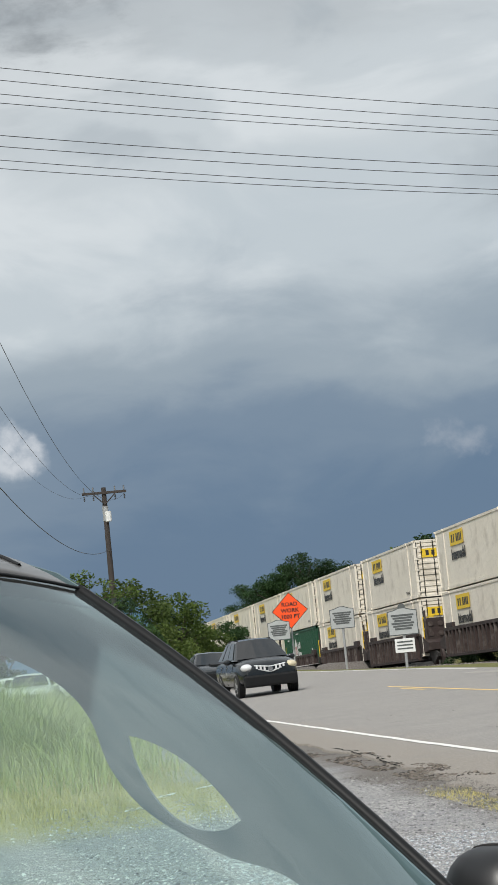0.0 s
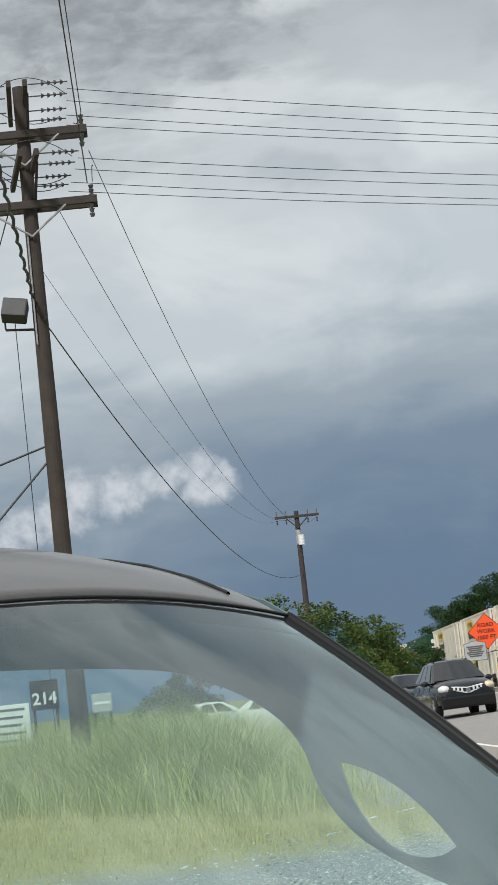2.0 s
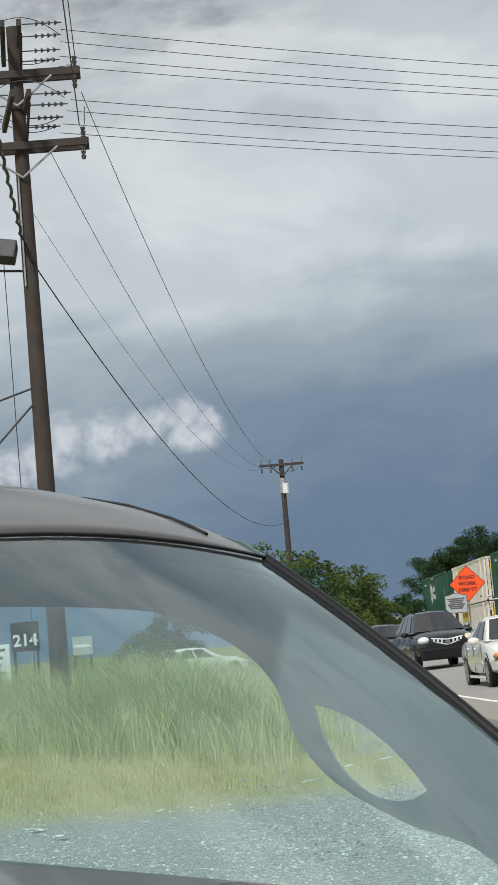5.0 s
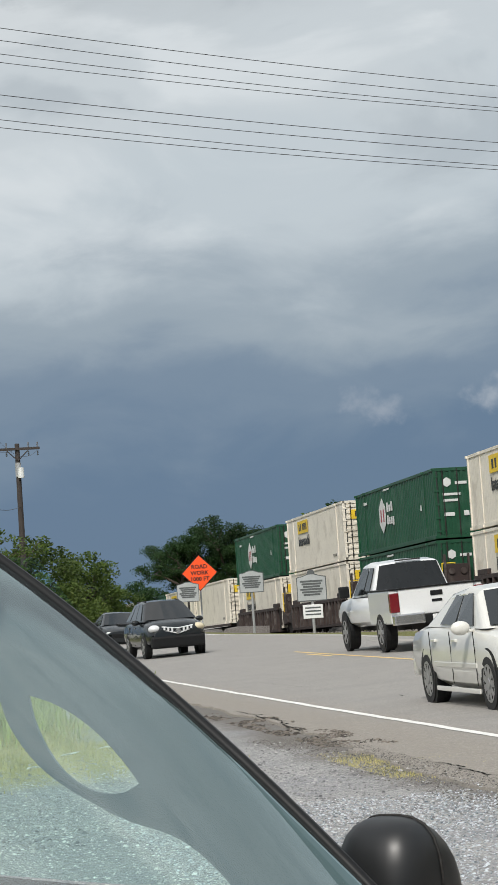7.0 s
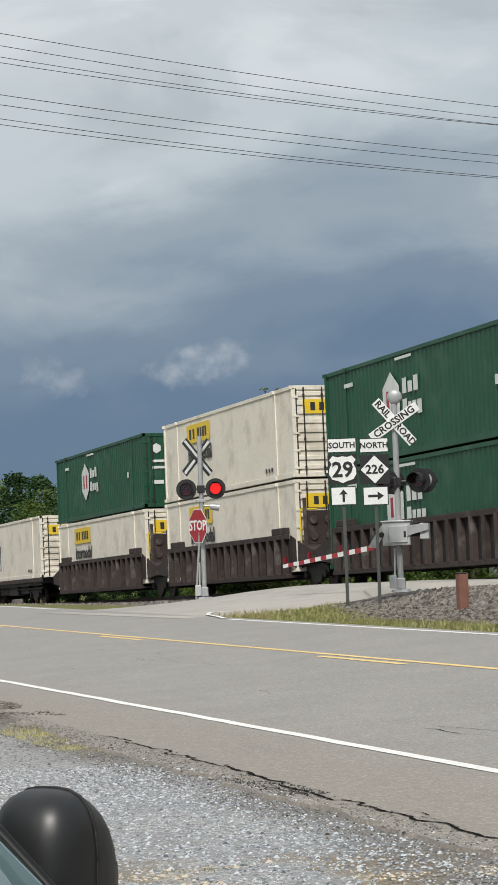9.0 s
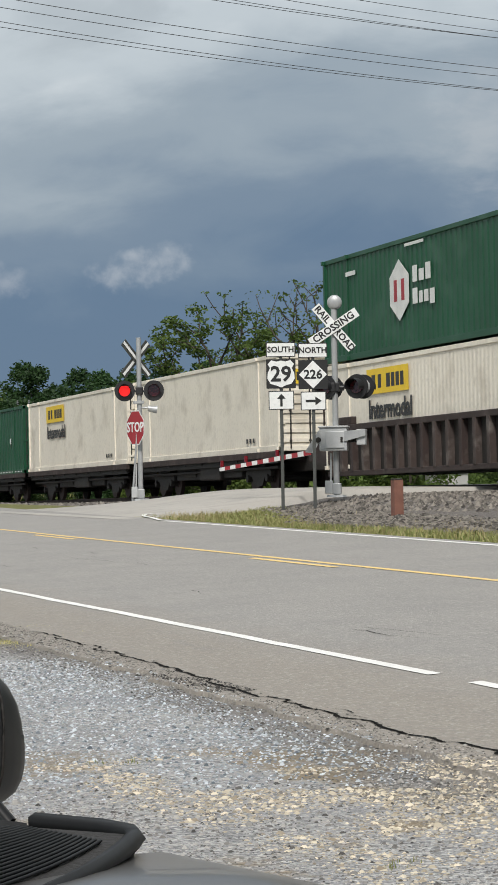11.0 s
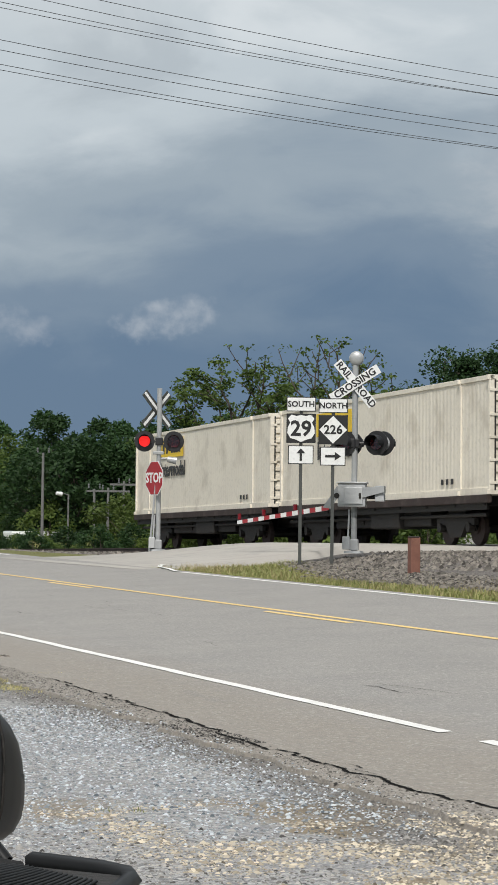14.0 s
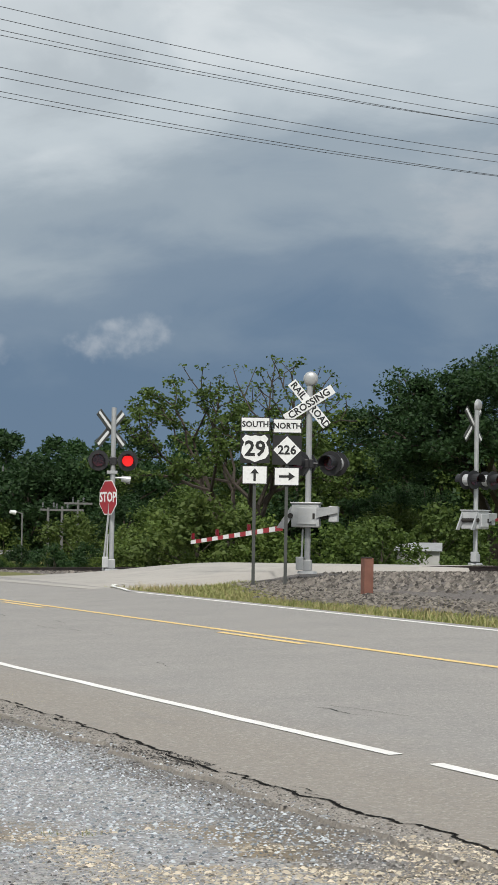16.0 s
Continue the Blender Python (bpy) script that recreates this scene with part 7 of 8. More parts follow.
def tree(kind, x, y, z, scale, turn, label, leafs, group="trees"):
    if kind not in tree_kinds:
        spec = {"broad": (1, 9.0, 4.2, 0.28, 46, 165, 0.165, 0.22), "bush": (4, 4.0, 2.6, 0.10, 30, 145, 0.12, 0.05), "tall": (6, 11.0, 3.4, 0.26, 50, 160, 0.165, 0.18)}
        forked = {"oak": (2, 11.0, 5.2, 0.40, 230, 0.088, 0.85), "open": (3, 10.0, 4.6, 0.24, 105, 0.09, 0.52), "sparse": (8, 10.5, 3.6, 0.20, 15, 0.085, 0.40), "thin": (5, 7.0, 3.2, 0.13, 26, 0.085, 0.36)}
        w, c = branching(*forked[kind]) if kind in forked else grow(*spec[kind])
        wm, cm = bpy.data.meshes.new("trunk"), bpy.data.meshes.new("crown")
        w.to_mesh(wm), c.to_mesh(cm)
        w.free(), c.free()
        wm.materials.append(BARK)
        cm.materials.append(LEAF_A)
        tree_kinds[kind] = (wm, cm)
    e = thing("shrub" if kind == "bush" else "tree", Matrix.Translation((x, y, z)) @ Matrix.Rotation(radians(turn), 4, "Z") @ Matrix.Diagonal((scale, scale, scale, 1)), label, "shrub" if kind == "bush" else "tree", group)
    for nm, me in zip(("trunk", "crown"), tree_kinds[kind]):
        o = new(nm, me)
        o.parent = e
        if nm == "crown":
            o.material_slots[0].link = "OBJECT"
            o.material_slots[0].material = leafs
    return e


def woods():
    rng = random.Random(11)
    # verge beyond the bend of the road
    tree("thin", 6.5, 119, -0.2, 1.05, 20, "sparse young tree beside the far pole", LEAF_A)
    tree("broad", 9.6, 128, -0.4, 0.72, 80, "full green tree beside the road", LEAF_A)
    tree("broad", 12.6, 132, -0.4, 0.62, 200, "full green tree beside the road", LEAF_A)
    tree("bush", 10.6, 119, -0.2, 0.80, 30, "low light-green shrub at the road's edge", LEAF_C)
    tree("bush", 12.2, 122, -0.2, 0.62, 130, "low light-green shrub at the road's edge", LEAF_C)
    tree("broad", 15.0, 141, -0.5, 0.46, 140, "small green tree at the bend", LEAF_A)
    tree("tall", 2.5, 134, -0.3, 0.55, 10, "dark green tree behind the pole", LEAF_B)
    for x, y, s in ((20.5, 175, 0.55), (23, 182, 0.5), (17, 170, 0.5)):
        tree("broad", x, y, -1, s, x * 31, "distant green tree at the bend", LEAF_B)
    tree("oak", 37.4, 236, -1.2, 1.18, 40, "large dark oak standing beyond the train", LEAF_B)
    tree("oak", 34.9, 237, -1.2, 1.08, 160, "large dark oak standing beyond the train", LEAF_B)
    tree("oak", 40.5, 238, -1.2, 1.02, 250, "large dark oak standing beyond the train", LEAF_B)
    # wood line behind the track
    for i in range(34):
        az = radians(11.5 + i * 0.52 + rng.uniform(-0.15, 0.15))
        r = max(rng.uniform(128, 150), 44 / math.sin(az))
        x, y = r * math.sin(az), r * math.cos(az)
        tree("tall" if i % 3 else "broad", x, y, -1.2, rng.uniform(0.66, 0.80) * r / 138, rng.uniform(0, 360), "dark green tree in the wood behind the track", LEAF_B if i % 3 else LEAF_A, "wood behind the track")
    for i in range(22):
        az = radians(12.5 + i * 0.66 + rng.uniform(-0.2, 0.2))
        r = max(rng.uniform(102, 120), 36 / math.sin(az))
        x, y = r * math.sin(az), r * math.cos(az)
        tree("broad" if i % 2 else "bush", x, y, -1.1, rng.uniform(0.42, 0.60) if i % 2 else rng.uniform(0.7, 1.0), rng.uniform(0, 360), "green undergrowth at the edge of the wood", (LEAF_A, LEAF_B, LEAF_C)[i % 3], "wood behind the track")
    for az in (13.6, 14.5, 15.1, 15.9, 16.6, 17.5):
        a, r = radians(az), 141 + 4 * math.sin(az * 9)
        tree("broad", r * math.sin(a), r * math.cos(a), -1.2, 0.86 + 0.08 * math.sin(az * 5), az * 71, "dark green tree in the wood behind the track", LEAF_B, "wood behind the track")
    for az, r, s, k in ((19.7, 96, 1.0, "open"), (20.4, 95, 1.02, "sparse"), (26.2, 99, 1.06, "oak"), (27.2, 99, 0.88, "oak"), (23.9, 104, 0.5, "oak")):
        a = radians(az)
        tree(k, r * math.sin(a), r * math.cos(a), -1.1, s, az * 37, "open-crowned tree rising above the wood" if k == "open" else "half-bare tree with thin forking branches" if k == "sparse" else "large dark tree rising above the wood", LEAF_A if k in ("open", "sparse") else LEAF_B, "wood behind the track")
    for az, r, s in ((17.9, 90, 0.8), (18.9, 88, 0.95), (19.9, 89, 0.85), (23.4, 84, 0.75), (24.9, 90, 0.9), (26.0, 92, 0.8), (13.9, 136, 0.8), (15.7, 118, 0.85), (17.0, 110, 0.7), (20.9, 92, 0.6), (22.2, 88, 0.7), (23.0, 88, 0.75)):
        a = radians(az)
        tree("bush", r * math.sin(a), r * math.cos(a), -0.95, s, az * 53, "rounded green shrub beyond the track", LEAF_C if az < 20 else LEAF_A, "wood behind the track")
    for i in range(10):
        a, r = radians(21.4 + 0.52 * i), 112 + 5 * math.sin(i * 2.3)
        tree("tall" if i % 3 else "broad", r * math.sin(a), r * math.cos(a), -1.1, (0.72 if i % 3 else 0.82) + 0.05 * math.sin(i * 4.1), i * 67, "dark green tree in the wood behind the track", LEAF_B if i % 2 else LEAF_A, "wood behind the track")
    for i in range(9):
        a, r = radians(12.6 + 0.42 * i), 112 + 6 * math.sin(i * 1.9)
        tree("bush", r * math.sin(a), r * math.cos(a), -1.1, 0.42 + 0.12 * math.sin(i * 3.3), i * 83, "low scrub beyond the track", LEAF_A if i % 2 else LEAF_B, "wood behind the track")
    # scrub behind the lot
    for x, y, s in ((-6.5, 90, 0.4), (-2.6, 92, 0.36), (0.1, 84, 0.5), (-9, 95, 0.7), (0.9, 92, 0.42)):
        tree("bush", x, y, -0.1, s, x * 47, "scrubby bush behind the tall grass", LEAF_C, "scrub behind the lot")


woods()


def blades(name, count, area, height, width, material, seed, label, thin=lambda x, y: 1.0, lean=0.35):
    rng = random.Random(seed)
    bm = B()
    (x0, x1), (y0, y1) = area
    made = 0
    while made < count:
        x, y = rng.uniform(x0, x1), rng.uniform(y0, y1)
        k = thin(x, y)
        made += 1
        if rng.random() > k:
            continue
        z = ground_z(x, y) - 0.02
        h = height * rng.uniform(0.45, 1.15) * (0.5 + 0.5 * k)
        a = rng.uniform(0, 2 * math.pi)
        d = Vector((math.cos(a), math.sin(a), 0))
        s = Vector((-d.y, d.x, 0)) * width * rng.uniform(0.6, 1.3)
        b = Vector((x, y, z))
        l = lean * h * rng.uniform(0.2, 1.4)
        m = b + d * l * 0.35 + Vector((0, 0, h * 0.6))
        t = b + d * l + Vector((0, 0, h))
        v = [bm.verts.new(p) for p in (b - s, b + s, m + s * 0.7, m - s * 0.7, t)]
        bm.faces.new((v[0], v[1], v[2], v[3]))
        bm.faces.new((v[3], v[2], v[4]))
    return tagged(part(name, bm, material), label, "grass", kind="stuff")


def patch(x, y, s, seed):
    return noise.noise((x * s, y * s, seed)) * 0.5 + 0.5


blades("tall_grass", 130000, ((-8, 3.0), (26, 48)), 1.45, 0.007, TALL_GRASS, 1, "tall uncut green grass behind the lot", lambda x, y: smooth_(27 - 2.2 * x, 36 - 2.2 * x, y) * (0.12 + 0.88 * smooth_(0.25, 0.75, patch(x, y, 0.55, 2))) * smooth_(3.0, 0.2, x), 1.1)
blades("short_grass", 70000, ((-7, 3.6), (18.0, 40)), 0.11, 0.006, SHORT_GRASS, 2, "short trampled grass at the edge of the gravel", lambda x, y: smooth_(18.0, 23, y) * smooth_(3.6, 2.2, x) * (0.2 + 0.8 * patch(x, y, 0.8, 6)))
blades("field_grass", 14000, ((-14, 5.0), (38, 78)), 0.55, 0.03, TALL_GRASS, 6, "rough grass beside the road", lambda x, y: 0.25 + 0.75 * patch(x, y, 0.2, 5))
blades("verge_grass", 46000, ((12.9, 19.0), (24, 46.8)), 0.14, 0.008, GRASS, 3, "green grass of the verge beside the crossing", lambda x, y: smooth_(far_x(y) + 0.1, far_x(y) + 0.7, x) * smooth_(15.0 + 0.30 * max(0, min(8, y - 38)), 14.2 + 0.30 * max(0, min(8, y - 38)), x) * (0.2 + 0.8 * patch(x, y, 0.9, 7)), 1.1)
blades("dry_grass", 16000, ((13.2, 17.0), (24, 48.4)), 0.24, 0.005, DRY_GRASS, 4, "dry straw-coloured grass along the verge", lambda x, y: smooth_(46.6, 45.4, y) * smooth_(far_x(y) + 0.15, far_x(y) + 0.6, x) * smooth_(far_x(y) + 3.2, far_x(y) + 1.0, x) * (patch(x, y, 0.6, 9) ** 2.2 * 1.3 + 0.5 * smooth_(42, 46, y)), 0.9)
blades("shoulder_grass", 22000, ((4.0, 5.0), (16.5, 21.5)), 0.055, 0.004, SHORT_GRASS, 5, "sparse yellow-green grass on the dirt shoulder", lambda x, y: smooth_(16.5, 18, y) * smooth_(21.5, 19, y) * patch(x, y, 2.0, 3))
blades("lot_weeds", 5000, ((2.6, 3.4), (6.8, 10.4)), 0.05, 0.003, GRASS, 8, "a few weeds growing in the gravel", lambda x, y: max(smooth_(0.09, 0.02, math.hypot(x - cx, y - cy)) for cx, cy in ((2.84, 10.06), (3.0, 10.0), (3.04, 7.06), (3.12, 7.15))))


def gravel(name, count, area, lo, hi, colors, seed, label, thin, tall=1.0):
    rng = random.Random(seed)
    verts, faces = [], []
    (x0, x1), (y0, y1) = area
    shape = ((1, 0.1, 0.15), (0.3, 0.95, 0.1), (-0.85, 0.5, 0.2), (-0.8, -0.6, 0.1), (0.25, -1, 0.2), (0.35, 0.2, 1), (-0.3, -0.1, 0.9))
    tris = ((0, 1, 5), (1, 2, 6), (1, 6, 5), (2, 3, 6), (3, 4, 6), (4, 5, 6), (4, 0, 5))
    for _ in range(count):
        x, y = rng.uniform(x0, x1), rng.uniform(y0, y1)
        if rng.random() > thin(x, y):
            continue
        r = rng.uniform(lo, hi) * (0.6 + 0.8 * rng.random() ** 3)
        a = rng.uniform(0, 6.283)
        c, s = math.cos(a) * r, math.sin(a) * r
        z = (ground_z(x, y) if x < ragged(y) else road_z(x, y) + 0.012) - 0.2 * r
        n = len(verts)
        e = rng.uniform(0.65, 1.0)
        t = rng.uniform(0.5, 0.9) * r * tall
        verts += [(x + c * p - s * q * e, y + s * p + c * q * e, z + w * t) for p, q, w in shape]
        faces += [(n + i, n + j, n + k) for i, j, k in tris]
    me = bpy.data.meshes.new(name)
    me.from_pydata(verts, [], faces)
    me.materials.append(leafy("loose_" + name, *colors))
    return tagged(new(name, me), label, "gravel", kind="stuff")


def sand_at(x, y):
    """Where the sandy clods lie: a drift across the near part of the lot."""
    d = (y - 9.9) + 0.55 * (x - 2.9) + 1.2 * (patch(x, y, 1.1, 14) - 0.5)
    near_ = smooth_(0.5, -0.1, d) * smooth_(2.55, 2.9, x + 0.10 * (y - 8.5))
    return near_ * smooth_(0.40, 0.52, patch(x, y, 1.7, 15) + 0.10 * smooth_(8.8, 7.4, y))


def blue_at(x, y):
    return smooth_(8.6, 9.6, y + 0.9 * (patch(x, y, 0.8, 16) - 0.5)) * smooth_(4.5, 4.0, x)


gravel("blue_gravel", 36000, ((1.6, 4.6), (8.4, 16)), 0.005, 0.014, ((0.11, 0.13, 0.15), (0.70, 0.74, 0.77)), 21, "loose blue-grey gravel of the lot", lambda x, y: blue_at(x, y) * (0.55 + 0.45 * patch(x, y, 1.2, 12)) * (1 - 0.8 * sand_at(x, y)))
gravel("gravel", 29000, ((0.9, 4.6), (5.2, 10.2)), 0.005, 0.015, ((0.09, 0.085, 0.08), (0.68, 0.65, 0.61)), 25, "loose grey and white gravel of the lot", lambda x, y: (1 - blue_at(x, y)) * (1 - 0.7 * sand_at(x, y)) * smooth_(4.7, 4.1, x))
gravel("far_gravel", 20000, ((0.6, 4.6), (14, 25)), 0.008, 0.020, ((0.18, 0.18, 0.185), (0.74, 0.73, 0.71)), 26, "loose pale gravel towards the grass", lambda x, y: (0.35 + 0.65 * patch(x, y, 0.7, 12)) * smooth_(4.6, 3.9, x) * smooth_(26, 15, y))
gravel("sandy_clods", 14000, ((2.2, 4.6), (5.4, 10.6)), 0.006, 0.022, ((0.32, 0.27, 0.20), (0.80, 0.72, 0.58)), 22, "pale sandy clods and crushed stone in the foreground", sand_at, 0.8)
gravel("sandy_grit", 26000, ((2.2, 4.6), (5.4, 10.6)), 0.004, 0.010, ((0.16, 0.135, 0.10), (0.76, 0.68, 0.54)), 27, "sandy grit between the clods", sand_at)
gravel("shoulder_gravel", 36000, ((3.8, 4.72), (7, 24)), 0.004, 0.012, ((0.06, 0.056, 0.052), (0.38, 0.355, 0.32)), 23, "crumbled asphalt and grit along the road's edge", lambda x, y: smooth_(crack_x(y) + 0.10, crack_x(y) - 0.04, x) * smooth_(3.8, 4.1, x) * (0.3 + 0.7 * patch(x, y, 1.5, 18)))
gravel("broken_asphalt", 900, ((4.30, 4.60), (12.8, 14.4)), 0.006, 0.014, ((0.018, 0.017, 0.016), (0.09, 0.085, 0.08)), 28, "dark crumbs of broken asphalt beside the crack", lambda x, y: smooth_(0.35, 0.6, patch(x, y, 2.5, 19)))
gravel("broken_edge", 5000, ((4.35, 5.0), (21.5, 31)), 0.012, 0.045, ((0.030, 0.027, 0.024), (0.21, 0.18, 0.15)), 29, "broken dark asphalt lumps and dirt along the road's edge", lambda x, y: smooth_(0.42, 0.62, patch(x, y, 1.1, 21)), 0.7)
gravel("ballast_spread", 19000, ((13.9, 18.6), (24, 46.0)), 0.020, 0.055, ((0.040, 0.036, 0.032), (0.33, 0.30, 0.26)), 30, "rough brown-grey ballast spilling towards the verge", lambda x, y: smooth_(14.3 + 0.28 * max(0, min(8, y - 38)), 15.2 + 0.28 * max(0, min(8, y - 38)), x + 0.5 * patch(x, y, 1.3, 31)))
gravel("lot_gravel", 28000, ((-3, 3.0), (9, 22)), 0.007, 0.018, ((0.24, 0.25, 0.25), (0.72, 0.72, 0.70)), 24, "loose grey gravel behind the parked car", lambda x, y: 0.8 * smooth_(23, 14, y) * smooth_(2.4, 1.8, x - 0.12 * (y - 9)))


# ---- small things in the distance ----
def far_sign(m, label, w, z0, z1, face, bars, text=""):
    e = thing("roadside_sign", m, label, "sign", "signs behind the lot")
    for x in (-w * 0.4, w * 0.4):
        part("post", box(B(), x - 0.05, x + 0.05, -0.05, 0.05, -0.2, z0 + 0.1), DARK_STEEL, e)
    p = part("board", box(B(), -w / 2, w / 2, -0.08, 0.08, z0, z1, 0.02), face, e)
    ink = PLAQUE_INK if face is SIGN_WHITE else SIGN_WHITE
    for i in range(bars):
        z = z1 - (i + 0.7) * (z1 - z0) / (bars + 0.4)
        part("text_bar", box(B(), -w * (0.40 - 0.04 * (i % 2)), w * (0.40 - 0.05 * (i % 3)), -0.09, -0.08, z - 0.045, z + 0.045), ink, p)
    if text:
        lettering("lettering", text, (z1 - z0) * 0.55, face_at(0, z0 + (z1 - z0) * 0.36, -0.09), SIGN_WHITE, p)


far_sign(pose(-5.3, 79.5, 0), "white notice board with dark lettering behind the grass", 1.55, 0.6, 2.05, SIGN_WHITE, 5)
far_sign(pose(-4.0, 80.5, 0), "dark fuel price sign with white figures", 1.0, 1.75, 2.8, SIGN_BLACK, 0, "214")
far_sign(pose(-2.0, 80, 0), "grey panel sign on two posts behind the grass", 0.7, 1.45, 2.1, PLAQUE, 1)
far_sign(pose(1.3, 40, 0), "small low white sign standing in the grass", 0.42, 0.52, 0.72, SIGN_WHITE, 1)


def parked(m, label, paint):
    e = thing("parked_vehicle", m, label, "car", "cars parked in the lot")
    S = [(-2.3, section(0.74, 0.5, 0.85, 0.92)), (-2.0, section(0.86, 0.3, 0.9, 0.96)), (0.0, section(0.9, 0.25, 0.92, 0.96)), (1.6, section(0.88, 0.28, 0.85, 0.92)), (2.2, section(0.74, 0.35, 0.65, 0.7))]
    soften(part("body", loft(S), paint, e, smooth=True), 0.02)
    cabin(e, (1.0, -1.7), (0.2, -1.1), 0.78, 0.58, 0.93, 1.42, paint, ((0.16, 0.44, 0), (0.48, 0.74, 0)))
    add_wheels(e, (1.4, -1.4), 0.89, 0.33)


parked(pose(2.4, 99, -0.05, 0, 0, 20), "white sedan parked behind the scrub", CAR_WHITE)
parked(pose(-7.5, 101, -0.05, 0, 0, -10), "dark sedan parked behind the scrub", CAR_GREY)

van = thing("white_van", pose(32.5, 133, -1.0, 0, 0, 4), "long white van parked beyond the track", "van")
part("body", box(B(), -2.3, 2.3, -0.95, 0.95, 0.35, 1.75, 0.15), TRUCK_WHITE, van)
for sy in (-1, 1):
    part("window_band", box(B(), -2.0, 1.9, sy * 0.95 - 0.01, sy * 0.95 + 0.012, 1.08, 1.5), CAR_GLASS_DARK, van)
add_wheels(van, (1.5, -1.45), 0.93, 0.33)
shed = thing("shed", pose(35.6, 78.5, -1.0, 0, 0, -25), "low white shed half hidden by shrubs beyond the track", "shed")
part("wall", box(B(), -0.8, 0.8, -1.2, 1.2, 0, 2.2, 0.02), WHITE_WALL, shed)
part("roof", prism(B(), [(-1.35, 2.18), (1.35, 2.18), (0, 2.5)], 0, -0.9, 0.9), GALV, shed)
for az, r, s in ((24.0, 80.5, 0.42), (24.6, 79.5, 0.36), (25.2, 81, 0.45)):
    a = radians(az)
    tree("bush", r * math.sin(a), r * math.cos(a), -1.0, s, az * 53, "shrub in front of the white shed", LEAF_A, "wood behind the track")


def small_pole(x, y, h, arm):
    e = thing("utility_pole", pose(x, y, -1.1), "grey wooden service pole beyond the track", "utility pole", "service poles beyond the track")
    part("pole", tube(B(), (0, 0, -0.3), (0, 0, h), 0.09, 0.065, seg=10), FAR_POLE, e)
    if arm:
        part("crossarm", box(B(), -arm, arm, -0.06, 0.06, h - 0.25, h - 0.14, 0.01), FAR_POLE, e)
    for i in range(2):
        insulator("insulator", e, (-0.3 + 0.6 * i, 0, h + 0.02 if not arm else h - 0.1), False)
    return e


for az, r, h, arm in ((13.7, 118, 6.0, 0), (15.0, 120, 4.2, 0), (15.35, 122, 4.3, 1.2), (15.75, 124, 4.7, 0.8)):
    a = radians(az)
    small_pole(r * math.sin(a), r * math.cos(a), h, arm)
lamp = thing("street_lamp", pose(121 * math.sin(radians(14.35)), 121 * math.cos(radians(14.35)), -1.1), "street lamp with a short arm beyond the track", "street lamp")
part("pole", tube(B(), (0, 0, 0), (0, 0, 3.9), 0.045, seg=8), FAR_POLE, lamp)
part("arm", tube(B(), (0, 0, 3.85), (-0.45, -0.1, 4.0), 0.03, seg=8), FAR_POLE, lamp)
part("lamp_head", tube(B(), (-0.4, -0.1, 3.9), (-0.7, -0.15, 3.95), 0.13, 0.09, seg=12), SIGN_WHITE, lamp)

# scraps of paper at the edge of the grass
rng = random.Random(8)
for i, (x, y) in enumerate(((0.05, 19.6), (-0.75, 17.9), (-1.35, 18.4), (-1.0, 18.9), (1.5, 21.5), (0.9, 22.6), (2.0, 23.5), (2.5, 24.5))):
    e = thing("litter", pose(x, y, ground_z(x, y) + 0.02, 10 * rng.random(), 8, rng.uniform(0, 180)), "scrap of white paper lying on the gravel", "litter", "litter on the lot")
    bm = B()
    w, d = rng.uniform(0.04, 0.11), rng.uniform(0.02, 0.05)
    bmesh.ops.create_grid(bm, x_segments=4, y_segments=3, size=0.5)
    for v in bm.verts:
        v.co = Vector((v.co.x * 2 * w, v.co.y * 2 * d, 0.02 * rng.random()))
    r = bmesh.ops.extrude_face_region(bm, geom=bm.faces[:])
    bmesh.ops.translate(bm, vec=(0, 0, 0.003), verts=[v for v in r["geom"] if isinstance(v, bmesh.types.BMVert)])
    part("paper", bm, SIGN_WHITE, e)


# ---- what moves ----
def train_rows(s, up):
    ts = [0, 0.1, 0.2, 1, 3, 5, 7, 9, 11, 13, 15, 15.8, 15.9, 16]
    return [(t, pose(TRACK_X, TAIL_0 + s - SPEED * t, rail_z(TAIL_0 + s - SPEED * t) + up, SLOPE)) for t in ts]


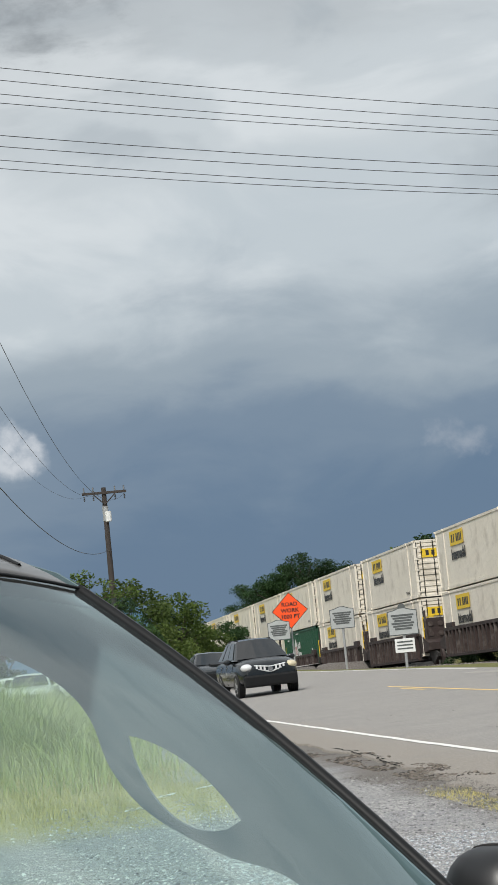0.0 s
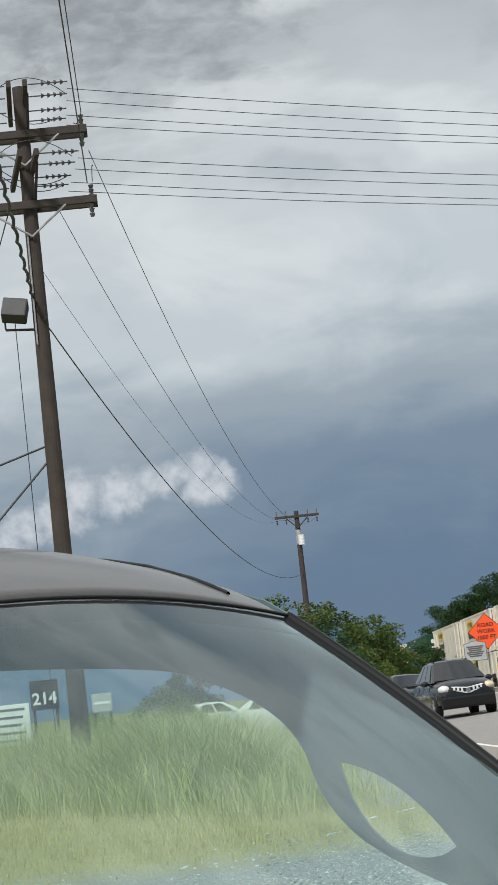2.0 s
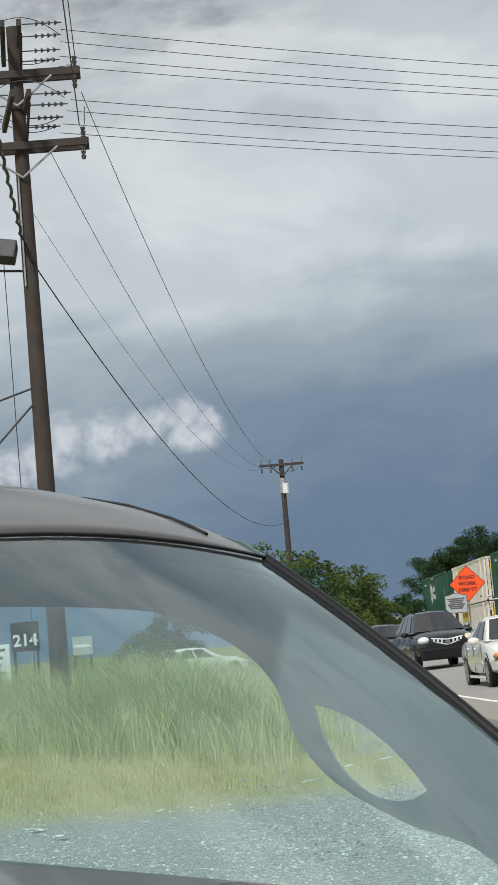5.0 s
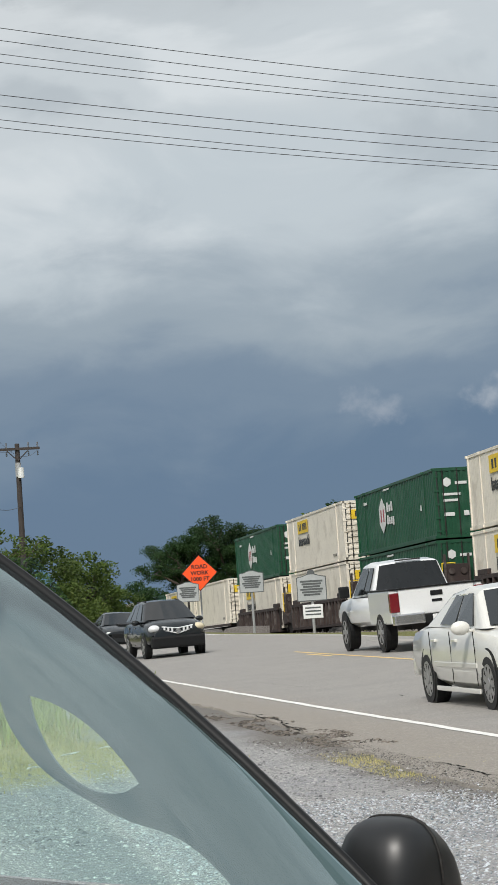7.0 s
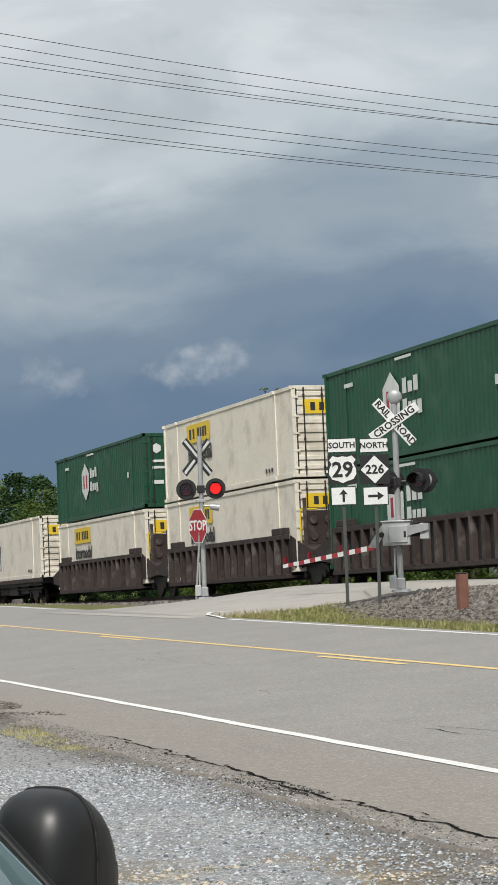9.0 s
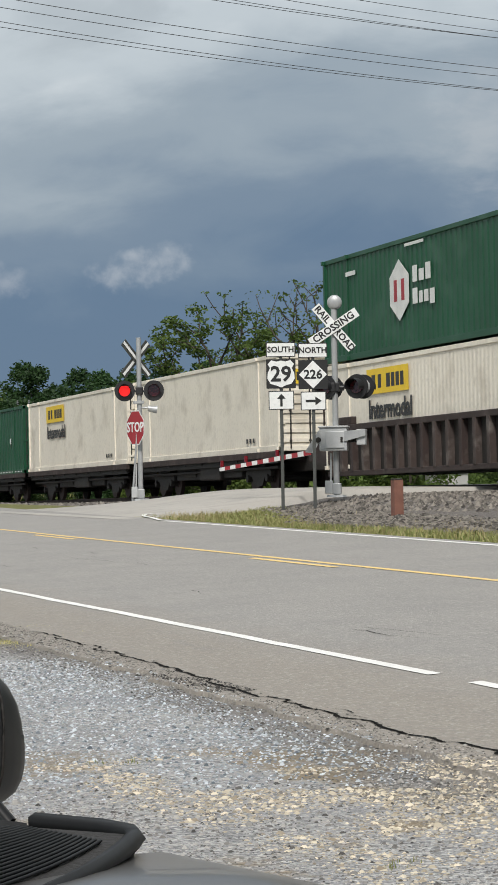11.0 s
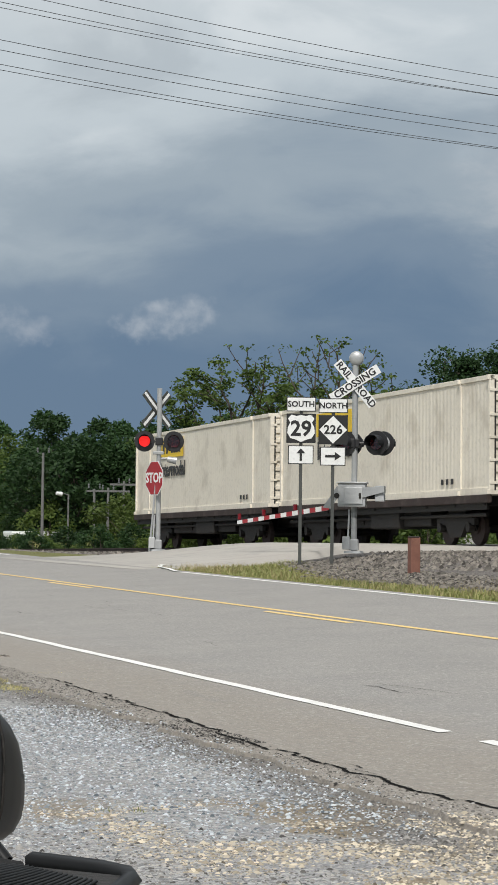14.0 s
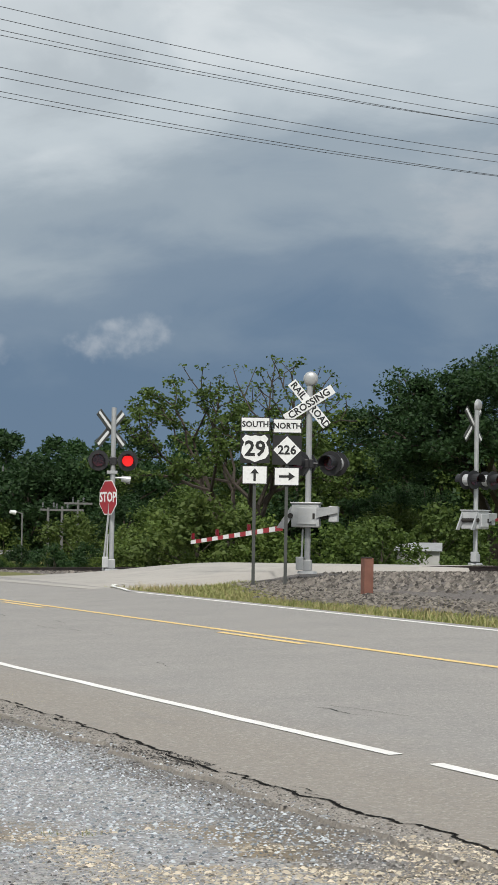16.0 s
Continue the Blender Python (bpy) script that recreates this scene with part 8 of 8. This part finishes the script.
def truck_rows():
    rows = []
    for t in (0, 0.1, 0.2, 1, 2, 3, 4, 5, 6, 6.5, 7, 7.5, 8, 8.5, 9, 9.5, 10):
        y = 50.4 + 20.8 * (t - 7)
        x = 12.15 + 0.026 * (y - 50) + bend(y)
        rows.append((t, pose(x, y, 0.33, -2.5, 0, 90 - math.degrees(math.atan(0.006 * max(0, y - 90))))))
    rows += [(10.6, pose(20.5, 128, 0.30, -2.5, 0, 76)), (11.2, pose(22, 136, 0.30, -2.5, 0, 76)), (12, pose(22.5, 138, 0.30, -2.5, 0, 76)), (16, pose(22.5, 138.2, 0.30, -2.5, 0, 76))]
    return rows


def motions():
    for ob, s, up in train_things:
        walk(ob, train_rows(s, up))
    # the white sedan pulls out of the lot and drives past
    rows = [(0, 2.6, 86, -97), (0.5, 2.75, 83.4, -94), (1, 2.95, 80.6, -84), (1.5, 3.3, 77.6, -70), (2, 4.1, 74.6, -58), (2.5, 5.4, 71.0, -60), (3, 6.6, 67.4, -72), (3.5, 7.3, 62.6, -86), (4, 7.6, 57.6, -90)]
    rows += [(t, 7.9, 31.7 - 10.3 * (t - 6.5), -90) for t in (5, 5.5, 6, 6.5, 7, 7.5, 8, 9, 10, 12, 14, 15.9, 16)]
    walk(sedan, [(t, pose(x, y, road_z(x - 0.9, y) + 0.02 if x > 5.8 else 0.0, 2.5 if x > 6 else 0, 0, a)) for t, x, y, a in rows])
    walk(truck, truck_rows())
    # the crossing lamps seem to flash by turns: each added vane swings up under its hood while its lamp shows
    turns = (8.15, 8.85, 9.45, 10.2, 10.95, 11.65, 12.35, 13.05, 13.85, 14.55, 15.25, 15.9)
    for vane, hinge, across, side in flash_vanes:
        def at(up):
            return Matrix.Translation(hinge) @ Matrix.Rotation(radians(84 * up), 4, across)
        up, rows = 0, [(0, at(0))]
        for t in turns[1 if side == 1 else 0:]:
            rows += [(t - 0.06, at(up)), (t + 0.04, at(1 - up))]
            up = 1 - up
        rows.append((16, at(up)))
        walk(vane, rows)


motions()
